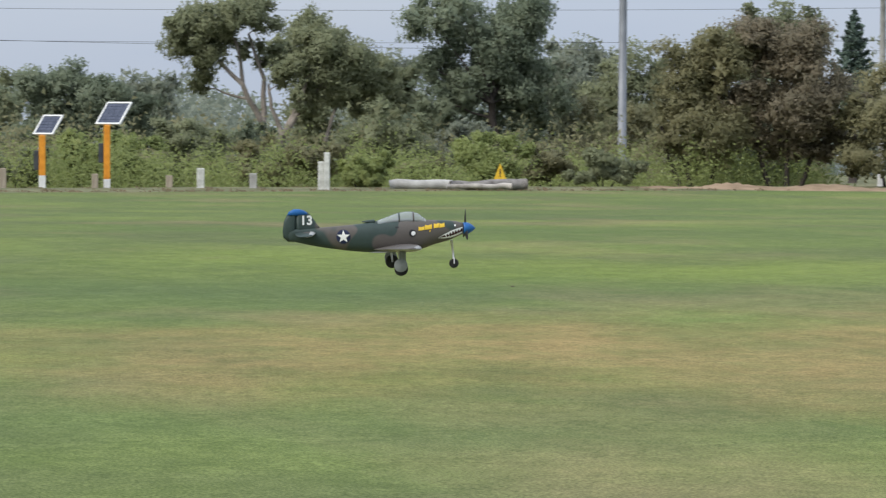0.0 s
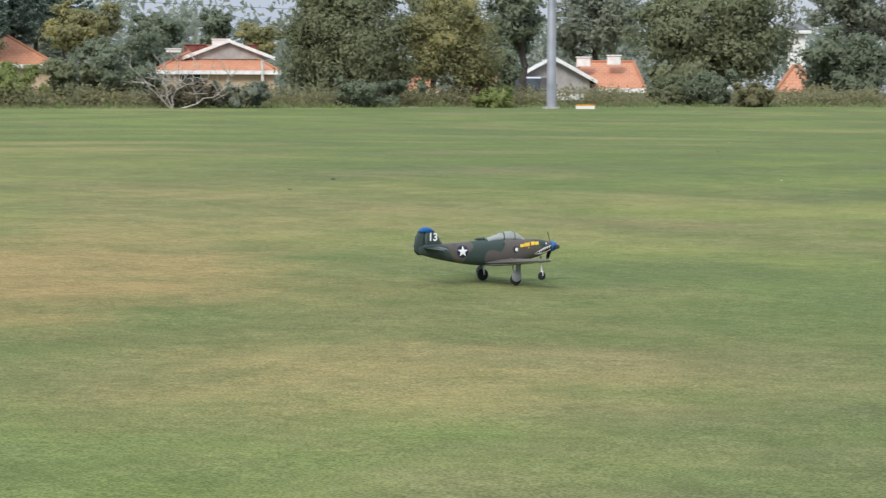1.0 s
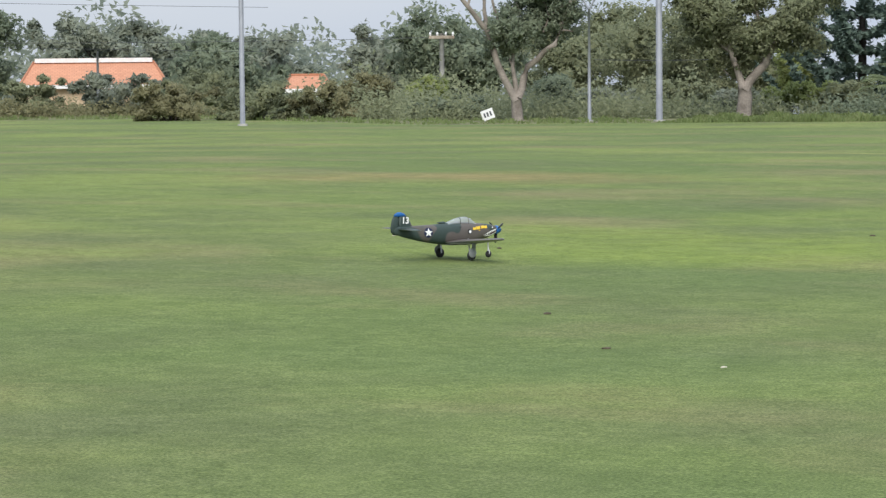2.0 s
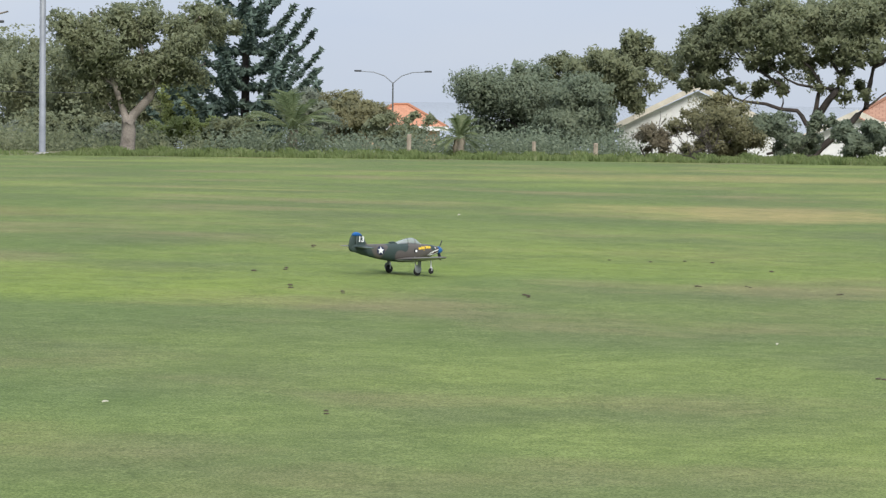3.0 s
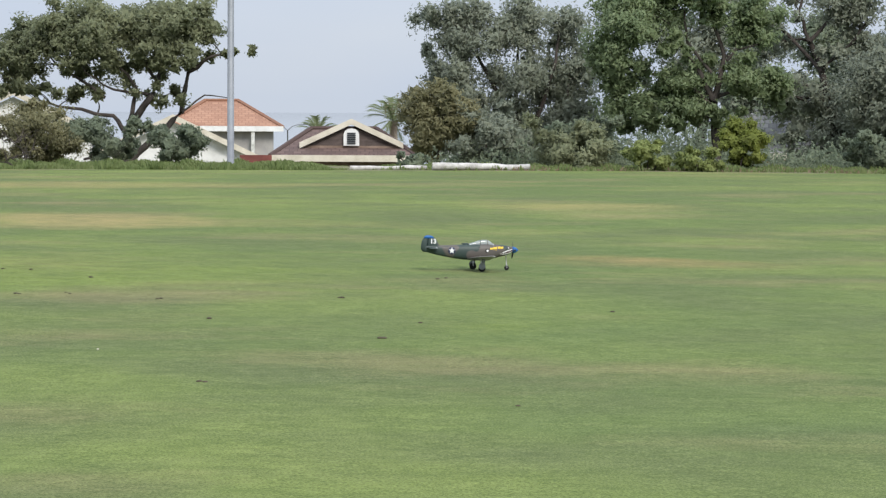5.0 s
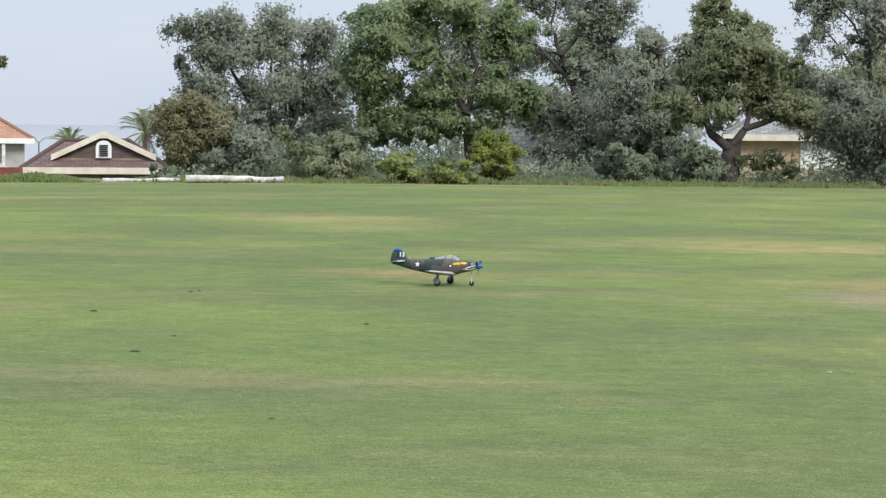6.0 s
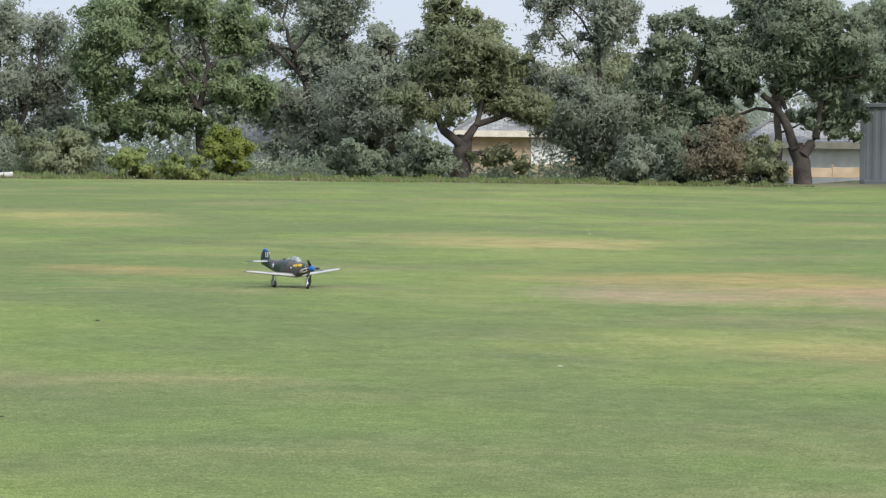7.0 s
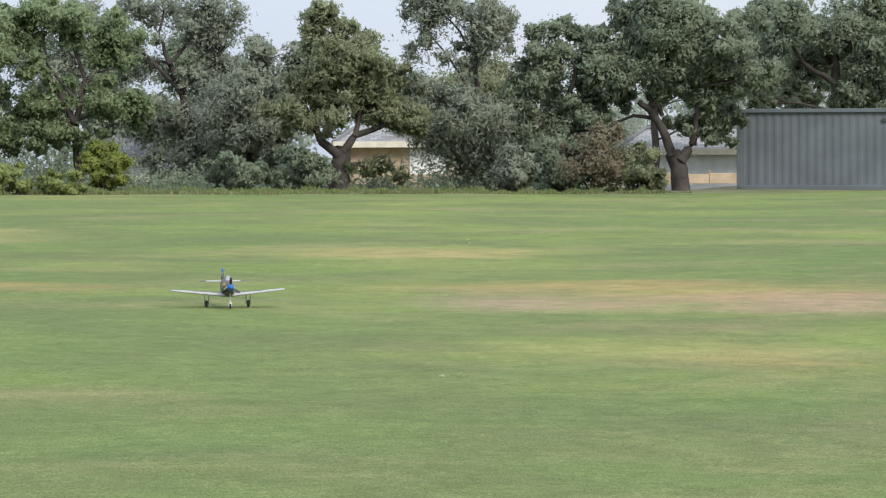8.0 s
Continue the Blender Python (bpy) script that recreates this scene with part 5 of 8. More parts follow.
grow(broad, "tall dark green tree behind the container", (30.55, 100, 7.68, 1.9, 6.46), "dark", 12000, 0.18, seed=193, airy=0.1,
     lobes=[(-1.72, 5.5, 1.4, 0.96, 1), (-0.05, 5.09, 1.16, 0.96, 1), (1.22, 5.28, 1.2, 1.16, 1), (-2.11, 3.73, 1.16, 0.76, 1), (-0.83, 4.01, 1.0, 0.72, 1), (1.03, 3.31, 0.9, 0.8, 1), (-2.4, 2.9, 1.0, 0.44, 1), (-1.12, 2.77, 1.0, 0.44, 1), (0.84, 2.56, 1.2, 0.4, 1), (2.3, 4.29, 1.2, 1.4, 1), (-2.8, 5.71, 0.8, 0.6, 1), (3.08, 2.9, 1.0, 1.0, 1)],
     wood=[([(0.0, -0.24), (-0.0, 2.33), (-0.05, 3.91), (-0.24, 5.1)], 0.26, 0.1), ([(-0.0, 2.72), (0.93, 3.9), (1.32, 5.08)], 0.14, 0.04), ([(-0.04, 3.32), (-1.22, 4.12), (-1.81, 5.11)], 0.12, 0.04)])
grow(broad, "grey-green tree closing the gap behind the she-oak", (15.15, 106, 5.37, 1.64, 6.79), "grey", 5200, 0.17, seed=400, airy=0.05,
     lobes=[(-1.41, 4.17, 1.27, 1.27, 1), (0.05, 4.58, 1.27, 1.06, 1), (1.5, 4.16, 1.17, 1.27, 1), (0.45, 2.7, 1.48, 0.85, 1), (-1.43, 2.49, 1.27, 0.85, 1), (-0.56, 6.05, 1.7, 0.74, 1), (1.31, 5.84, 1.06, 0.74, 1)])
grow(broad, "dark leafy tree behind the crooked gum", (18.44, 104, 6.0, 1.0, 5.15), "dark", 4800, 0.17, seed=405, airy=0.05,
     lobes=[(-1.83, 3.9, 1.04, 1.25, 1), (-0.18, 3.28, 1.25, 1.04, 1), (-0.81, 2.04, 1.46, 1.04, 1), (-2.46, 2.25, 1.25, 0.94, 1), (-3.89, 2.67, 1.04, 0.94, 1)])
grow(broad, "dull green tree behind the weeping one", (22.79, 106, 4.78, 1.16, 4.76), "gum", 4200, 0.17, seed=401, airy=0.1,
     lobes=[(-0.2, 3.07, 1.27, 0.95, 1), (1.07, 3.49, 1.06, 1.27, 1), (-0.84, 2.01, 1.17, 0.74, 1), (1.71, 2.64, 1.06, 1.27, 1), (0.64, 1.9, 1.27, 0.74, 1)])
grow(broad, "dark green tree behind the twisted one", (26.91, 104, 7.04, 1.97, 5.39), "dark", 5200, 0.17, seed=402, airy=0.05,
     lobes=[(-0.82, 4.25, 1.46, 1.14, 1), (0.62, 4.04, 1.25, 1.04, 1), (2.07, 3.82, 1.25, 1.04, 1), (3.51, 2.89, 1.25, 0.73, 1), (1.65, 2.59, 1.25, 0.62, 1)])
grow(broad, "dense dark green tree far behind the container", (30.19, 110, 6.53, 2.16, 6.12), "dark", 5600, 0.17, seed=403, airy=0.05,
     lobes=[(-1.09, 4.8, 1.54, 1.32, 1), (0.64, 4.35, 1.54, 1.32, 1), (2.15, 4.34, 1.54, 1.54, 1), (-1.52, 3.17, 1.32, 0.7, 1), (0.21, 2.83, 1.54, 0.55, 1), (2.36, 2.82, 1.32, 0.66, 1)])
grow(broad, "dull green tree behind the open gum", (-10.44, 102, 6.11, -0.06, 3.37), "gum", 5200, 0.17, seed=404, airy=0.1,
     lobes=[(-1.85, 2.25, 1.22, 1.12, 1), (0.19, 2.07, 1.22, 1.12, 1), (1.62, 1.47, 1.02, 0.92, 1), (-0.82, 0.84, 1.43, 0.82, 1), (0.81, 0.65, 1.22, 0.71, 1), (-2.45, 0.83, 1.02, 0.82, 1)])
grow(broad, "yellowish green low tree behind the palms", (-6.1, 104, 5.51, -0.18, 2.03), "olive", 3600, 0.15, seed=406, airy=0.1,
     lobes=[(-0.02, 1.21, 1.25, 0.52, 1), (-1.26, 1.41, 0.94, 0.62, 1), (1.02, 1.01, 0.94, 0.46, 1), (-0.42, 0.48, 1.66, 0.52, 1), (2.06, 0.19, 1.25, 0.37, 1)])
for i, (bx, lf, n) in enumerate([((12.20, 83, 3.44, -0.26, 1.41), "gum", 2300), ((13.89, 80, 1.55, -0.03, 0.88), "bright", 1500), ((14.90, 80, 1.44, -0.00, 0.67), "bright", 1200), ((15.79, 83, 1.38, -0.02, 1.47), "yellow", 1900),
                                 ((18.45, 84, 2.18, -0.04, 1.12), "dark", 2200), ((19.68, 85, 2.29, -0.01, 1.25), "dark", 2200), ((25.06, 86, 1.89, -0.08, 1.54), "dark", 2000), ((25.64, 86, 2.24, -0.11, 1.96), "brown", 2200),
                                 ((26.55, 86, 1.89, -0.10, 1.37), "gum", 1700), ((12.57, 84, 2.35, -0.04, 1.71), "dark", 2000), ((10.71, 86, 4.05, -0.28, 1.94), "grey", 2600), ((24.04, 85, 1.53, -0.11, 1.28), "grey", 1500),
                                 ((9.13, 80, 1.04, 0.01, 0.49), "dark", 800)]):
    grow(shrub, {"bright": "bright leafy shrub at the trees' feet", "gum": "dull green undergrowth beneath the trees", "yellow": "golden-leaved shrub beside the driveway", "grey": "grey-green undergrowth beneath the trees", "dark": "dark green undergrowth beneath the trees", "brown": "reddish-brown twiggy undergrowth beneath the trees"}[lf], bx, lf, n, seed=200 + i)


# ---- far woods and rough grass ----
def far_woods():
    rng = np.random.default_rng(5)
    cs = []
    for _ in range(460):
        a, d = rng.uniform(-100, 55), rng.uniform(240, 330)
        if -15 < a < 17:
            continue
        h = rng.uniform(5, 10)
        m = 420
        dd = rng.normal(size=(m, 3))
        dd /= np.linalg.norm(dd, axis=1, keepdims=True)
        cs.append(np.array(polar(a, d, h * 0.4 - 2)) + dd * np.array([4.5, 4.5, h * 0.6]) * rng.uniform(0.6, 1, (m, 1)))
    c = np.concatenate(cs)
    # the pale grey leaf colour stands in for haze over the distance
    ob = quads("far_woods", diamonds(c, rng.normal(size=(len(c), 3)) + np.array([0, 0, 0.4]), 0.42, rng, 1.8), LEAF["grey"], None)
    tagged(ob, "hazy grey-green woods along the skyline", "woods", kind="stuff")


def scrub(label, az0, az1, off0, off1, h0, h1, leaf, count, seed, size=0.15):
    """A belt of tangled scrub, too dense to tell its bushes apart."""
    rng = np.random.default_rng(seed)
    cs = []
    m = 200
    for _ in range(count):
        a = rng.uniform(az0, az1)
        d = edge_at(a) + rng.uniform(off0, off1)
        h = rng.uniform(h0, h1)
        w = rng.uniform(0.6, 1.2)
        dd = rng.normal(size=(m, 3))
        dd /= np.linalg.norm(dd, axis=1, keepdims=True)
        dd[:, 2] = np.abs(dd[:, 2])
        lump = 1 + 0.25 * np.sin(dd[:, :1] * 9 + a) * np.sin(dd[:, 1:2] * 8)
        cs.append(np.array(polar(a, d, base_at(a, d))) + dd * lump * np.array([w, w, h]) * rng.uniform(0.55, 1, (m, 1)))
    c = np.concatenate(cs)
    ob = quads("scrub", diamonds(c, rng.normal(size=(len(c), 3)) + np.array([0, 0, 0.4]), size, rng, 2.0), LEAF[leaf], None)
    tagged(ob, label, "scrub", kind="stuff")


def rough_grass(name, label, az0, az1, off0, off1, count, height, leaf, seed):
    """Blades that stand along the field's edge."""
    rng = np.random.default_rng(seed)
    a = rng.uniform(az0, az1, count)
    r = np.array([edge_at(x) for x in a]) + rng.uniform(off0, off1, count)
    fade = np.clip(np.minimum(a - az0, az1 - a) / 1.0, 0.25, 1)
    bump = 0.65 + 0.5 * np.sin(a * 9 + r) * np.sin(a * 3.7)
    h = height * rng.uniform(0.5, 1.2, count) * fade * np.clip(bump, 0.3, 1.3)
    x, y = r * np.sin(np.radians(a)), r * np.cos(np.radians(a))
    g0 = np.array([low(p, q) for p, q in zip(a, r)])
    h = h + g0
    t = rng.uniform(0, math.tau, count)
    w = rng.uniform(0.012, 0.03, count) * 1.6
    v = np.empty((count, 4, 3))
    dx, dy = np.cos(t) * w, np.sin(t) * w
    lx, ly = rng.normal(size=count) * 0.35 * h, rng.normal(size=count) * 0.35 * h
    v[:, 0] = np.stack([x - dx, y - dy, g0 - 0.02], 1)
    v[:, 1] = np.stack([x + dx, y + dy, g0 - 0.02], 1)
    v[:, 2] = np.stack([x + dx * 0.4 + lx, y + dy * 0.4 + ly, h], 1)
    v[:, 3] = np.stack([x - dx * 0.4 + lx, y - dy * 0.4 + ly, h], 1)
    ob = quads(name, v.reshape(-1, 3), LEAF[leaf], None, 4)
    tagged(ob, label, "grass", kind="stuff")


far_woods()
scrub("shaded tall scrub behind the eastern trees", 9.96, 16.10, 12, 22, 2.6, 4.2, "dark", 240, 18, 0.09)
scrub("tangled fresh green scrub behind the western edge", -80, -58.56, 5, 14, 1.0, 1.9, "bright", 420, 11, 0.05)
scrub("tall hazy scrub behind the western shrubs", -80, -58.56, 14, 30, 1.8, 3.2, "olive", 300, 12, 0.09)
scrub("low mixed scrub along the field edge", -49.34, -21.21, 2, 8, 0.4, 0.8, "olive", 420, 13, 0.06)
scrub("tangled scrub behind the verge", -21.21, -8.46, 4, 12, 0.6, 1.35, "gum", 320, 15, 0.065)
scrub("grey scrub behind the verge shrubs", -18.96, -9.83, 12, 26, 1.8, 3.0, "gum", 240, 16, 0.09)
scrub("low green scrub behind the long verge grass", -8.68, -0.17, 3, 10, 0.6, 1.2, "dark", 260, 19, 0.05)
scrub("shaded undergrowth beneath the eastern trees", 9.61, 26.00, 5, 12, 0.6, 1.4, "dark", 260, 17, 0.07)
rough_grass("verge_grass", "long green uncut grass along the field edge", -12.04, 7.79, -0.3, 5, 42000, 0.2, "verge", 1)
rough_grass("verge_grass", "long mixed grass beneath the eastern trees", 7.79, 27.63, 0.2, 4, 14000, 0.16, "verge", 2)
rough_grass("dry_grass", "dry straw-coloured grass beneath the trees", 9.73, 27.18, 0.2, 3, 4000, 0.12, "straw", 3)
rough_grass("dry_grass", "dry straw-coloured grass along the western edge", -78.44, -46.36, -0.2, 4, 9000, 0.06, "straw", 4)
rough_grass("verge_grass", "low green grass along the far edge", -48.65, -11.47, -0.2, 4, 12000, 0.14, "verge", 5)



# ---- houses beyond the field ----
def roof_mesh(name, verts, faces, mat, parent, label=""):
    """A roof with a flat map in metres on each slope, so that its courses run level."""
    ob = raw(name, verts, faces, mat, parent)
    me = ob.data
    uv = me.uv_layers.new(name="slope")
    for p in me.polygons:
        nrm = p.normal
        u = Vector((-nrm.y, nrm.x, 0))
        u = u.normalized() if u.length > 1e-4 else Vector((1, 0, 0))
        w = nrm.cross(u)
        for li in p.loop_indices:
            c = me.vertices[me.loops[li].vertex_index].co
            uv.data[li].uv = (c.dot(u), c.dot(w))
    if label:
        ob["label"] = label
    return ob


def gable_house(label, az, d, w, depth, base, eave, ridge, wall, roof, yaw=0.0, over=0.35, fascia=None, gable=None):
    """A house with its gable to the front; the ridge runs back."""
    root = thing("house", facing(az, d, base) @ pose(0, 0, 0, 0, 0, yaw), label, "house", "houses beyond the field")
    e, r, h = eave - base, ridge - base, w / 2
    bm = bmesh.new()
    box(bm, -h, h, 0, depth, 0, e)
    part("wall", bm, wall, root)
    raw("gable", [(-h, 0.02, e), (h, 0.02, e), (0, 0.02, r - 0.1), (-h, 0.25, e), (h, 0.25, e), (0, 0.25, r - 0.1)],
        [(0, 1, 2), (3, 5, 4), (0, 2, 5, 3), (1, 4, 5, 2), (0, 3, 4, 1)], gable or wall, root)
    t = 0.14
    sl = (r - e) / h
    o = over
    for s in (-1, 1):
        x, z = s * (h + o), e - sl * o
        roof_mesh("roof_slope", [(x, -o, z), (0, -o, r), (0, depth, r), (x, depth, z), (x, -o, z + t), (0, -o, r + t), (0, depth, r + t), (x, depth, z + t)],
                  [(0, 3, 2, 1), (4, 5, 6, 7), (0, 1, 5, 4), (1, 2, 6, 5), (2, 3, 7, 6), (3, 0, 4, 7)], roof, root)
        raw("barge_board", [(x, -o - 0.05, z - 0.04), (0, -o - 0.05, r - 0.04), (0, -o - 0.05, r + t + 0.03), (x, -o - 0.05, z + t + 0.03), (x, -o, z - 0.04), (0, -o, r - 0.04), (0, -o, r + t + 0.03), (x, -o, z + t + 0.03)],
            [(0, 1, 2, 3), (4, 7, 6, 5), (0, 4, 5, 1), (3, 2, 6, 7)], fascia or WHITEPAINT, root)
    return root


def hip_house(label, az, d, w, depth, base, eave, ridge, wall, roof, ridge_w=0.0, yaw=0.0, over=0.4, fascia=None):
    root = thing("house", facing(az, d, base) @ pose(0, 0, 0, 0, 0, yaw), label, "house", "houses beyond the field")
    e, r, h = eave - base, ridge - base, w / 2
    bm = bmesh.new()
    box(bm, -h + over, h - over, over, depth - over, 0, e)
    part("wall", bm, wall, root)
    g = ridge_w / 2
    v = [(-h, 0, e), (h, 0, e), (h, depth, e), (-h, depth, e), (-g, depth / 2, r), (g + 0.01, depth / 2, r)]
    roof_mesh("roof", v, [(0, 1, 5, 4), (1, 2, 5), (2, 3, 4, 5), (3, 0, 4), (0, 3, 2, 1)], roof, root)
    bm = bmesh.new()
    box(bm, -h - 0.03, h + 0.03, -0.06, 0.0, e - 0.2, e + 0.03)
    part("gutter", bm, fascia or WHITEPAINT, root)
    bm = bmesh.new()
    tube(bm, [v[0], (-g, depth / 2, r + 0.03), (g, depth / 2, r + 0.03), v[1]], [0.09] * 4, 6)
    part("ridge_cap", bm, roof, root)
    return root


def window(parent, x0, x1, z0, z1, y=-0.03, mat=None):
    bm = bmesh.new()
    f = 0.07
    box(bm, x0 - f, x1 + f, y - 0.03, y + 0.06, z1, z1 + f)
    box(bm, x0 - f, x1 + f, y - 0.05, y + 0.06, z0 - f, z0)
    box(bm, x0 - f, x0, y - 0.03, y + 0.06, z0, z1)
    box(bm, x1, x1 + f, y - 0.03, y + 0.06, z0, z1)
    wf = part("window", bm, WHITEPAINT, parent, "white framed window")
    bm = bmesh.new()
    box(bm, x0, x1, y + 0.01, y + 0.03, z0, z1)
    part("pane", bm, mat or GLASS_DARK, wf)


def roof_box(parent, x, y, z, w, h, mat, label):
    bm = bmesh.new()
    box(bm, x - w / 2, x + w / 2, y, y + w, z, z + h, 0.04)
    box(bm, x - w / 2 - 0.05, x + w / 2 + 0.05, y - 0.05, y + w + 0.05, z + h, z + h + 0.06)
    part("roof_unit", bm, mat, parent, label)


# long grey-roofed building in the west
az_, d_ = -53.24, 108
hs = hip_house("low building with long grey sheet roof and white walls", az_, d_, 8.64, 9, -1.2, 1.62, 2.61, WHITEPAINT, GREYROOF, 5.18, yaw=-14)
for k in range(3):
    bm = bmesh.new()
    tube(bm, [(1.2 + k * 1.3, -0.5, 0), (1.2 + k * 1.3, -0.5, 1.62 + 1.2)], [0.05, 0.05], 6)
    part("veranda_post", bm, WHITEPOST, hs)
bm = bmesh.new()
box(bm, -1.10, 1.10, 0, 0.2, 0, 1.15)
wl_ = part("yard_wall", bm, WHITEPAINT)
wl_.matrix_basis = facing(-52.27, 100, -0.05)
tagged(wl_, "low white rendered yard wall beside the shrubs", "wall", kind="structure")

# terracotta houses
hip_house("cream brick house with terracotta pyramid roof", -45.00, 170, 6.63, 7, -1.3, 0.99, 2.87, CREAM, TERRACOTTA, 0.2)
h2 = hip_house("cream brick house with terracotta roof and gable", -40.70, 170, 7.65, 9, -1.3, 0.66, 2.14, CREAM, TERRACOTTA, 2.04)
gb = gable_house("front gable with grey weatherboards on a tiled roof", -40.46, 172.0, 5.10, 6, 1.37, 1.44, 2.41, GREYWALL, TERRACOTTA, 0, 0.25, None, GREYWALL)
roof_box(h2, -1.35, 3.4, 2.65, 1.3, 0.85, RUST, "dark red rooftop unit")
roof_box(h2, 1.85, 3.4, 2.65, 1.2, 0.85, RUST, "dark red rooftop unit")
roof_box(h2, 0.25, 3.4, 3.1, 1.1, 0.75, WHITEPAINT, "white rooftop cooler")
roof_box(h2, -2.6, 1.2, 1.75 + 1.3, 0.9, 0.2, WHITEPAINT, "white rooftop cooler")
bm = bmesh.new()
tube(bm, [(2.72, -0.1, 0), (2.72, -0.1, 2.6)], [0.09, 0.09], 6)
part("downpipe", bm, WHITEPOST, h2)
window(h2, -2.2, -1.0, 0.9, 2.0, 0.36)
h3 = gable_house("house with terracotta roof and dark gable", -33.91, 150, 3.90, 8, -1.3, 0.43, 1.51, GREYWALL, TERRACOTTA, 0, 0.4, WHITEPAINT, GREYWALL)
h4 = hip_house("terracotta roofed wing with rooftop coolers", -32.81, 152, 4.10, 8, -1.3, -0.12, 1.30, CREAM, TERRACOTTA, 2.89)
roof_box(h4, -1.3, 1.6, 2.35, 0.75, 0.5, WHITEPAINT, "pale rooftop cooler")
roof_box(h4, 0.35, 1.8, 2.45, 0.75, 0.5, WHITEPAINT, "pale rooftop cooler")
hip_house("terracotta roof glimpsed between trees", -36.57, 150, 1.80, 6, -1.3, -0.29, 0.73, CREAM, TERRACOTTA, 0.3)
hip_house("terracotta roof glimpsed between trees", -35.09, 150, 2.40, 6, -1.3, -0.23, 0.91, CREAM, TERRACOTTA, 0.3)
hip_house("terracotta roof glimpsed beside a dark tree", -29.02, 130, 2.34, 6, -1.3, -0.26, 1.19, CREAM, TERRACOTTA, 0.3)
h5 = hip_house("distant long house with terracotta roof", -23.51, 175, 9.10, 9, -1.3, 0.63, 2.01, CREAM, TERRACOTTA, 7.53)
bm = bmesh.new()
box(bm, -3.67, 3.67, 4.3, 4.7, 2.01 + 1.32, 2.22 + 1.38)
part("ridge_vent", bm, WHITEPAINT, h5, "white ridge vent")
hip_house("distant white building above the trees", -29.02, 200, 2.00, 7, -1.3, 3.45, 3.93, WHITEPAINT, GREYROOF, 0.5)
hip_house("distant terracotta roofed house behind shrubs", -20.99, 160, 4.48, 8, -1.3, 0.32, 1.14, WHITEPAINT, TERRACOTTA, 2.88)
hip_house("distant terracotta roofed house behind shrubs", -19.23, 160, 2.88, 8, -1.3, 0.37, 1.13, WHITEPAINT, TERRACOTTA, 1.92)
hip_house("distant house with pink-orange hipped roof", -4.90, 150, 4.95, 8, -2.6, 0.21, 1.35, CREAM, TERRACOTTA, 0.8)

# houses below the middle of the field
gable_house("white rendered house with wide cream-edged gable", 1.09, 100, 5.50, 9, -2.8, 0.80, 2.18, WHITEPAINT, WHITEROOF, 0, 0.25, CREAMTRIM, WHITEPAINT)
gable_house("white walled house with low cream-edged gable", 4.28, 100.5, 5.60, 9, -2.8, 0.0, 1.33, WHITEPAINT, WHITEROOF, 0, 0.3, CREAMTRIM, WHITEPAINT)
h7 = hip_house("two-storey house with weathered red tiled roof", 5.26, 125, 5.38, 8, -2.8, 0.91, 2.05, GREYWALL, REDTILE, 1.50)
bm = bmesh.new()
box(bm, 1.30, 1.45, -0.02, 0.12, 0, 0.91 + 2.7)
part("downpipe", bm, WHITEPOST, h7)
h8 = hip_house("low brown brick house with dark tiled roof", 7.73, 100, 5.24, 8, -2.8, 0.05, 0.97, BROWNBRICK, BROWNTILE, 2.40, 0, 0.3, CREAMTRIM)
h9 = gable_house("dark tiled front gable with arched vent", 7.88, 101.2, 3.47, 4, 0.15, 0.40, 1.20, BROWNBRICK, BROWNTILE, 0, 0.12, CREAMTRIM, DARKGABLE)
bm = bmesh.new()
arch = [(-0.2, 0), (0.2, 0), (0.2, 0.36)] + [(0.2 * math.cos(a), 0.36 + 0.2 * math.sin(a)) for a in (0.5, 1.0, 1.57, 2.1, 2.6)] + [(-0.2, 0.36)]
fo = [bm.verts.new((x * 1.4, -0.1, z * 1.12 + 0.25)) for x, z in arch]
fi = [bm.verts.new((x * 1.4, 0.1, z * 1.12 + 0.25)) for x, z in arch]
bm.faces.new(fo)
bm.faces.new(fi[::-1])
for k in range(len(arch)):
    bm.faces.new((fo[k], fi[k], fi[(k + 1) % len(arch)], fo[(k + 1) % len(arch)]))
vent = part("vent", bm, WHITEPAINT, h9, "white arched vent surround")
for k in range(6):
    bm = bmesh.new()
    box(bm, -0.15, 0.15, -0.14, -0.1, 0.32 + k * 0.07, 0.32 + k * 0.07 + 0.05)
    part("louvre", bm, DARKSTEEL, vent)
bm = bmesh.new()
box(bm, -0.54, 0.54, 0, 0.15, -0.9, 0.14)
fw = part("yard_fence", bm, RUST)
fw.matrix_basis = facing(5.95, 96, 0)
tagged(fw, "red-brown metal yard fence beside the dark house", "fence", kind="structure")

# houses behind the eastern trees
h10 = hip_house("cream house with grey tiled roof behind the trees", 16.55, 104, 4.6, 7, -1.2, 0.15, 2.0, CREAM, GREYTILE, 3.6, 0, 0.4, CREAMTRIM)
h11 = hip_house("cream house with white blinds behind the trees", 22.11, 104, 6.24, 8, -1.2, 1.36, 2.08, CREAM, GREYTILE, 4.16, 0, 0.4, CREAMTRIM)
for k, (a, b_) in enumerate(((-0.25, 1.1), (1.5, 2.4))):
    window(h11, a, b_, 0.11 + 1.2, 1.02 + 1.2, 0.36, WHITEPAINT)
h12 = hip_house("white walled house behind the twisted tree", 27.82, 106, 6.36, 8, -0.6, 1.03, 1.81, WHITEPAINT, GREYTILE, 4.24, 0, 0.4, CREAMTRIM)
h13 = hip_house("low white walled house behind the gum", 10.87, 104, 4.58, 8, -2.0, 0.14, 0.76, WHITEPAINT, BROWNTILE, 2.50)


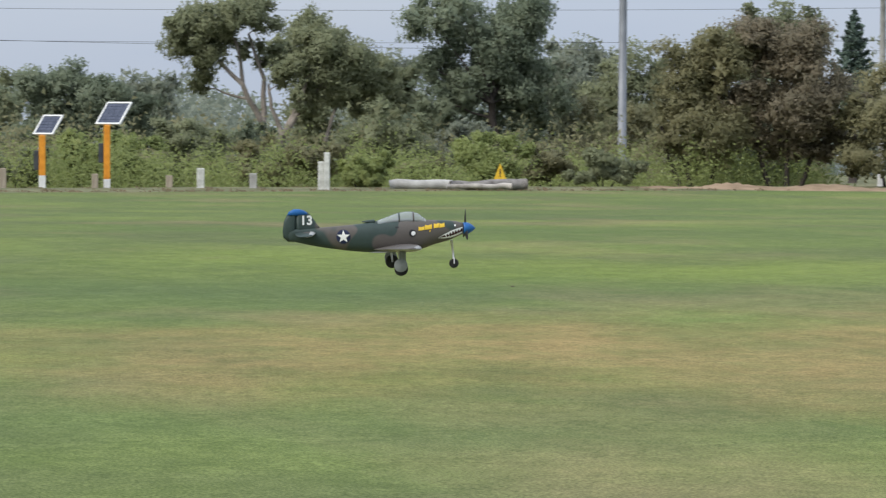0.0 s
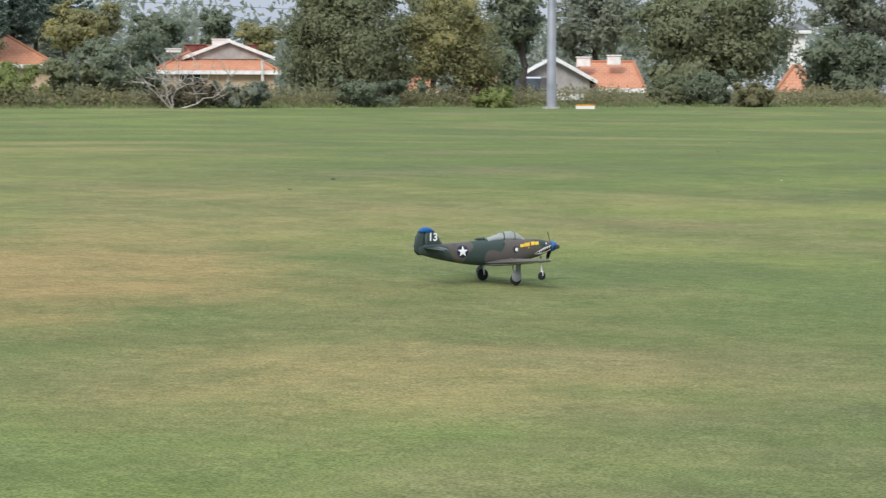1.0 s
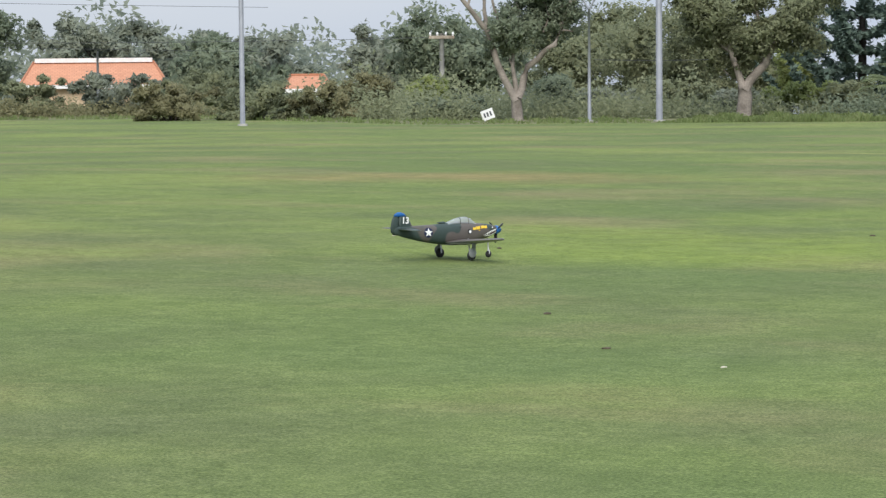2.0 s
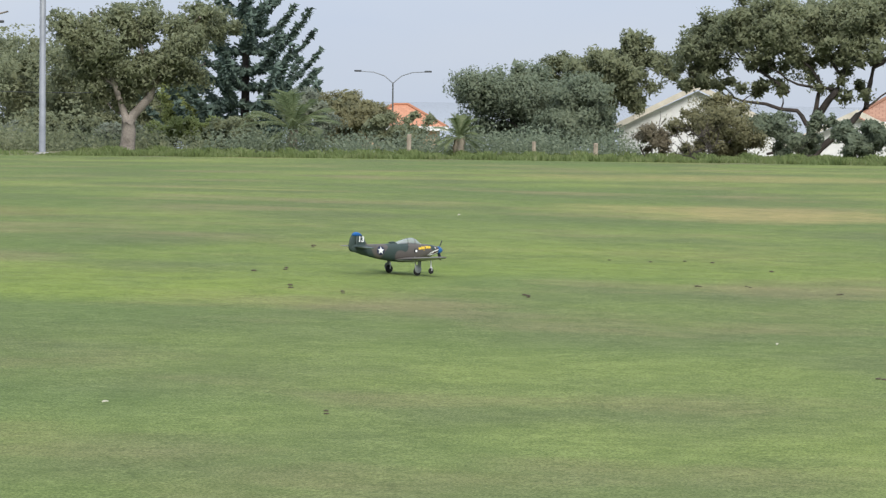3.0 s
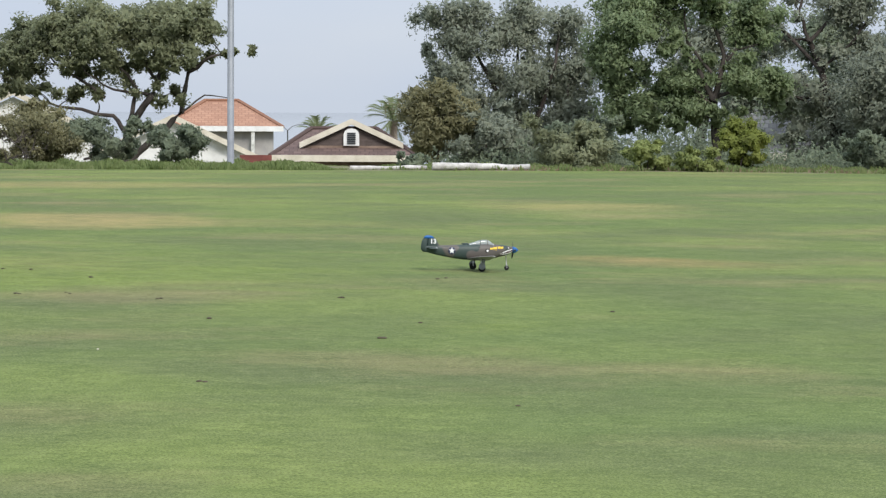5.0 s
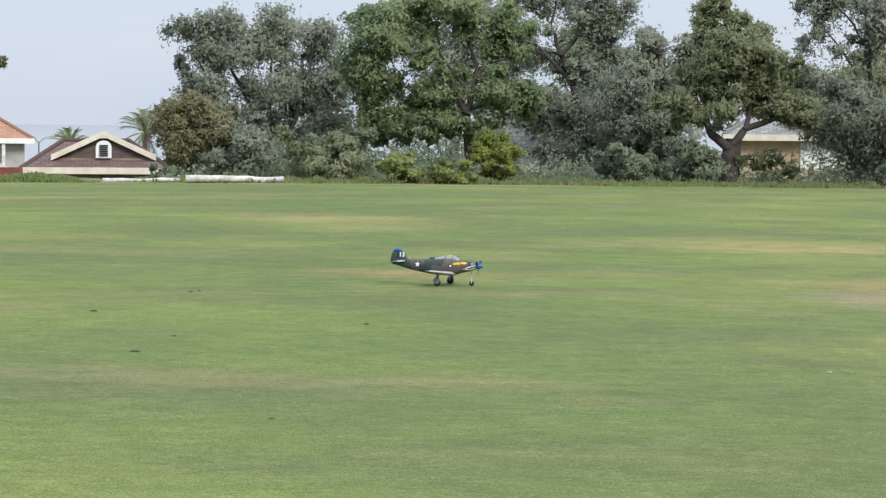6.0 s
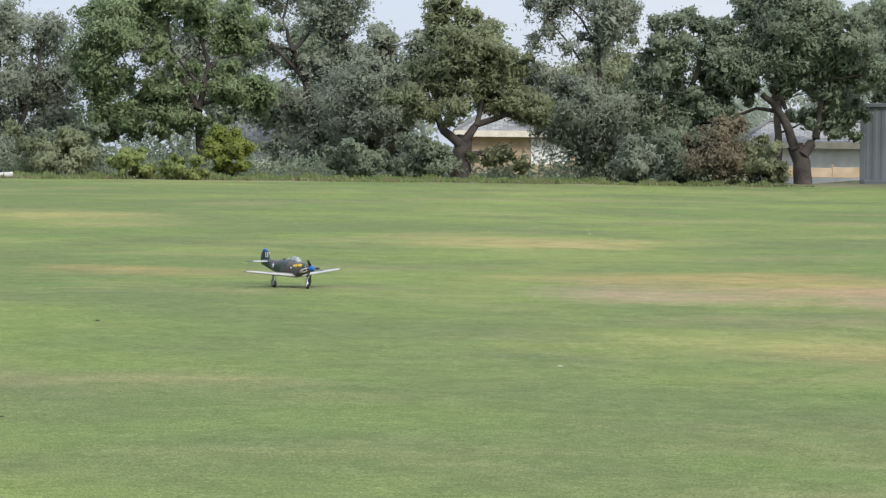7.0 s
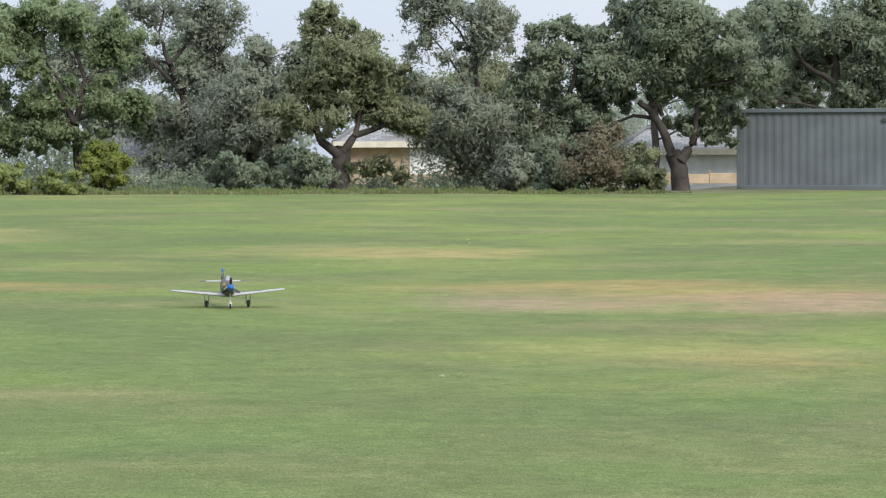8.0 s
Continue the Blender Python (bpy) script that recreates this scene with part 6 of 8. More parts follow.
def paling_fence(az0, az1, d, height, base, mat, label):
    a, b = polar(az0, d), polar(az1, d)
    root = thing("boundary_fence", facing((az0 + az1) / 2, d, base), label, "fence", "", "structure")
    L = (b - a).length
    n = int(L / 0.9)
    for k in range(n):
        bm = bmesh.new()
        x = -L / 2 + k * L / n
        box(bm, x + 0.01, x + L / n - 0.01, 0, 0.06, 0, height + 0.03 * math.sin(k * 2.1), 0.008)
        part("panel", bm, mat, root)
    for k in range(n + 1):
        bm = bmesh.new()
        x = -L / 2 + k * L / n
        box(bm, x - 0.05, x + 0.05, 0.06, 0.16, 0, height + 0.1, 0.008)
        part("post", bm, TIMBER, root)


paling_fence(20.68, 23.53, 96, 0.31 + 0.7, -0.7, CREAM, "cream panel fence behind the trees")
paling_fence(26.11, 28.62, 98, 0.25 + 0.1, -0.1, CREAM, "cream panel fence beside the container")


# ---- shipping container ----
def container():
    w, dp, h = 6.06, 2.44, 2.59
    az = 28.54
    root = thing("shipping_container", facing(az, 89.5, -0.19) @ pose(w / 2, 0, 0), "grey corrugated steel shipping container on the grass", "container")
    bm = bmesh.new()
    n = 22
    pts = []
    st = (w - 0.3) / n
    for k in range(n):
        a = -w / 2 + 0.15 + k * st
        pts += [(a, 0.086), (a + st * 0.3, 0.086), (a + st * 0.5, 0.1), (a + st * 0.8, 0.1)]
    pts.append((w / 2 - 0.15, 0.086))
    lo = [bm.verts.new((x, y, 0.16)) for x, y in pts]
    hi = [bm.verts.new((x, y, h - 0.1)) for x, y in pts]
    for k in range(len(pts) - 1):
        bm.faces.new((lo[k], lo[k + 1], hi[k + 1], hi[k]))
    part("side_panel", bm, CONTAINER, root, "corrugated grey side")
    bm = bmesh.new()
    box(bm, -w / 2 + 0.12, w / 2 - 0.12, 0.12, dp - 0.05, 0.15, h - 0.06)
    part("box_body", bm, CONTAINER, root)
    for nm, bx in (("bottom_rail", (-w / 2, w / 2, 0.0, 0.12, 0.02, 0.18)), ("top_rail", (-w / 2, w / 2, 0.0, 0.1, h - 0.12, h)), ("corner_post", (-w / 2, -w / 2 + 0.16, 0, 0.16, 0, h)), ("corner_post", (w / 2 - 0.16, w / 2, 0, 0.16, 0, h)),
                   ("corner_post", (-w / 2, -w / 2 + 0.16, dp - 0.16, dp, 0, h)), ("corner_post", (w / 2 - 0.16, w / 2, dp - 0.16, dp, 0, h)), ("top_rail", (-w / 2, w / 2, dp - 0.1, dp, h - 0.12, h))):
        bm = bmesh.new()
        box(bm, *bx, 0.012)
        part(nm, bm, CONTAINER, root)
    for sx in (-1, 1):
        for z in (0.0, h - 0.118):
            bm = bmesh.new()
            box(bm, sx * w / 2 - (0.178 if sx > 0 else -0.0) - 0.004 * -sx, sx * w / 2 + (0.178 if sx < 0 else 0.0) + 0.004 * sx, -0.012, 0.162, z, z + 0.118, 0.015)
            part("corner_casting", bm, DARKSTEEL, root)
    bm = bmesh.new()
    box(bm, 1.5, 1.75, 0.03, 0.06, h - 0.42, h - 0.3, 0.01)
    part("vent", bm, DARKSTEEL, root, "small dark vent")


container()


# ---- poles, lamps and wires ----
def mast(label, az, d, height, r0, r1, mat=None, base=0.0, name="floodlight_pole", category="pole"):
    root = thing(name, facing(az, d, base), label, category, "poles round the field")
    bm = bmesh.new()
    tube(bm, [(0, 0, -0.1), (0, 0, height)], [r0, r1], 12)
    part("shaft", bm, mat or STEEL, root, smooth=True)
    bm = bmesh.new()
    tube(bm, [(0, 0, -0.05), (0, 0, 0.06)], [r0 * 1.9, r0 * 1.9], 12)
    part("foot_plate", bm, CONCRETE, root)
    return root


def twin_lamp(label, az, d, zfork, reach, rise, r, base):
    root = mast(label, az, d, zfork - base, r, r * 0.6, STEEL, base, "street_lamp", "street lamp")
    z = zfork - base
    for s in (-1, 1):
        bm = bmesh.new()
        tube(bm, [(0, 0, z - 0.02), (s * reach * 0.25, 0, z + rise * 0.62), (s * reach * 0.55, 0, z + rise * 0.92), (s * reach, 0, z + rise)], [r * 0.55, r * 0.5, r * 0.42, r * 0.38], 6)
        arm = part("arm", bm, STEEL, root, smooth=True)
        bm = bmesh.new()
        box(bm, s * reach - 0.16, s * reach + 0.16, -0.08, 0.08, z + rise - 0.03, z + rise + 0.05, 0.02)
        part("lamp_head", bm, DARKSTEEL, arm, "dark grey lamp head")
    return root


def power_pole(label, az, d, ztop, base, r=0.14, mat=None):
    root = thing("power_pole", facing(az, d, base), label, "power pole", "poles round the field")
    bm = bmesh.new()
    tube(bm, [(0, 0, -0.1), (0.01, 0, (ztop - base) / 2), (0, 0, ztop - base)], [r * 1.1, r, r * 0.8], 10)
    part("shaft", bm, mat or TIMBER, root, smooth=True)
    bm = bmesh.new()
    z = ztop - base - 0.2
    box(bm, -0.45, 0.45, -0.12, -0.02, z, z + 0.11, 0.01)
    arm = part("crossarm", bm, TIMBER, root)
    for x in (-0.4, -0.15, 0.15, 0.4):
        bm = bmesh.new()
        tube(bm, [(x, -0.07, z + 0.1), (x, -0.07, z + 0.17), (x, -0.07, z + 0.24)], [0.02, 0.045, 0.02], 8)
        part("insulator", bm, WHITEPAINT, arm)
    return root


mast("tall grey steel floodlight pole among the shrubs", -62.59, 94, 14, 0.155, 0.1, base=base_at(-62.59, 94))
mast("tall grey steel floodlight pole beside a parked car", -33.94, 89.5, 13, 0.15, 0.1)
mast("tall grey steel floodlight pole at the field edge", -12.11, 81, 14, 0.095, 0.075)
mast("slim grey lamp pole at the field edge", -20.54, 81, 14, 0.075, 0.055)
mast("tall grey steel floodlight pole on the verge", 5.44, 81, 14, 0.1, 0.075)
mast("short thin grey pole at the field edge", -23.43, 98, 2.28, 0.05, 0.04)
twin_lamp("slim twin-armed street lamp at the field edge", -13.52, 81, 3.24, 0.75, 0.49, 0.055, 0.0)
twin_lamp("distant twin-armed street lamp above the shrubs", -5.07, 125, 2.39, 1.55, 0.50, 0.05, -2.6)
twin_lamp("distant street lamp between the houses", 6.59, 170, 0.43, 1.09, 0.37, 0.06, -2.8)
power_pole("pale timber power pole with crossarm", -16.50, 100, 2.80, base_at(-16.50, 100), 0.1, CONCRETE)
power_pole("tall grey timber power pole", -26.70, 104, 4.06, base_at(-26.70, 104), 0.11)
power_pole("tall pale grey power pole above the bushes", -57.40, 116, 8.11, base_at(-57.40, 116), 0.13, CONCRETE)
for xx, yb, yt, nm in ((-55.57, 0.35, 2.01, 0), (-53.32, 0.53, 1.98, 1), (-53.52, 0.53, 1.14, 2)):
    mast("thin white steel post among the shrubs", xx, 84 if nm == 0 else 88, yt, 0.035, 0.03, WHITEPOST, 0.0, "steel_post", "post")


def wire(az0, z0, az1, z1, d, sag):
    root = thing("power_line", pose(0, 0, 0), "thin grey overhead power cable across the sky", "cable", "overhead cables")
    a, b = polar(az0, d, z0), polar(az1, d, z1)
    bm = bmesh.new()
    tube(bm, [a.lerp(b, k / 12) - Vector((0, 0, sag * 4 * (k / 12) * (1 - k / 12))) for k in range(13)], [0.008] * 13, 5)
    part("strand", bm, DARKSTEEL, root)


wire(-80, 5.07, -57.40, 5.29, 116, 0.15)
wire(-80, 5.25, -57.40, 4.88, 116, 0.2)
wire(-80, 6.35, -57.40, 6.61, 116, 0.15)
wire(-57.40, 5.29, -20, 2.28, 116, 0.4)
wire(-57.40, 6.61, -20, 4.09, 116, 0.4)
wire(-16.50, 2.66, -16.50 - 12, 2.66, 100, 0.1)
wire(-13.41, 1.79, -11.12, 1.76, 82, 0.02)


# ---- bank of bare earth below the sprawling bushes ----
def earth_bank(az0, az1, d, height, depth, seed):
    rng = random.Random(seed)
    cols, rows = 60, 7
    verts, faces = [], []
    for i in range(cols + 1):
        a = az0 + (az1 - az0) * i / cols
        top = height * min(1, 5 * i / cols, 5 * (1 - i / cols)) * (0.7 + 0.3 * math.sin(i * 0.37) + rng.uniform(-0.12, 0.12))
        for k in range(rows + 1):
            p = polar(a, d + depth * (k / rows - 0.5))
            verts.append((p.x, p.y, lie(p.x, p.y) - 0.02 + top * math.sin(math.pi * k / rows) * rng.uniform(0.85, 1.1)))
    for i in range(cols):
        for k in range(rows):
            q = i * (rows + 1) + k
            faces.append((q, q + rows + 1, q + rows + 2, q + 1))
    ob = raw("earth_bank", verts, faces, DIRT, smooth=True)
    tagged(ob, "low bank of bare brown earth below the bushes", "ground", kind="structure")


earth_bank(-62.6, -56.2, 79.3, 0.2, 2.6, 4)


# ---- posts, barrier and signs along the western edge ----
def bollard(label, az, d, height, w, mat):
    root = thing("bollard", facing(az, d, 0.0), label, "bollard", "posts along the field edge")
    bm = bmesh.new()
    box(bm, -w / 2, w / 2, -w / 2, w / 2, -0.03, height, 0.02)
    part("post", bm, mat, root)


bollard("weathered timber bollard at the field edge", -75.06, 75, 0.54, 0.18, TIMBER)
bollard("short weathered timber bollard at the field edge", -73.23, 75, 0.40, 0.17, TIMBER)
bollard("short weathered timber bollard at the field edge", -71.74, 75, 0.36, 0.18, TIMBER)
bollard("white painted timber bollard at the field edge", -71.11, 75, 0.56, 0.20, WHITEPOST)
bollard("pale grey concrete bollard at the field edge", -70.05, 75, 0.43, 0.20, CONCRETE)
bollard("white timber gate post at the field edge", -68.68, 74.5, 0.76, 0.16, WHITEPOST)
bollard("tall white timber gate post at the field edge", -68.56, 74.4, 1.00, 0.15, WHITEPOST)
bollard("grey timber bollard on the verge", -4.73, 82, 0.67, 0.13, TIMBER)
bollard("grey timber bollard on the verge", -2.20, 82, 0.50, 0.11, TIMBER)
bollard("grey timber bollard on the verge", -0.95, 82, 0.48, 0.13, TIMBER)


def log(name, label, az0, d0, az1, d1, r0, r1, mat, seed, lift=0.0):
    pr = random.Random(seed)
    a, b = polar(az0, d0, r0 + lift), polar(az1, d1, r1 + lift)
    root = thing(name, Matrix.Translation((a + b) / 2), label, "log", "logs along the field edge")
    bm = bmesh.new()
    h = (b - a) / 2
    pts = [(-h).lerp(h, k / 8) + Vector((0, 0, pr.uniform(-0.02, 0.02))) for k in range(9)]
    tube(bm, pts, [(r0 + (r1 - r0) * k / 8) * pr.uniform(0.93, 1.05) for k in range(9)], 11)
    part("trunk_length", bm, mat, root, smooth=True)
    return root


log("log", "pale round log barrier at the field edge", -67.29, 75.6, -66.03, 75.6, 0.14, 0.14, CONCRETE, 1)
log("log", "split grey weathered log at the field edge", -66.07, 75.4, -64.51, 75.9, 0.11, 0.15, DARKLOG, 2, 0.02)
log("log", "thin grey weathered log on the barrier", -66.14, 75.2, -64.82, 75.3, 0.06, 0.08, DEADWOOD, 3, 0.05)
log("log", "whitened fallen log at the field edge", 7.85, 79.4, 9.41, 79.6, 0.07, 0.06, LOGWHITE, 4)
log("log", "whitened fallen log at the field edge", 9.52, 79.3, 11.50, 79.6, 0.11, 0.09, LOGWHITE, 5)


def warning_sign():
    root = thing("warning_sign", facing(-65.05, 76.6, 0.0), "yellow triangular warning sign behind the log barrier", "sign")
    w, zb, zt = 0.17, 0.28, 0.72
    bm = bmesh.new()
    tube(bm, [(0, 0.03, -0.05), (0, 0.03, zb + 0.1)], [0.025, 0.025], 6)
    part("stake", bm, TIMBER, root)
    raw("board", [(-w, 0, zb), (w, 0, zb), (0, 0, zt), (-w, 0.025, zb), (w, 0.025, zb), (0, 0.025, zt)], [(0, 1, 2), (3, 5, 4), (0, 3, 4, 1), (1, 4, 5, 2), (2, 5, 3, 0)], YELLOWSIGN, root)
    bm = bmesh.new()
    h = zt - zb
    box(bm, -0.02, 0.02, -0.006, -0.002, zb + h * 0.3, zb + h * 0.62)
    box(bm, -0.018, 0.018, -0.006, -0.002, zb + h * 0.16, zb + h * 0.24)
    part("symbol", bm, BLACKPAINT, root, "black warning mark")


def solar_post(az, d, ztop, zmid, wpanel, hpanel, white, label):
    root = thing("solar_light_post", facing(az, d, 0.0), label, "solar post", "solar posts at the field edge")
    r = 0.085
    bm = bmesh.new()
    box(bm, -r, r, -r, r, white, ztop, 0.015)
    part("post", bm, ORANGE, root, "orange painted post")
    bm = bmesh.new()
    box(bm, -r - 0.005, r + 0.005, -r - 0.005, r + 0.005, -0.03, white, 0.01)
    part("post_foot", bm, WHITEPAINT, root, "white painted foot")
    bm = bmesh.new()
    box(bm, -r - 0.14, -r, -0.07, 0.07, zmid - 0.25, zmid + 0.27, 0.02)
    part("control_box", bm, DARKSTEEL, root, "dark grey control box")
    tilt = Matrix.Translation((0.02, -0.02, ztop + 0.02)) @ Matrix.Rotation(radians(-38), 4, "Z") @ Matrix.Rotation(radians(48), 4, "X")
    bm = bmesh.new()
    f = 0.045
    for bx in ((-wpanel / 2, wpanel / 2, 0, f), (-wpanel / 2, wpanel / 2, hpanel - f, hpanel), (-wpanel / 2, -wpanel / 2 + f, f, hpanel - f), (wpanel / 2 - f, wpanel / 2, f, hpanel - f)):
        box(bm, bx[0], bx[1], bx[2], bx[3], -0.02, 0.025)
    bmesh.ops.transform(bm, matrix=tilt, verts=bm.verts[:])
    pf = part("panel_frame", bm, WHITEPAINT, root, "white panel frame")
    bm = bmesh.new()
    for i in range(4):
        for k in range(6):
            cw, ch = (wpanel - 2 * f) / 4, (hpanel - 2 * f) / 6
            x, y = -wpanel / 2 + f + i * cw, f + k * ch
            box(bm, x + 0.004, x + cw - 0.004, y + 0.004, y + ch - 0.004, -0.01, 0.012)
    bmesh.ops.transform(bm, matrix=tilt, verts=bm.verts[:])
    part("solar_panel", bm, SOLAR, pf, "dark blue-grey solar cells")


warning_sign()
solar_post(-74.28, 75.5, 1.40, 0.73, 0.66, 0.69, 0.34, "orange post with tilted solar panel")
solar_post(-72.99, 75.5, 1.68, 0.93, 0.82, 0.79, 0.25, "tall orange post with tilted solar panel")


def tilted_board():
    root = thing("notice_board", facing(-15.58, 81.6, 0.0), "small white board leaning on the shrubs", "sign")
    bm = bmesh.new()
    box(bm, -0.18, 0.18, -0.01, 0.01, -0.15, 0.15, 0.004)
    m = Matrix.Translation((0, 0, 0.24)) @ Matrix.Rotation(radians(-20), 4, "Y")
    bmesh.ops.transform(bm, matrix=m, verts=bm.verts[:])
    part("board", bm, WHITEPAINT, root)
    for x in (-0.09, 0.0, 0.09):
        bm = bmesh.new()
        box(bm, x - 0.025, x + 0.025, -0.016, -0.011, -0.06, 0.07)
        bmesh.ops.transform(bm, matrix=m, verts=bm.verts[:])
        part("bar", bm, DARKSTEEL, root, "dark marking bar")
    bm = bmesh.new()
    tube(bm, [(0, 0.03, -0.05), (0, 0.03, 0.24)], [0.02, 0.02], 6)
    part("stake", bm, TIMBER, root)


tilted_board()


def car(label, az, d, base, yaw, w, h, L):
    """A parked car: body, cabin, glass, wheels, lamps."""
    root = thing("car", facing(az, d, base) @ pose(0, 0, 0, 0, 0, yaw), label, "car")
    def hull(name, prof, half, inset, mat, lab=""):
        bm = bmesh.new()
        loft(bm, [[(x, s * (half - i), z) for x, z in prof] for s, i in ((-1, inset), (-0.9, 0), (0.9, 0), (1, inset))])
        return part(name, bm, mat, root, lab, False)
    def loft(bm, rings):
        rows = [[bm.verts.new(p) for p in r] for r in rings]
        k = len(rows[0])
        for i in range(len(rows) - 1):
            for j in range(k):
                bm.faces.new((rows[i][j], rows[i][(j + 1) % k], rows[i + 1][(j + 1) % k], rows[i + 1][j]))
        bm.faces.new(rows[0][::-1])
        bm.faces.new(rows[-1])
        bmesh.ops.recalc_face_normals(bm, faces=bm.faces[:])
    hull("body", [(-L / 2, 0.35), (-L / 2, h * 0.52), (-L * 0.3, h * 0.58), (L * 0.42, h * 0.58), (L / 2, h * 0.5), (L / 2, 0.35)], w / 2, 0.06, CAR_PAINT, "silver car body")
    hull("cabin", [(-L * 0.3, h * 0.57), (-L * 0.17, h), (L * 0.3, h), (L * 0.42, h * 0.57)], w / 2 - 0.1, 0.1, GLASS_DARK, "dark glazed cabin")
    hull("roof", [(-L * 0.18, h - 0.03), (-L * 0.16, h + 0.04), (L * 0.29, h + 0.04), (L * 0.31, h - 0.03)], w / 2 - 0.12, 0.08, CAR_PAINT)
    for x in (-L * 0.31, L * 0.3):
        for s in (-1, 1):
            bm = bmesh.new()
            tube(bm, [(x, s * (w / 2 - 0.2), 0.33), (x, s * (w / 2 - 0.01), 0.33)], [0.33, 0.33], 16)
            wh = part("wheel", bm, RUBBER_BLACK, root)
            bm = bmesh.new()
            tube(bm, [(x, s * (w / 2 - 0.02), 0.33), (x, s * (w / 2 + 0.005), 0.33)], [0.2, 0.18], 12)
            part("rim", bm, STEEL, wh)
    for s in (-1, 1):
        bm = bmesh.new()
        box(bm, -L / 2 - 0.02, -L / 2 + 0.05, s * w * 0.36 - 0.16, s * w * 0.36 + 0.16, h * 0.4, h * 0.5, 0.02)
        part("headlight", bm, WHITEPAINT, root, "clear headlight")
    return root


RUBBER_BLACK = worn("car_tyre_rubber", (0.015, 0.015, 0.015), (0.03, 0.03, 0.03), 8, 0.85)
car("silver four-wheel drive parked by the light pole", -34.36, 148, base_at(-34.36, 148), 78, 1.8, 1.75, 4.4)
car("white car parked behind the shrubs", -62.65, 140, base_at(-62.65, 140), 70, 1.75, 1.45, 4.2)
bm = bmesh.new()
box(bm, -0.46, 0.46, 0, 0.06, 0.18, 0.40, 0.01)
sg = thing("street_sign", facing(-33.56, 95, 0.0), "long white street sign board beside the pole", "sign")
part("board", bm, WHITEPAINT, sg)
for x in (-0.3, 0.3):
    bm = bmesh.new()
    tube(bm, [(x, 0.05, -0.05), (x, 0.05, 0.36)], [0.025, 0.025], 6)
    part("leg", bm, STEEL, sg)
kb = thing("kerb_block", facing(-33.25, 89.2, 0.0), "low orange-topped white block at the field edge", "barrier")
bm = bmesh.new()
box(bm, -0.30, 0.30, 0, 0.3, -0.02, 0.09, 0.01)
part("block", bm, WHITEPAINT, kb)
bm = bmesh.new()
box(bm, -0.30, 0.30, 0.01, 0.29, 0.09, 0.13, 0.01)
part("cap", bm, ORANGE, kb, "orange cap")


# ---- the model aeroplane ----
# in its own space x runs forward, y to its left, z up; the origin lies over the main wheels on the thrust line
TOP_LINE = [(-0.61, 0.006), (-0.55, 0.012), (-0.42, 0.018), (-0.33, 0.024), (-0.22, 0.033), (-0.145, 0.044), (-0.12, 0.042), (-0.05, 0.05), (0.05, 0.056), (0.155, 0.051), (0.26, 0.047), (0.32, 0.042), (0.365, 0.031)]
LOW_LINE = [(-0.61, -0.05), (-0.58, -0.058), (-0.49, -0.08), (-0.385, -0.099), (-0.28, -0.114), (-0.19, -0.123), (-0.06, -0.13), (0.045, -0.126), (0.13, -0.113), (0.205, -0.086), (0.28, -0.067), (0.32, -0.05), (0.365, -0.03)]
WIDE_LINE = [(-0.61, 0.008), (-0.55, 0.016), (-0.42, 0.03), (-0.28, 0.047), (-0.15, 0.06), (0.0, 0.066), (0.13, 0.062), (0.24, 0.052), (0.32, 0.042), (0.365, 0.03)]


def on(line, x):
    return float(np.interp(x, [p[0] for p in line], [p[1] for p in line]))


def half_width(x, z):
    """Half the fuselage's breadth at x and height z."""
    t, b, w = on(TOP_LINE, x), on(LOW_LINE, x), on(WIDE_LINE, x)
    c, h = (t + b) / 2, (t - b) / 2
    k = min(abs((z - c) / h), 0.999)
    return w * (1 - k ** 2.3) ** (1 / 2.3)


def camouflage():
    m, n, l, b = material("camouflage_paint", 0.5, 0, 0.35)
    co = n.new("ShaderNodeTexCoord")
    nz = n.new("ShaderNodeTexNoise")
    nz.inputs["Scale"].default_value, nz.inputs["Detail"].default_value, nz.inputs["Distortion"].default_value = 4.2, 1.0, 0.3
    mp = n.new("ShaderNodeMapping")
    mp.inputs["Location"].default_value = (0.37, 0.11, 0.2)
    l.new(co.outputs["Object"], mp.inputs["Vector"])
    l.new(mp.outputs[0], nz.inputs["Vector"])
    r = n.new("ShaderNodeValToRGB")
    r.color_ramp.elements[0].position, r.color_ramp.elements[0].color = 0.47, (0.036, 0.056, 0.05, 1)
    r.color_ramp.elements[1].position, r.color_ramp.elements[1].color = 0.5, (0.10, 0.088, 0.078, 1)
    l.new(nz.outputs["Fac"], r.inputs[0])
    d = n.new("ShaderNodeTexNoise")
    d.inputs["Scale"].default_value, d.inputs["Detail"].default_value = 40, 4
    l.new(co.outputs["Object"], d.inputs["Vector"])
    rp = n.new("ShaderNodeValToRGB")
    rp.color_ramp.elements[0].color, rp.color_ramp.elements[1].color = (0.75, 0.75, 0.75, 1), (1.25, 1.25, 1.25, 1)
    l.new(d.outputs["Fac"], rp.inputs[0])
    mx = n.new("ShaderNodeMix")
    mx.data_type, mx.blend_type = "RGBA", "MULTIPLY"
    mx.inputs[0].default_value = 0.6
    l.new(r.outputs[0], mx.inputs[6])
    l.new(rp.outputs[0], mx.inputs[7])
    l.new(mx.outputs[2], b.inputs["Base Color"])
    return m


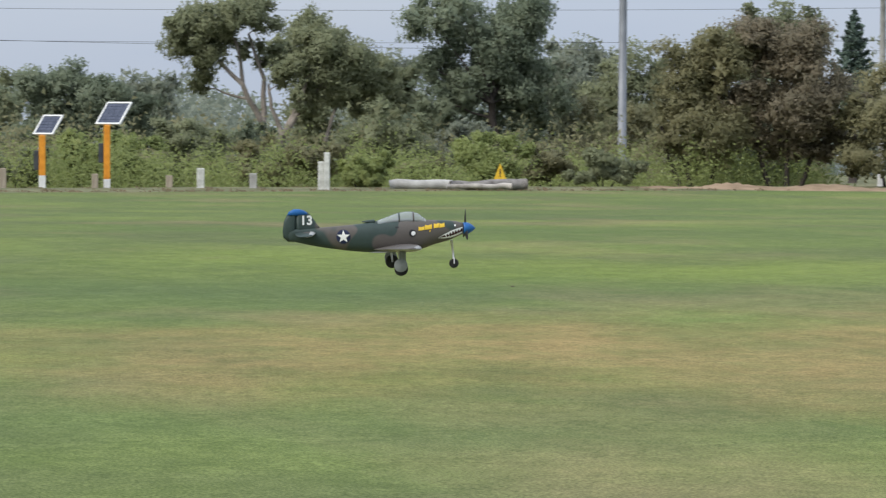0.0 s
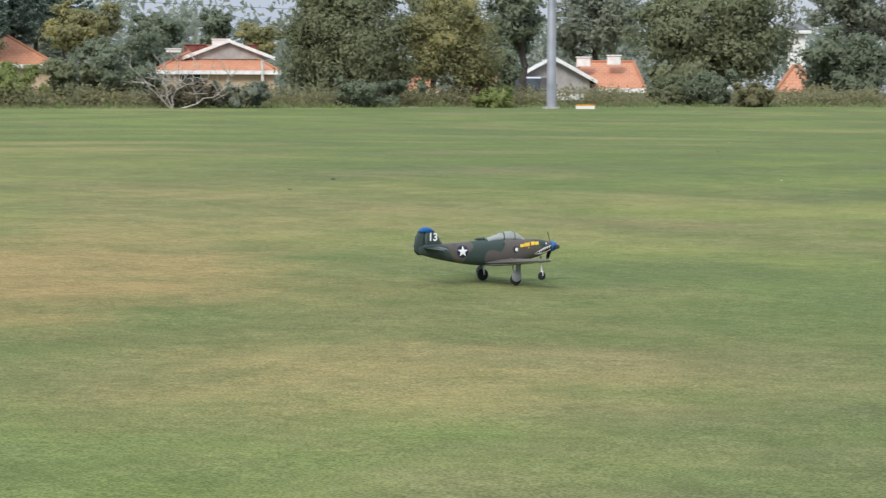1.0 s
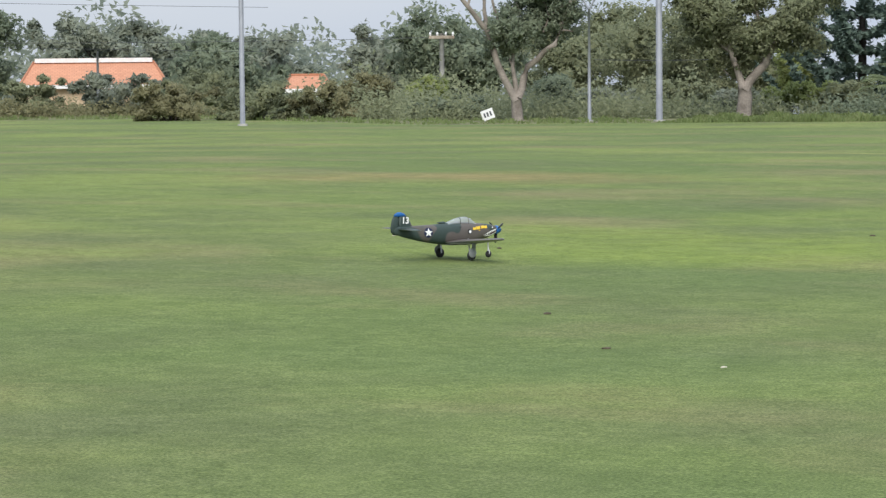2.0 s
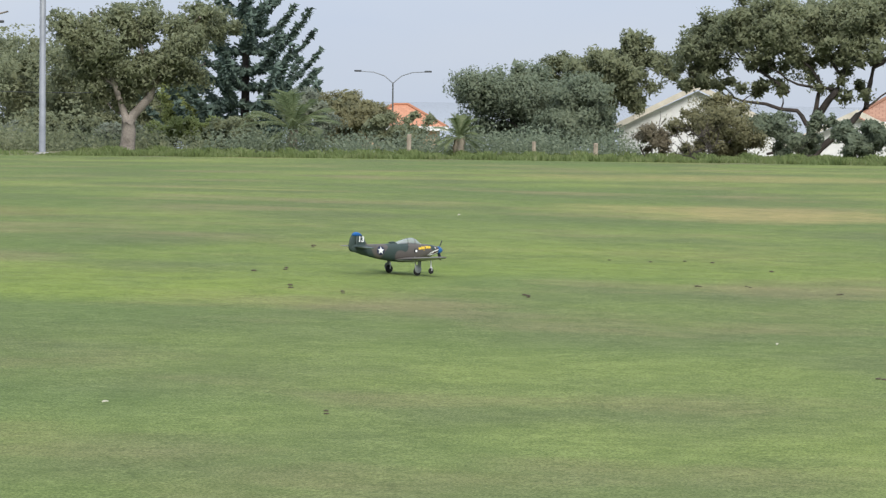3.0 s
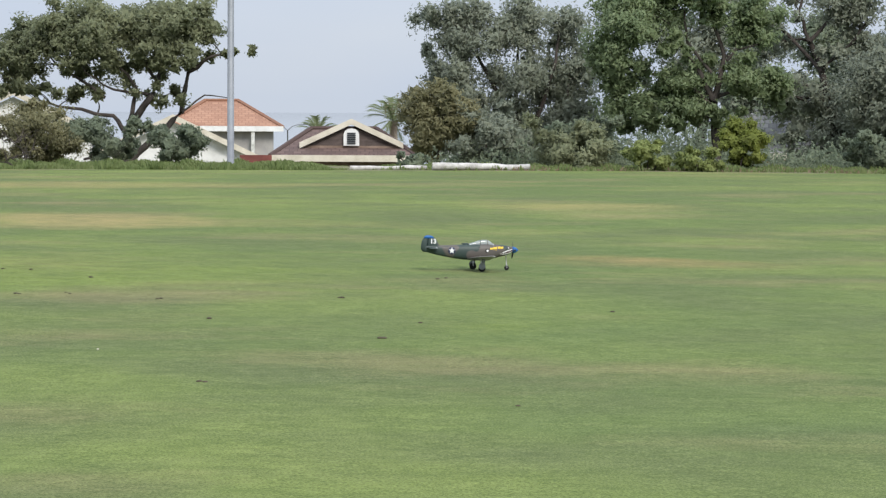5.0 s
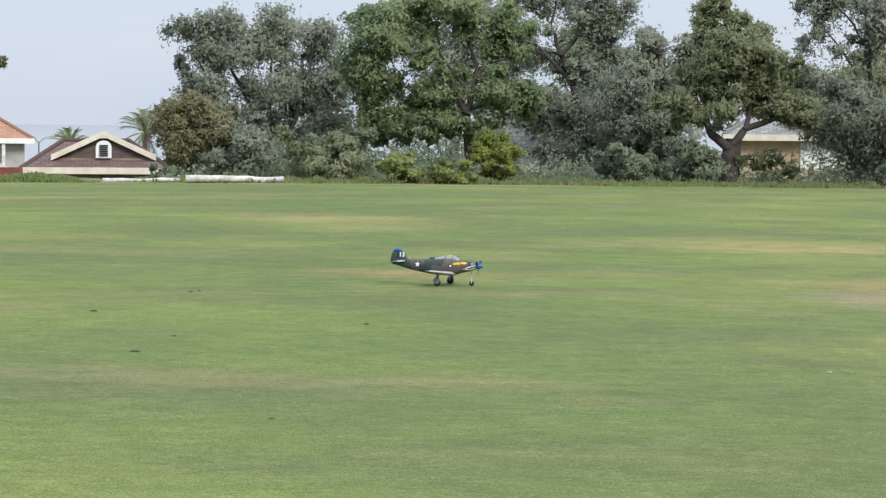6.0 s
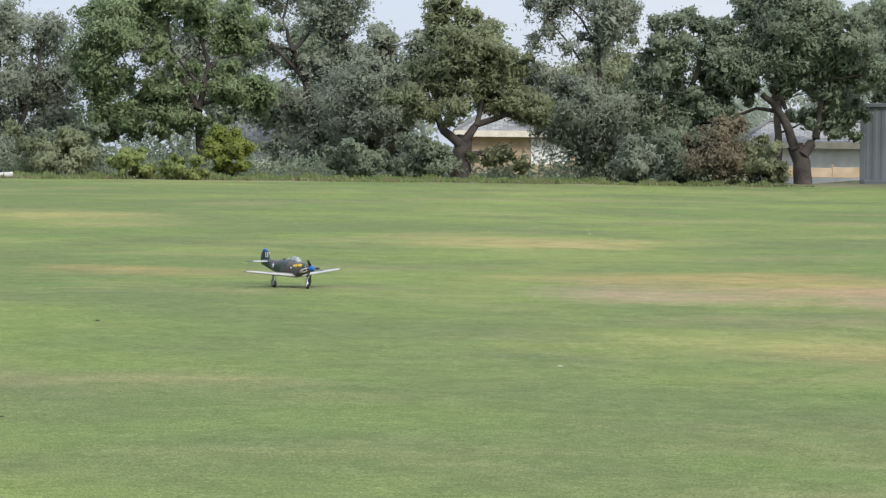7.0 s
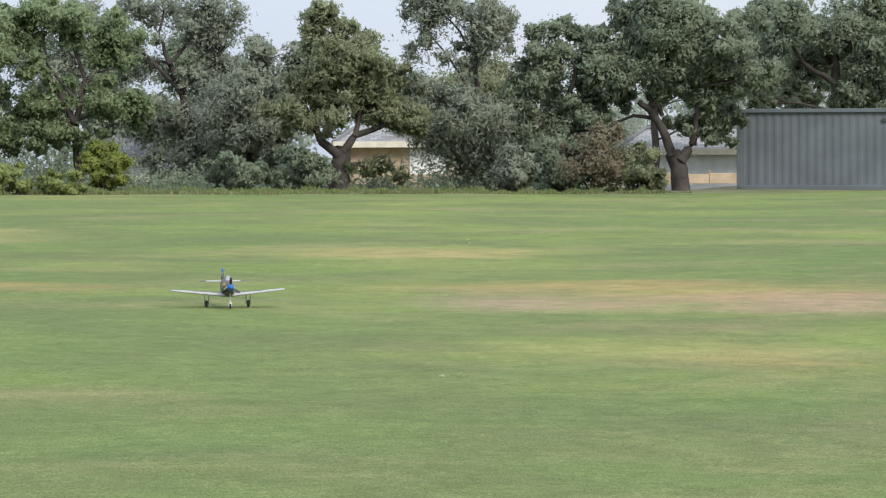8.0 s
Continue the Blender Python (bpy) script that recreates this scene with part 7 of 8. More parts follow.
CAMO = camouflage()
WING_TOP = worn("grey_wing_skin", (0.36, 0.36, 0.34), (0.46, 0.46, 0.44), 12, 0.45, 0, 0.02, 80)
UNDER_SHEEN = worn("grey_underside_and_sheen_paint", (0.3, 0.3, 0.29), (0.4, 0.4, 0.385), 12, 0.5, 0, 0.02, 80)
BLUE = worn("blue_paint", (0.016, 0.1, 0.3), (0.022, 0.13, 0.37), 15, 0.4, 0, 0.02, 90)
ROUNDEL = worn("dark_blue_paint", (0.012, 0.018, 0.05), (0.02, 0.028, 0.07), 15, 0.5, 0, 0.02)
WHITE = worn("white_marking_paint", (0.74, 0.74, 0.72), (0.84, 0.84, 0.82), 15, 0.5, 0, 0.02)
YELLOW = worn("yellow_marking_paint", (0.66, 0.42, 0.03), (0.8, 0.54, 0.06), 20, 0.5, 0, 0.02)
MOUTH = worn("dark_red_mouth_paint", (0.03, 0.008, 0.008), (0.06, 0.015, 0.014), 20, 0.5, 0, 0.02)
RUBBER = worn("black_rubber", (0.012, 0.012, 0.012), (0.03, 0.03, 0.03), 30, 0.8, 0, 0.1)
ALLOY = worn("silver_alloy", (0.5, 0.5, 0.5), (0.65, 0.65, 0.64), 20, 0.35, 0.6, 0.02)
DISC_GREY = worn("grey_door_paint", (0.19, 0.205, 0.21), (0.26, 0.275, 0.28), 20, 0.55, 0, 0.03)
PROP_BLACK = worn("black_propeller_plastic", (0.015, 0.015, 0.016), (0.03, 0.03, 0.03), 20, 0.4, 0, 0.02)


def canopy_glass():
    m, n, l, b = material("smoky_canopy_glass", 0.08, 0, 0.6)
    b.inputs["Base Color"].default_value = (0.5, 0.54, 0.55, 1)
    b.inputs["Alpha"].default_value = 0.45
    return m


GLASS = canopy_glass()


def loft(bm, rings, cap=True):
    rows = [[bm.verts.new(p) for p in r] for r in rings]
    k = len(rows[0])
    for i in range(len(rows) - 1):
        for j in range(k):
            bm.faces.new((rows[i][j], rows[i][(j + 1) % k], rows[i + 1][(j + 1) % k], rows[i + 1][j]))
    if cap:
        bm.faces.new(rows[0][::-1])
        bm.faces.new(rows[-1])
    bmesh.ops.recalc_face_normals(bm, faces=bm.faces[:])
    return bm


def fuselage_bm():
    rings = []
    for x in np.linspace(-0.61, 0.365, 46):
        t, b, w = on(TOP_LINE, x), on(LOW_LINE, x), on(WIDE_LINE, x)
        c, h = (t + b) / 2, (t - b) / 2
        ring = []
        for k in range(24):
            a = k * math.tau / 24
            ca, sa_ = math.cos(a), math.sin(a)
            e = 2 / 2.3
            ring.append((x, w * math.copysign(abs(ca) ** e, ca), c + h * math.copysign(abs(sa_) ** e, sa_)))
        rings.append(ring)
    return loft(bmesh.new(), rings)


def section(le, te, z, y, thick, n=9):
    """An aerofoil ring from leading edge le back to trailing edge te at span y."""
    up, low = [], []
    ch = le - te
    for i in range(n + 1):
        s = 0.5 - 0.5 * math.cos(math.pi * i / n)
        yt = 5 * thick * (0.2969 * math.sqrt(s) - 0.126 * s - 0.3516 * s ** 2 + 0.2843 * s ** 3 - 0.1015 * s ** 4)
        up.append((le - s * ch, y, z + (yt * 1.25) * ch))
        low.append((le - s * ch, y, z - (yt * 0.75) * ch))
    return up + low[1:-1][::-1]


def wing_bm(side):
    # span, leading edge, trailing edge
    st = [(0.0, 0.135, -0.145), (0.06, 0.128, -0.14), (0.2, 0.108, -0.112), (0.36, 0.086, -0.08), (0.5, 0.066, -0.052), (0.56, 0.05, -0.04), (0.588, 0.03, -0.028), (0.6, 0.004, -0.012)]
    rings = [section(le, te, -0.11 + 0.092 * y, side * y, 0.17 if y < 0.5 else 0.21) for y, le, te in st]
    return loft(bmesh.new(), rings)


def stab_bm(side):
    st = [(0.0, -0.455, -0.575), (0.08, -0.47, -0.578), (0.17, -0.49, -0.578), (0.215, -0.51, -0.57), (0.235, -0.535, -0.56)]
    return loft(bmesh.new(), [section(le, te, -0.012, side * y * 1.06, 0.16) for y, le, te in st])


def slab_bm(outline, half, taper=0.3):
    """A thin streamlined slab in the plane y = 0 from its outline of x, z."""
    bm = bmesh.new()
    n = len(outline)
    cx, cz = sum(p[0] for p in outline) / n, sum(p[1] for p in outline) / n
    inner = [(cx + (x - cx) * 0.72, cz + (z - cz) * 0.72) for x, z in outline]
    mid = [bm.verts.new((x, 0, z)) for x, z in outline]
    for s in (-1, 1):
        ins = [bm.verts.new((x, s * half, z)) for x, z in inner]
        for i in range(n):
            bm.faces.new((mid[i], mid[(i + 1) % n], ins[(i + 1) % n], ins[i]))
        bm.faces.new(ins)
    bmesh.ops.recalc_face_normals(bm, faces=bm.faces[:])
    return bm


def side_patch(shape, side, lift=0.0012, grid=0.006, thick=0.0008):
    """A thin painted marking, outline in x and z, that follows the fuselage's flank."""
    bm = bmesh.new()
    vs = [bm.verts.new((x, 0, z)) for x, z in shape]
    f = bm.faces.new(vs)
    bmesh.ops.triangulate(bm, faces=[f])
    for _ in range(2):
        bmesh.ops.subdivide_edges(bm, edges=[e for e in bm.edges if e.calc_length() > grid], cuts=1, use_grid_fill=False)
        bmesh.ops.triangulate(bm, faces=bm.faces[:])
    for v in bm.verts:
        v.co.y = side * (half_width(v.co.x, v.co.z) + lift)
    return bm


def radial_patch(shape, side, lift=0.002, rings=5):
    """A marking that is round about its middle, laid on the fuselage's flank in fine rings."""
    bm = bmesh.new()
    n = len(shape)
    cx, cz = sum(p[0] for p in shape) / n, sum(p[1] for p in shape) / n
    edge = []
    for i in range(n):
        for t in (0, 0.34, 0.67):
            edge.append((shape[i][0] * (1 - t) + shape[(i + 1) % n][0] * t, shape[i][1] * (1 - t) + shape[(i + 1) % n][1] * t))
    put = lambda x, z: bm.verts.new((x, side * (half_width(x, z) + lift), z))
    mid = put(cx, cz)
    prev = None
    for k in range(1, rings + 1):
        s = k / rings
        cur = [put(cx + (x - cx) * s, cz + (z - cz) * s) for x, z in edge]
        for i in range(len(edge)):
            j = (i + 1) % len(edge)
            bm.faces.new((cur[i], cur[j], mid) if prev is None else (prev[i], cur[i], cur[j], prev[j]))
        prev = cur
    bmesh.ops.recalc_face_normals(bm, faces=bm.faces[:])
    return bm


def star(cx, cz, r, turn=0):
    return [(cx + (r if i % 2 == 0 else r * 0.42) * math.sin(i * math.pi / 5 + turn), cz + (r if i % 2 == 0 else r * 0.42) * math.cos(i * math.pi / 5 + turn)) for i in range(10)]


def ring2(cx, cz, r, n=20):
    return [(cx + r * math.sin(i * math.tau / n), cz + r * math.cos(i * math.tau / n)) for i in range(n)]


def wheel_bm(r, w):
    bm = bmesh.new()
    prof = [(-w * 0.5, r * 0.55), (-w * 0.5, r * 0.82), (-w * 0.33, r * 0.97), (0, r), (w * 0.33, r * 0.97), (w * 0.5, r * 0.82), (w * 0.5, r * 0.55)]
    return loft(bm, [[(q * math.cos(k * math.tau / 22), p, q * math.sin(k * math.tau / 22)) for k in range(22)] for p, q in prof])


def hub_bm(r, w):
    bm = bmesh.new()
    prof = [(-w * 0.46, r * 0.2), (-w * 0.4, r * 0.56), (w * 0.4, r * 0.56), (w * 0.46, r * 0.2)]
    return loft(bm, [[(q * math.cos(k * math.tau / 16), p, q * math.sin(k * math.tau / 16)) for k in range(16)] for p, q in prof])


def digits(name, text, size, mat, parent, m):
    """Characters in the built-in font, as a thin mesh."""
    cu = bpy.data.curves.new(name, "FONT")
    cu.body, cu.size, cu.extrude, cu.align_x, cu.align_y, cu.offset = text, size, 0.0006, "CENTER", "CENTER", size * 0.03
    tmp = bpy.data.objects.new(name, cu)
    scene.collection.objects.link(tmp)
    me = bpy.data.meshes.new_from_object(tmp.evaluated_get(bpy.context.evaluated_depsgraph_get()))
    bpy.data.objects.remove(tmp)
    me.materials.clear()
    me.materials.append(mat)
    ob = new(name, me)
    ob.parent = parent
    ob.matrix_basis = m
    return ob


def aeroplane():
    root = thing("model_aeroplane", pose(0, 0, 0.3), "camouflaged model fighter aeroplane with blue nose and tail tip", "model aeroplane")
    body = part("fuselage", fuselage_bm(), CAMO, root, "brown and dark green camouflaged fuselage", True)
    for s, nm in ((1, "left"), (-1, "right")):
        w = part("wing", wing_bm(s), CAMO, root, "tapered camouflaged wing", True)
        w.data.materials.append(UNDER_SHEEN)
        # grey underside; the leading edge takes it too, as painted sky sheen
        for p in w.data.polygons:
            if p.normal.z < -0.15 or p.center.x > on([(0, 0.12), (0.6, 0.02)], abs(p.center.y)):
                p.material_index = 1
        fl = bmesh.new()
        loft(fl, [section(-0.1 + 0.07 * (y - 0.08) / 0.2, -0.165 + 0.07 * (y - 0.08) / 0.2, -0.126 + 0.092 * y, s * y, 0.1, 5) for y in (0.07, 0.15, 0.25)])
        part("flap", fl, DISC_GREY, root, "lowered grey flap")
        st = part("tailplane", stab_bm(s), CAMO, root, "tailplane half", True)
        st.data.materials.append(WING_TOP)
        for p in st.data.polygons:
            if p.center.x > -0.5 or p.normal.z < -0.1:
                p.material_index = 1
    fin = part("fin", slab_bm([(-0.42, 0.005), (-0.445, 0.03), (-0.475, 0.075), (-0.5, 0.103), (-0.568, 0.103), (-0.568, -0.03), (-0.5, -0.03)], 0.009), CAMO, root, "dark green fin", True)
    part("rudder", slab_bm([(-0.566, 0.1), (-0.615, 0.092), (-0.633, 0.055), (-0.641, 0.0), (-0.637, -0.035), (-0.612, -0.058), (-0.566, -0.06)], 0.008), CAMO, root, "dark green rudder", True)
    part("fin_tip", slab_bm([(-0.5, 0.099), (-0.52, 0.114), (-0.55, 0.122), (-0.58, 0.121), (-0.605, 0.108), (-0.617, 0.088), (-0.56, 0.084), (-0.494, 0.09)], 0.0098), BLUE, root, "blue painted fin tip", True)
    # canopy
    def cap(xs, mat, name, parent, fat=1.0, label=""):
        rings = []
        for x in xs:
            zb = on(TOP_LINE, x) - 0.012
            zt = on([(-0.125, 0.046), (-0.06, 0.07), (-0.01, 0.088), (0.035, 0.098), (0.075, 0.099), (0.115, 0.087), (0.155, 0.055)], x)
            wb = half_width(x, zb) * 0.86
            rings.append([(x, wb * fat * math.cos(a) ** 0.8 if a < math.pi / 2 else -wb * fat * abs(math.cos(a)) ** 0.8, zb + (zt - zb) * fat * math.sin(a) ** 0.85) for a in [math.pi * k / 12 for k in range(13)]])
        bm = bmesh.new()
        loft(bm, rings, False)
        return part(name, bm, mat, parent, label, True)
    can = cap(np.linspace(-0.122, 0.154, 16), GLASS, "canopy", root, 1.0, "smoky clear canopy")
    for x in (-0.12, 0.005, 0.085, 0.15):
        cap((x - 0.004, x + 0.004), CAMO if x < 0.1 else UNDER_SHEEN, "canopy_frame", can, 1.03)
    bm = bmesh.new()
    box(bm, -0.03, 0.1, -0.028, 0.028, 0.03, 0.058, 0.006)
    part("cockpit_floor", bm, DISC_GREY, root, "grey cockpit tray")
    bm = bmesh.new()
    loft(bm, [[(x, 0.017 * math.cos(a) * k, 0.046 + 0.012 * math.sin(a) * k) for a in [i * math.tau / 10 for i in range(10)]] for x, k in ((-0.2, 0.2), (-0.17, 0.7), (-0.135, 1.0), (-0.128, 0.85))])
    part("air_scoop", bm, CAMO, root, "intake scoop behind the canopy", True)
    # markings
    for s in (-1, 1):
        part("roundel", radial_patch(ring2(-0.308, -0.032, 0.039, 24), s, 0.0022), ROUNDEL, root, "dark blue disc")
        part("star", radial_patch(star(-0.308, -0.032, 0.037), s, 0.0042), WHITE, root, "white five-pointed star")
        part("ball_marking", radial_patch(ring2(0.075, -0.017, 0.02), s, 0.002), BLACKPAINT, root, "black ball marking")
        part("ball_spot", radial_patch(ring2(0.079, -0.018, 0.012), s, 0.004), WHITE, root, "white spot")
        for x0, z0, w_, h_ in ((0.108, -0.004, 0.034, 0.024), (0.144, 0.0, 0.04, 0.03), (0.194, 0.008, 0.03, 0.028), (0.226, 0.01, 0.03, 0.026), (0.168, -0.012, 0.01, 0.01)):
            part("nose_lettering", side_patch([(x0, z0), (x0 + w_, z0 + 0.004), (x0 + w_ * 1.02, z0 + h_), (x0 + w_ * 0.45, z0 + h_ * 0.78), (x0 + 0.002, z0 + h_ * 0.9)], s, 0.003), YELLOW, root, "yellow nose lettering")
        mouth = [(0.222, -0.046), (0.25, -0.03), (0.3, -0.009), (0.356, 0.006), (0.356, -0.018), (0.33, -0.032), (0.29, -0.043), (0.25, -0.047)]
        part("shark_mouth", side_patch(mouth, s, 0.002), MOUTH, root, "dark shark mouth")
        part("mouth_lip", side_patch([(0.216, -0.048), (0.25, -0.028), (0.3, -0.005), (0.358, 0.011), (0.358, 0.004), (0.3, -0.012), (0.25, -0.034)], s, 0.0036), WHITE, root, "white lip line")
        part("mouth_lip", side_patch([(0.216, -0.048), (0.25, -0.044), (0.29, -0.04), (0.33, -0.028), (0.357, -0.014), (0.357, -0.021), (0.33, -0.036), (0.29, -0.048), (0.25, -0.051)], s, 0.0036), WHITE, root, "white lip line")
        for k in range(6):
            x = 0.256 + k * 0.016
            zt = on([(0.25, -0.033), (0.3, -0.012), (0.357, 0.004)], x)
            part("tooth", side_patch([(x, zt), (x + 0.013, zt + 0.005), (x + 0.0075, zt - 0.011)], s, 0.0036, 0.02), WHITE, root)
            zl = on([(0.25, -0.045), (0.29, -0.041), (0.33, -0.029), (0.357, -0.016)], x + 0.006)
            part("tooth", side_patch([(x + 0.004, zl), (x + 0.015, zl + 0.002), (x + 0.01, zl + 0.008)], s, 0.0036, 0.02), WHITE, root)
        part("shark_eye", radial_patch(ring2(0.316, 0.02, 0.0055, 10), s, 0.0014), WHITE, root, "small white eye")
        part("exhaust", side_patch([(-0.02, 0.012), (0.0, 0.014), (0.0, 0.02), (-0.02, 0.02)], s, 0.0014, 0.02), BLACKPAINT, root)
        digits("number", "13", 0.07, WHITE, fin if s else fin, pose(-0.509, s * 0.0102, 0.057, 90, 0, 180 if s > 0 else 0))
    # propeller
    hub = new("propeller")
    hub.parent = root
    hub.matrix_basis = pose(0.379, 0, 0)
    hub["label"] = "black three-bladed propeller on a blue spinner"
    bm = bmesh.new()
    loft(bm, [[(x, r * math.cos(k * math.tau / 20), r * math.sin(k * math.tau / 20)) for k in range(20)] for x, r in ((-0.012, 0.033), (0.0, 0.0345), (0.018, 0.031), (0.034, 0.022), (0.047, 0.011), (0.056, 0.001))])
    part("spinner", bm, BLUE, hub, "blue pointed spinner", True)
    for k in range(3):
        bm = bmesh.new()
        rings = []
        for r, c, tw in ((0.02, 0.008, 40), (0.04, 0.014, 34), (0.07, 0.015, 24), (0.095, 0.011, 17), (0.106, 0.004, 14)):
            t_ = radians(tw)
            rr = []
            for q in range(8):
                a = q * math.tau / 8
                u, v = c * math.cos(a), 0.0018 * math.sin(a)
                rr.append((u * math.sin(t_) + v * math.cos(t_), u * math.cos(t_) - v * math.sin(t_), r))
            rings.append(rr)
        loft(bm, rings)
        bmesh.ops.rotate(bm, cent=(0, 0, 0), matrix=Matrix.Rotation(k * math.tau / 3, 3, "X"), verts=bm.verts[:])
        part("blade", bm, PROP_BLACK, hub, "", True)
    # undercarriage
    wheels = []
    for x, y, z, r, wd, top in ((-0.008, 0.214, -0.2, 0.038, 0.024, (-0.028, 0.19, -0.07)), (-0.008, -0.214, -0.2, 0.038, 0.024, (-0.028, -0.19, -0.07)), (0.314, 0.0, -0.195, 0.027, 0.017, (0.3, 0, -0.065))):
        bm = bmesh.new()
        s = (y > 0) - (y < 0)
        tube(bm, [top, (x + (top[0] - x) * 0.4, y - s * 0.022, (z + top[2]) / 2), (x, y - s * 0.02, z)], [0.0075, 0.006, 0.0055], 8)
        if not s:
            tube(bm, [(x, -0.013, z), (x, -0.013, z + r * 1.2), (x, 0.013, z + r * 1.2), (x, 0.013, z)], [0.004] * 4, 6)
        part("gear_leg", bm, ALLOY, root, "silver undercarriage leg", True)
        wh = new("wheel")
        wh.parent = root
        wh.matrix_basis = pose(x, y, z)
        part("tyre", wheel_bm(r, wd), RUBBER, wh, "black rubber tyre", True)
        part("rim", hub_bm(r, wd), WHITE if not s else ALLOY, wh, "pale rim", True)
        wheels.append((wh, Vector((x, y, z)), r))
        if s:
            bm = bmesh.new()
            loft(bm, [[(-0.012 + q * math.cos(k * math.tau / 20), y + s * p, z + 0.022 + q * 1.02 * math.sin(k * math.tau / 20)) for k in range(20)] for p, q in ((0.017, 0.036), (0.02, 0.037), (0.0215, 0.035))])
            box(bm, -0.02, 0.016, y + s * 0.019 - 0.0015, y + s * 0.019 + 0.0015, z + 0.045, z + 0.115)
            part("gear_door", bm, DISC_GREY, root, "round grey wheel door", True)
    return root, hub, wheels


PLANE, PROPELLER, WHEELS = aeroplane()


def fly(x, y, z, heading, pitch, roll):
    """A pose of the aeroplane: compass heading, nose up, left wing up."""
    h = radians(90 - heading)
    m = Matrix.Rotation(h, 4, "Z") @ Matrix.Rotation(-radians(pitch), 4, "Y") @ Matrix.Rotation(radians(roll), 4, "X")
    return Matrix.Translation((x, y, z)) @ m


# ---- clods and fallen leaves on the lawn ----
def clod(az, d, w, seed):
    pr = random.Random(seed)
    p = polar(az, d)
    bm = bmesh.new()
    bmesh.ops.create_icosphere(bm, subdivisions=2, radius=1)
    for v in bm.verts:
        k = 1 + 0.35 * noise.noise(v.co * 1.7 + Vector((seed, 0, 0)))
        v.co = Vector((v.co.x * w * k * 0.5, v.co.y * w * k * 0.4, v.co.z * w * k * 0.16 + w * 0.08))
    ob = part("soil_clod", bm, CLOD, None, smooth=True)
    ob.matrix_basis = pose(p.x, p.y, lie(p.x, p.y), 0, 0, pr.uniform(0, 180))
    tagged(ob, "small dark clod of soil lying on the grass", "clod", "clods on the lawn")


def fallen_leaf(az, d, w, seed):
    pr = random.Random(seed)
    p = polar(az, d)
    bm = bmesh.new()
    pts = [(-1, 0, 0.1), (-0.5, 0.32, 0.25), (0.2, 0.38, 0.3), (1, 0, 0.15), (0.3, -0.36, 0.3), (-0.5, -0.3, 0.22)]
    a = [bm.verts.new((x * w / 2, y * w / 2, z * w / 2 + 0.006)) for x, y, z in pts]
    b = [bm.verts.new((x * w / 2, y * w / 2, z * w / 2)) for x, y, z in pts]
    bm.faces.new(a)
    bm.faces.new(b[::-1])
    for k in range(6):
        bm.faces.new((a[k], b[k], b[(k + 1) % 6], a[(k + 1) % 6]))
    ob = part("fallen_leaf", bm, PALELEAF, None)
    ob.matrix_basis = pose(p.x, p.y, lie(p.x, p.y) + 0.01, 0, 0, pr.uniform(0, 180))
    tagged(ob, "pale dry leaf lying on the grass", "leaf", "leaves on the lawn")


CLOD = worn("dark_soil", (0.06, 0.052, 0.035), (0.13, 0.105, 0.07), 30, 0.95, 0, 0.5, 120)
PALELEAF = worn("pale_dry_leaf", (0.5, 0.46, 0.36), (0.7, 0.66, 0.56), 20, 0.7)
for i, (az, d, w) in enumerate((
    (-0.64, 29.04, 0.039),
    (0.19, 28.93, 0.044),
    (0.88, 29.23, 0.044),
    (1.44, 29.13, 0.050),
    (1.14, 25.31, 0.050),
    (2.13, 25.54, 0.033),
    (2.21, 25.39, 0.033),
    (2.63, 27.89, 0.055),
    (3.97, 24.81, 0.039),
    (7.64, 25.37, 0.039),
    (8.48, 20.80, 0.061),
    (9.29, 22.43, 0.044),
    (5.01, 22.52, 0.055),
    (9.81, 28.78, 0.044),
    (9.64, 28.57, 0.050),
    (11.29, 16.08, 0.033),
    (13.20, 24.22, 0.050),
    (-2.35, 23.49, 0.055),
    (4.81, 17.23, 0.044),
    (-15.37, 23.59, 0.055),
    (-7.10, 23.65, 0.050),
    (-6.04, 23.15, 0.033),
    (-7.85, 25.76, 0.055),
    (-7.21, 26.05, 0.050),
    (-2.28, 23.23, 0.039),
    (-6.35, 14.39, 0.033),
    (-14.40, 17.69, 0.055),
    (-6.66, 29.96, 0.044),
    (-13.21, 15.63, 0.050),
    (-7.11, 23.95, 0.055),
    (-7.19, 26.31, 0.050),
    (-6.64, 30.22, 0.061),
    (-6.05, 23.35, 0.044),
    (-2.28, 23.39, 0.055),
    (4.04, 24.86, 0.044),
    (7.70, 25.34, 0.061),
    (8.56, 20.80, 0.055),
    (-6.36, 14.52, 0.033),
    (1.21, 25.27, 0.033),
    (4.93, 17.20, 0.039),
    (-38.35, 31.06, 0.061),
    (-39.23, 28.74, 0.044),
    (-30.57, 42.43, 0.050),
    (-64.78, 24.34, 0.039),
)):
    clod(az, d, w, i)
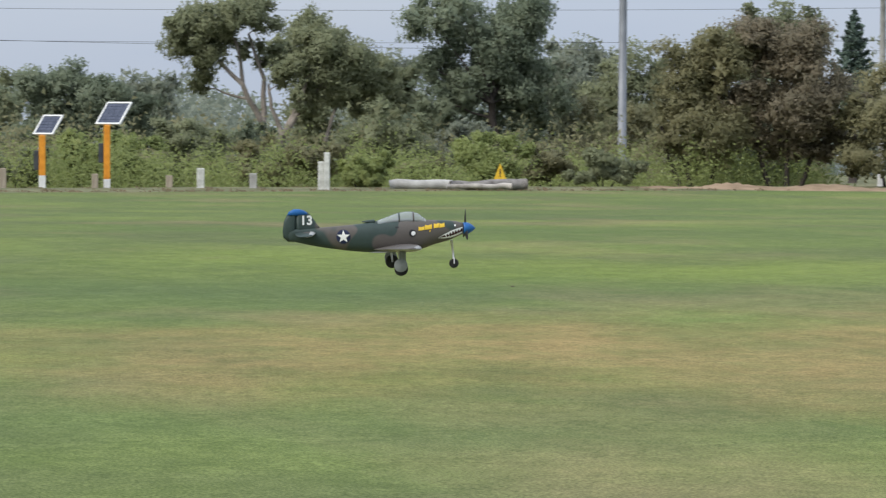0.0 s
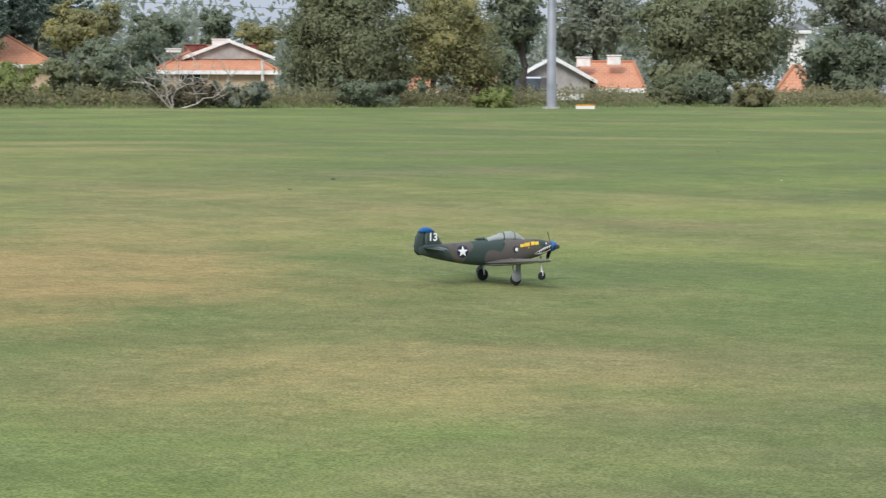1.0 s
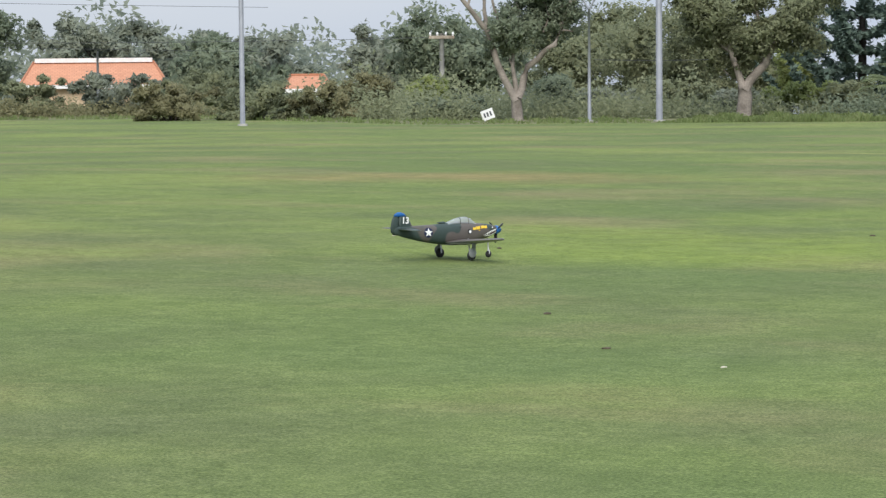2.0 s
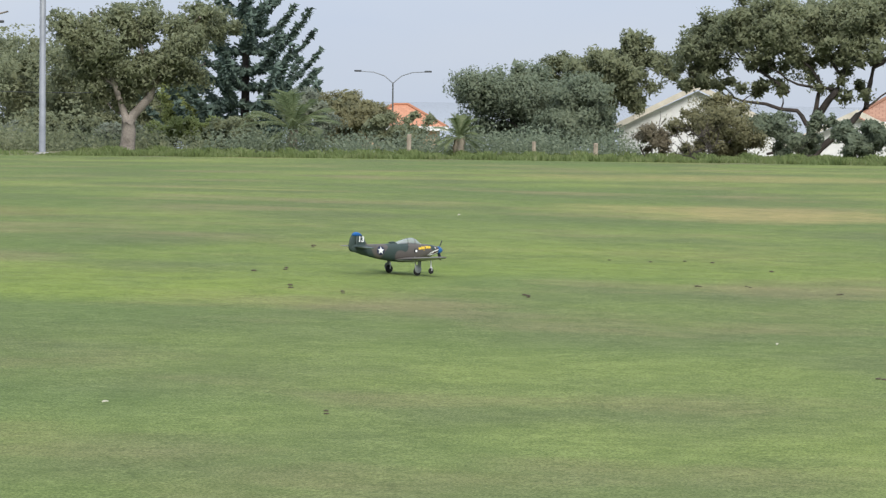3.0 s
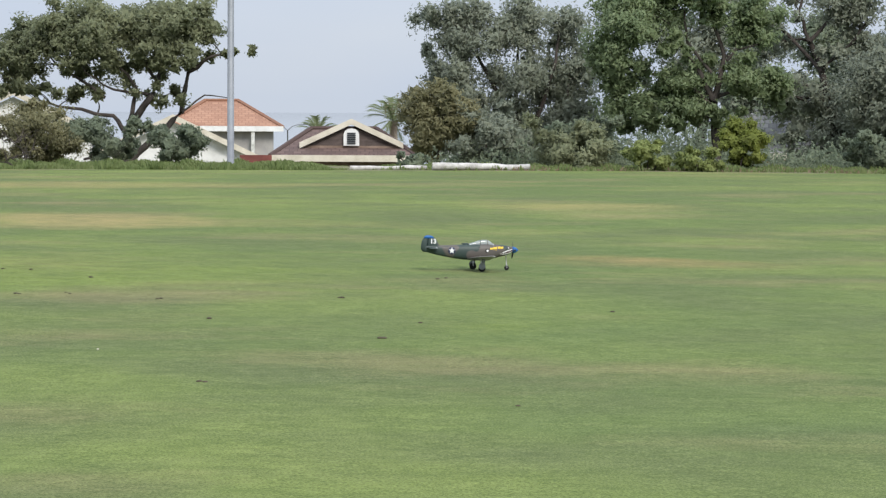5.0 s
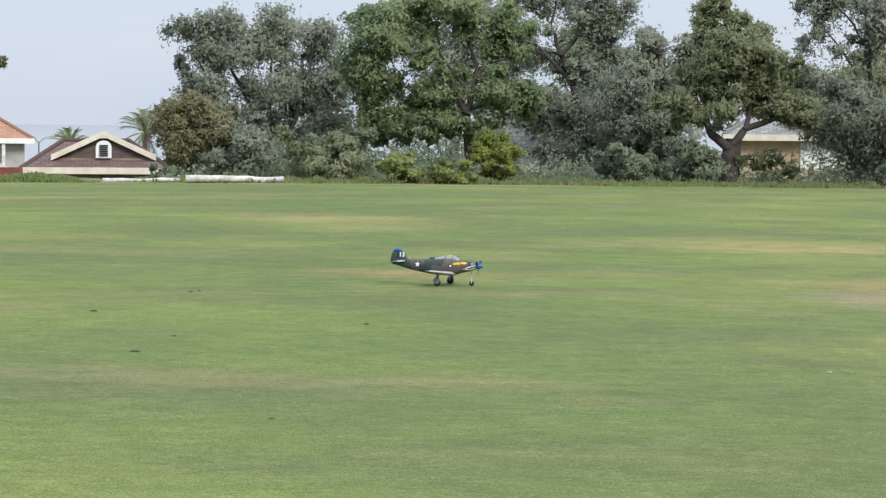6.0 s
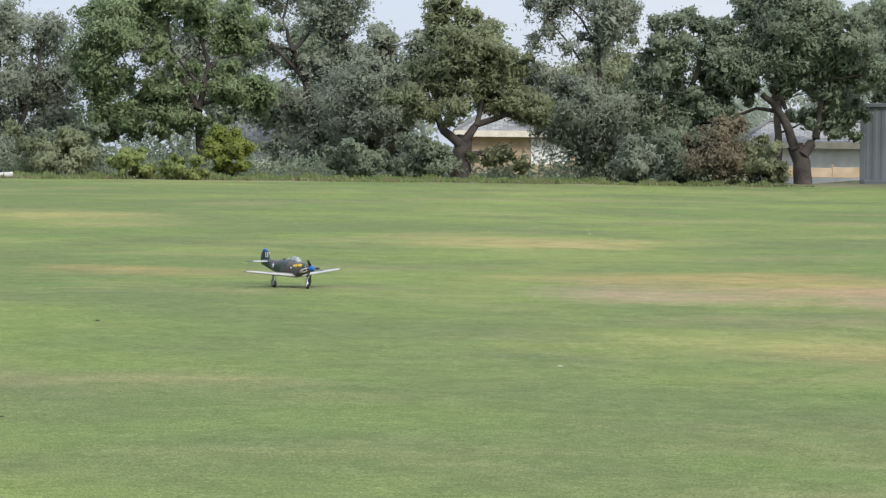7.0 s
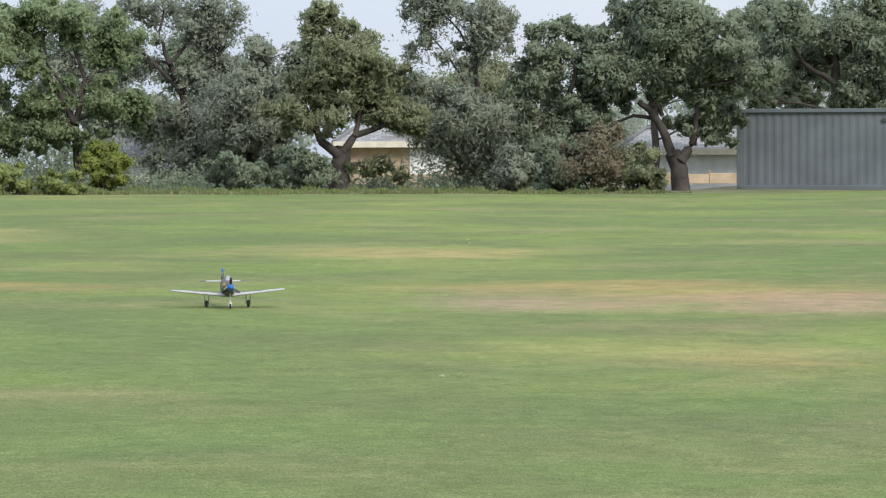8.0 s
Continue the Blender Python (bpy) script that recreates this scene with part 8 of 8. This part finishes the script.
for i, (az, d, w) in enumerate((
    (-29.29, 31.59, 0.039),
    (-34.57, 20.18, 0.033),
    (-30.35, 50.50, 0.033),
    (-10.83, 14.65, 0.039),
    (-17.50, 24.97, 0.039),
    (23.14, 45.84, 0.044),
    (22.57, 20.22, 0.039),
    (-3.70, 38.90, 0.044),
    (-3.70, 39.05, 0.044),
    (2.77, 19.31, 0.044),
    (23.11, 47.18, 0.039),
)):
    fallen_leaf(az, d, w, i)


def motions():
    walk(PLANE, [
        (0, fly(-14.447, 6.097, 1.128, 16.00, 1.07, 2.80)),
        (0.3, fly(-13.348, 8.884, 0.975, 24.03, -0.92, -3.89)),
        (0.6, fly(-12.172, 11.584, 0.710, 27.37, -0.08, -8.41)),
        (1, fly(-10.461, 14.972, 0.462, 25.15, -1.67, 0.00)),
        (1.2, fly(-9.674, 16.596, 0.449, 24.07, -0.24, 0.00)),
        (2.3, fly(-4.953, 22.895, 0.376, 43.10, -3.90, 0.00)),
        (2.5, fly(-4.151, 23.868, 0.363, 44.20, -3.51, 0.00)),
        (3.5, fly(-0.132, 27.079, 0.301, 54.47, -4.22, 0.00)),
        (4.5, fly(3.821, 29.344, 0.239, 71.07, -2.58, 0.00)),
        (5.2, fly(6.106, 29.858, 0.204, 94.55, -2.60, 0.00)),
        (6.3, fly(8.224, 29.553, 0.172, 136.64, -3.39, 0.00)),
        (6.5, fly(8.393, 29.239, 0.167, 145.32, -2.18, 0.00)),
        (7, fly(8.845, 28.722, 0.161, 164.81, -3.20, 0.00)),
        (7.5, fly(9.110, 28.171, 0.156, 182.18, -3.09, 0.00)),
        (8, fly(9.050, 27.480, 0.158, 193.07, -2.00, 0.00)),
    ])
    steps = [k / 30 for k in range(241)]
    walk(PROPELLER, [(t, pose(0.379, 0, 0, (k * 83) % 360)) for k, t in enumerate(steps)])
    for wheel, at, r in WHEELS:
        turn, rows = 0.0, []
        for t in steps:
            rows.append((t, pose(at.x, at.y, at.z, 0, turn % 360)))
            turn += 80 * (1 - 0.093 * t)
        walk(wheel, rows)


motions()
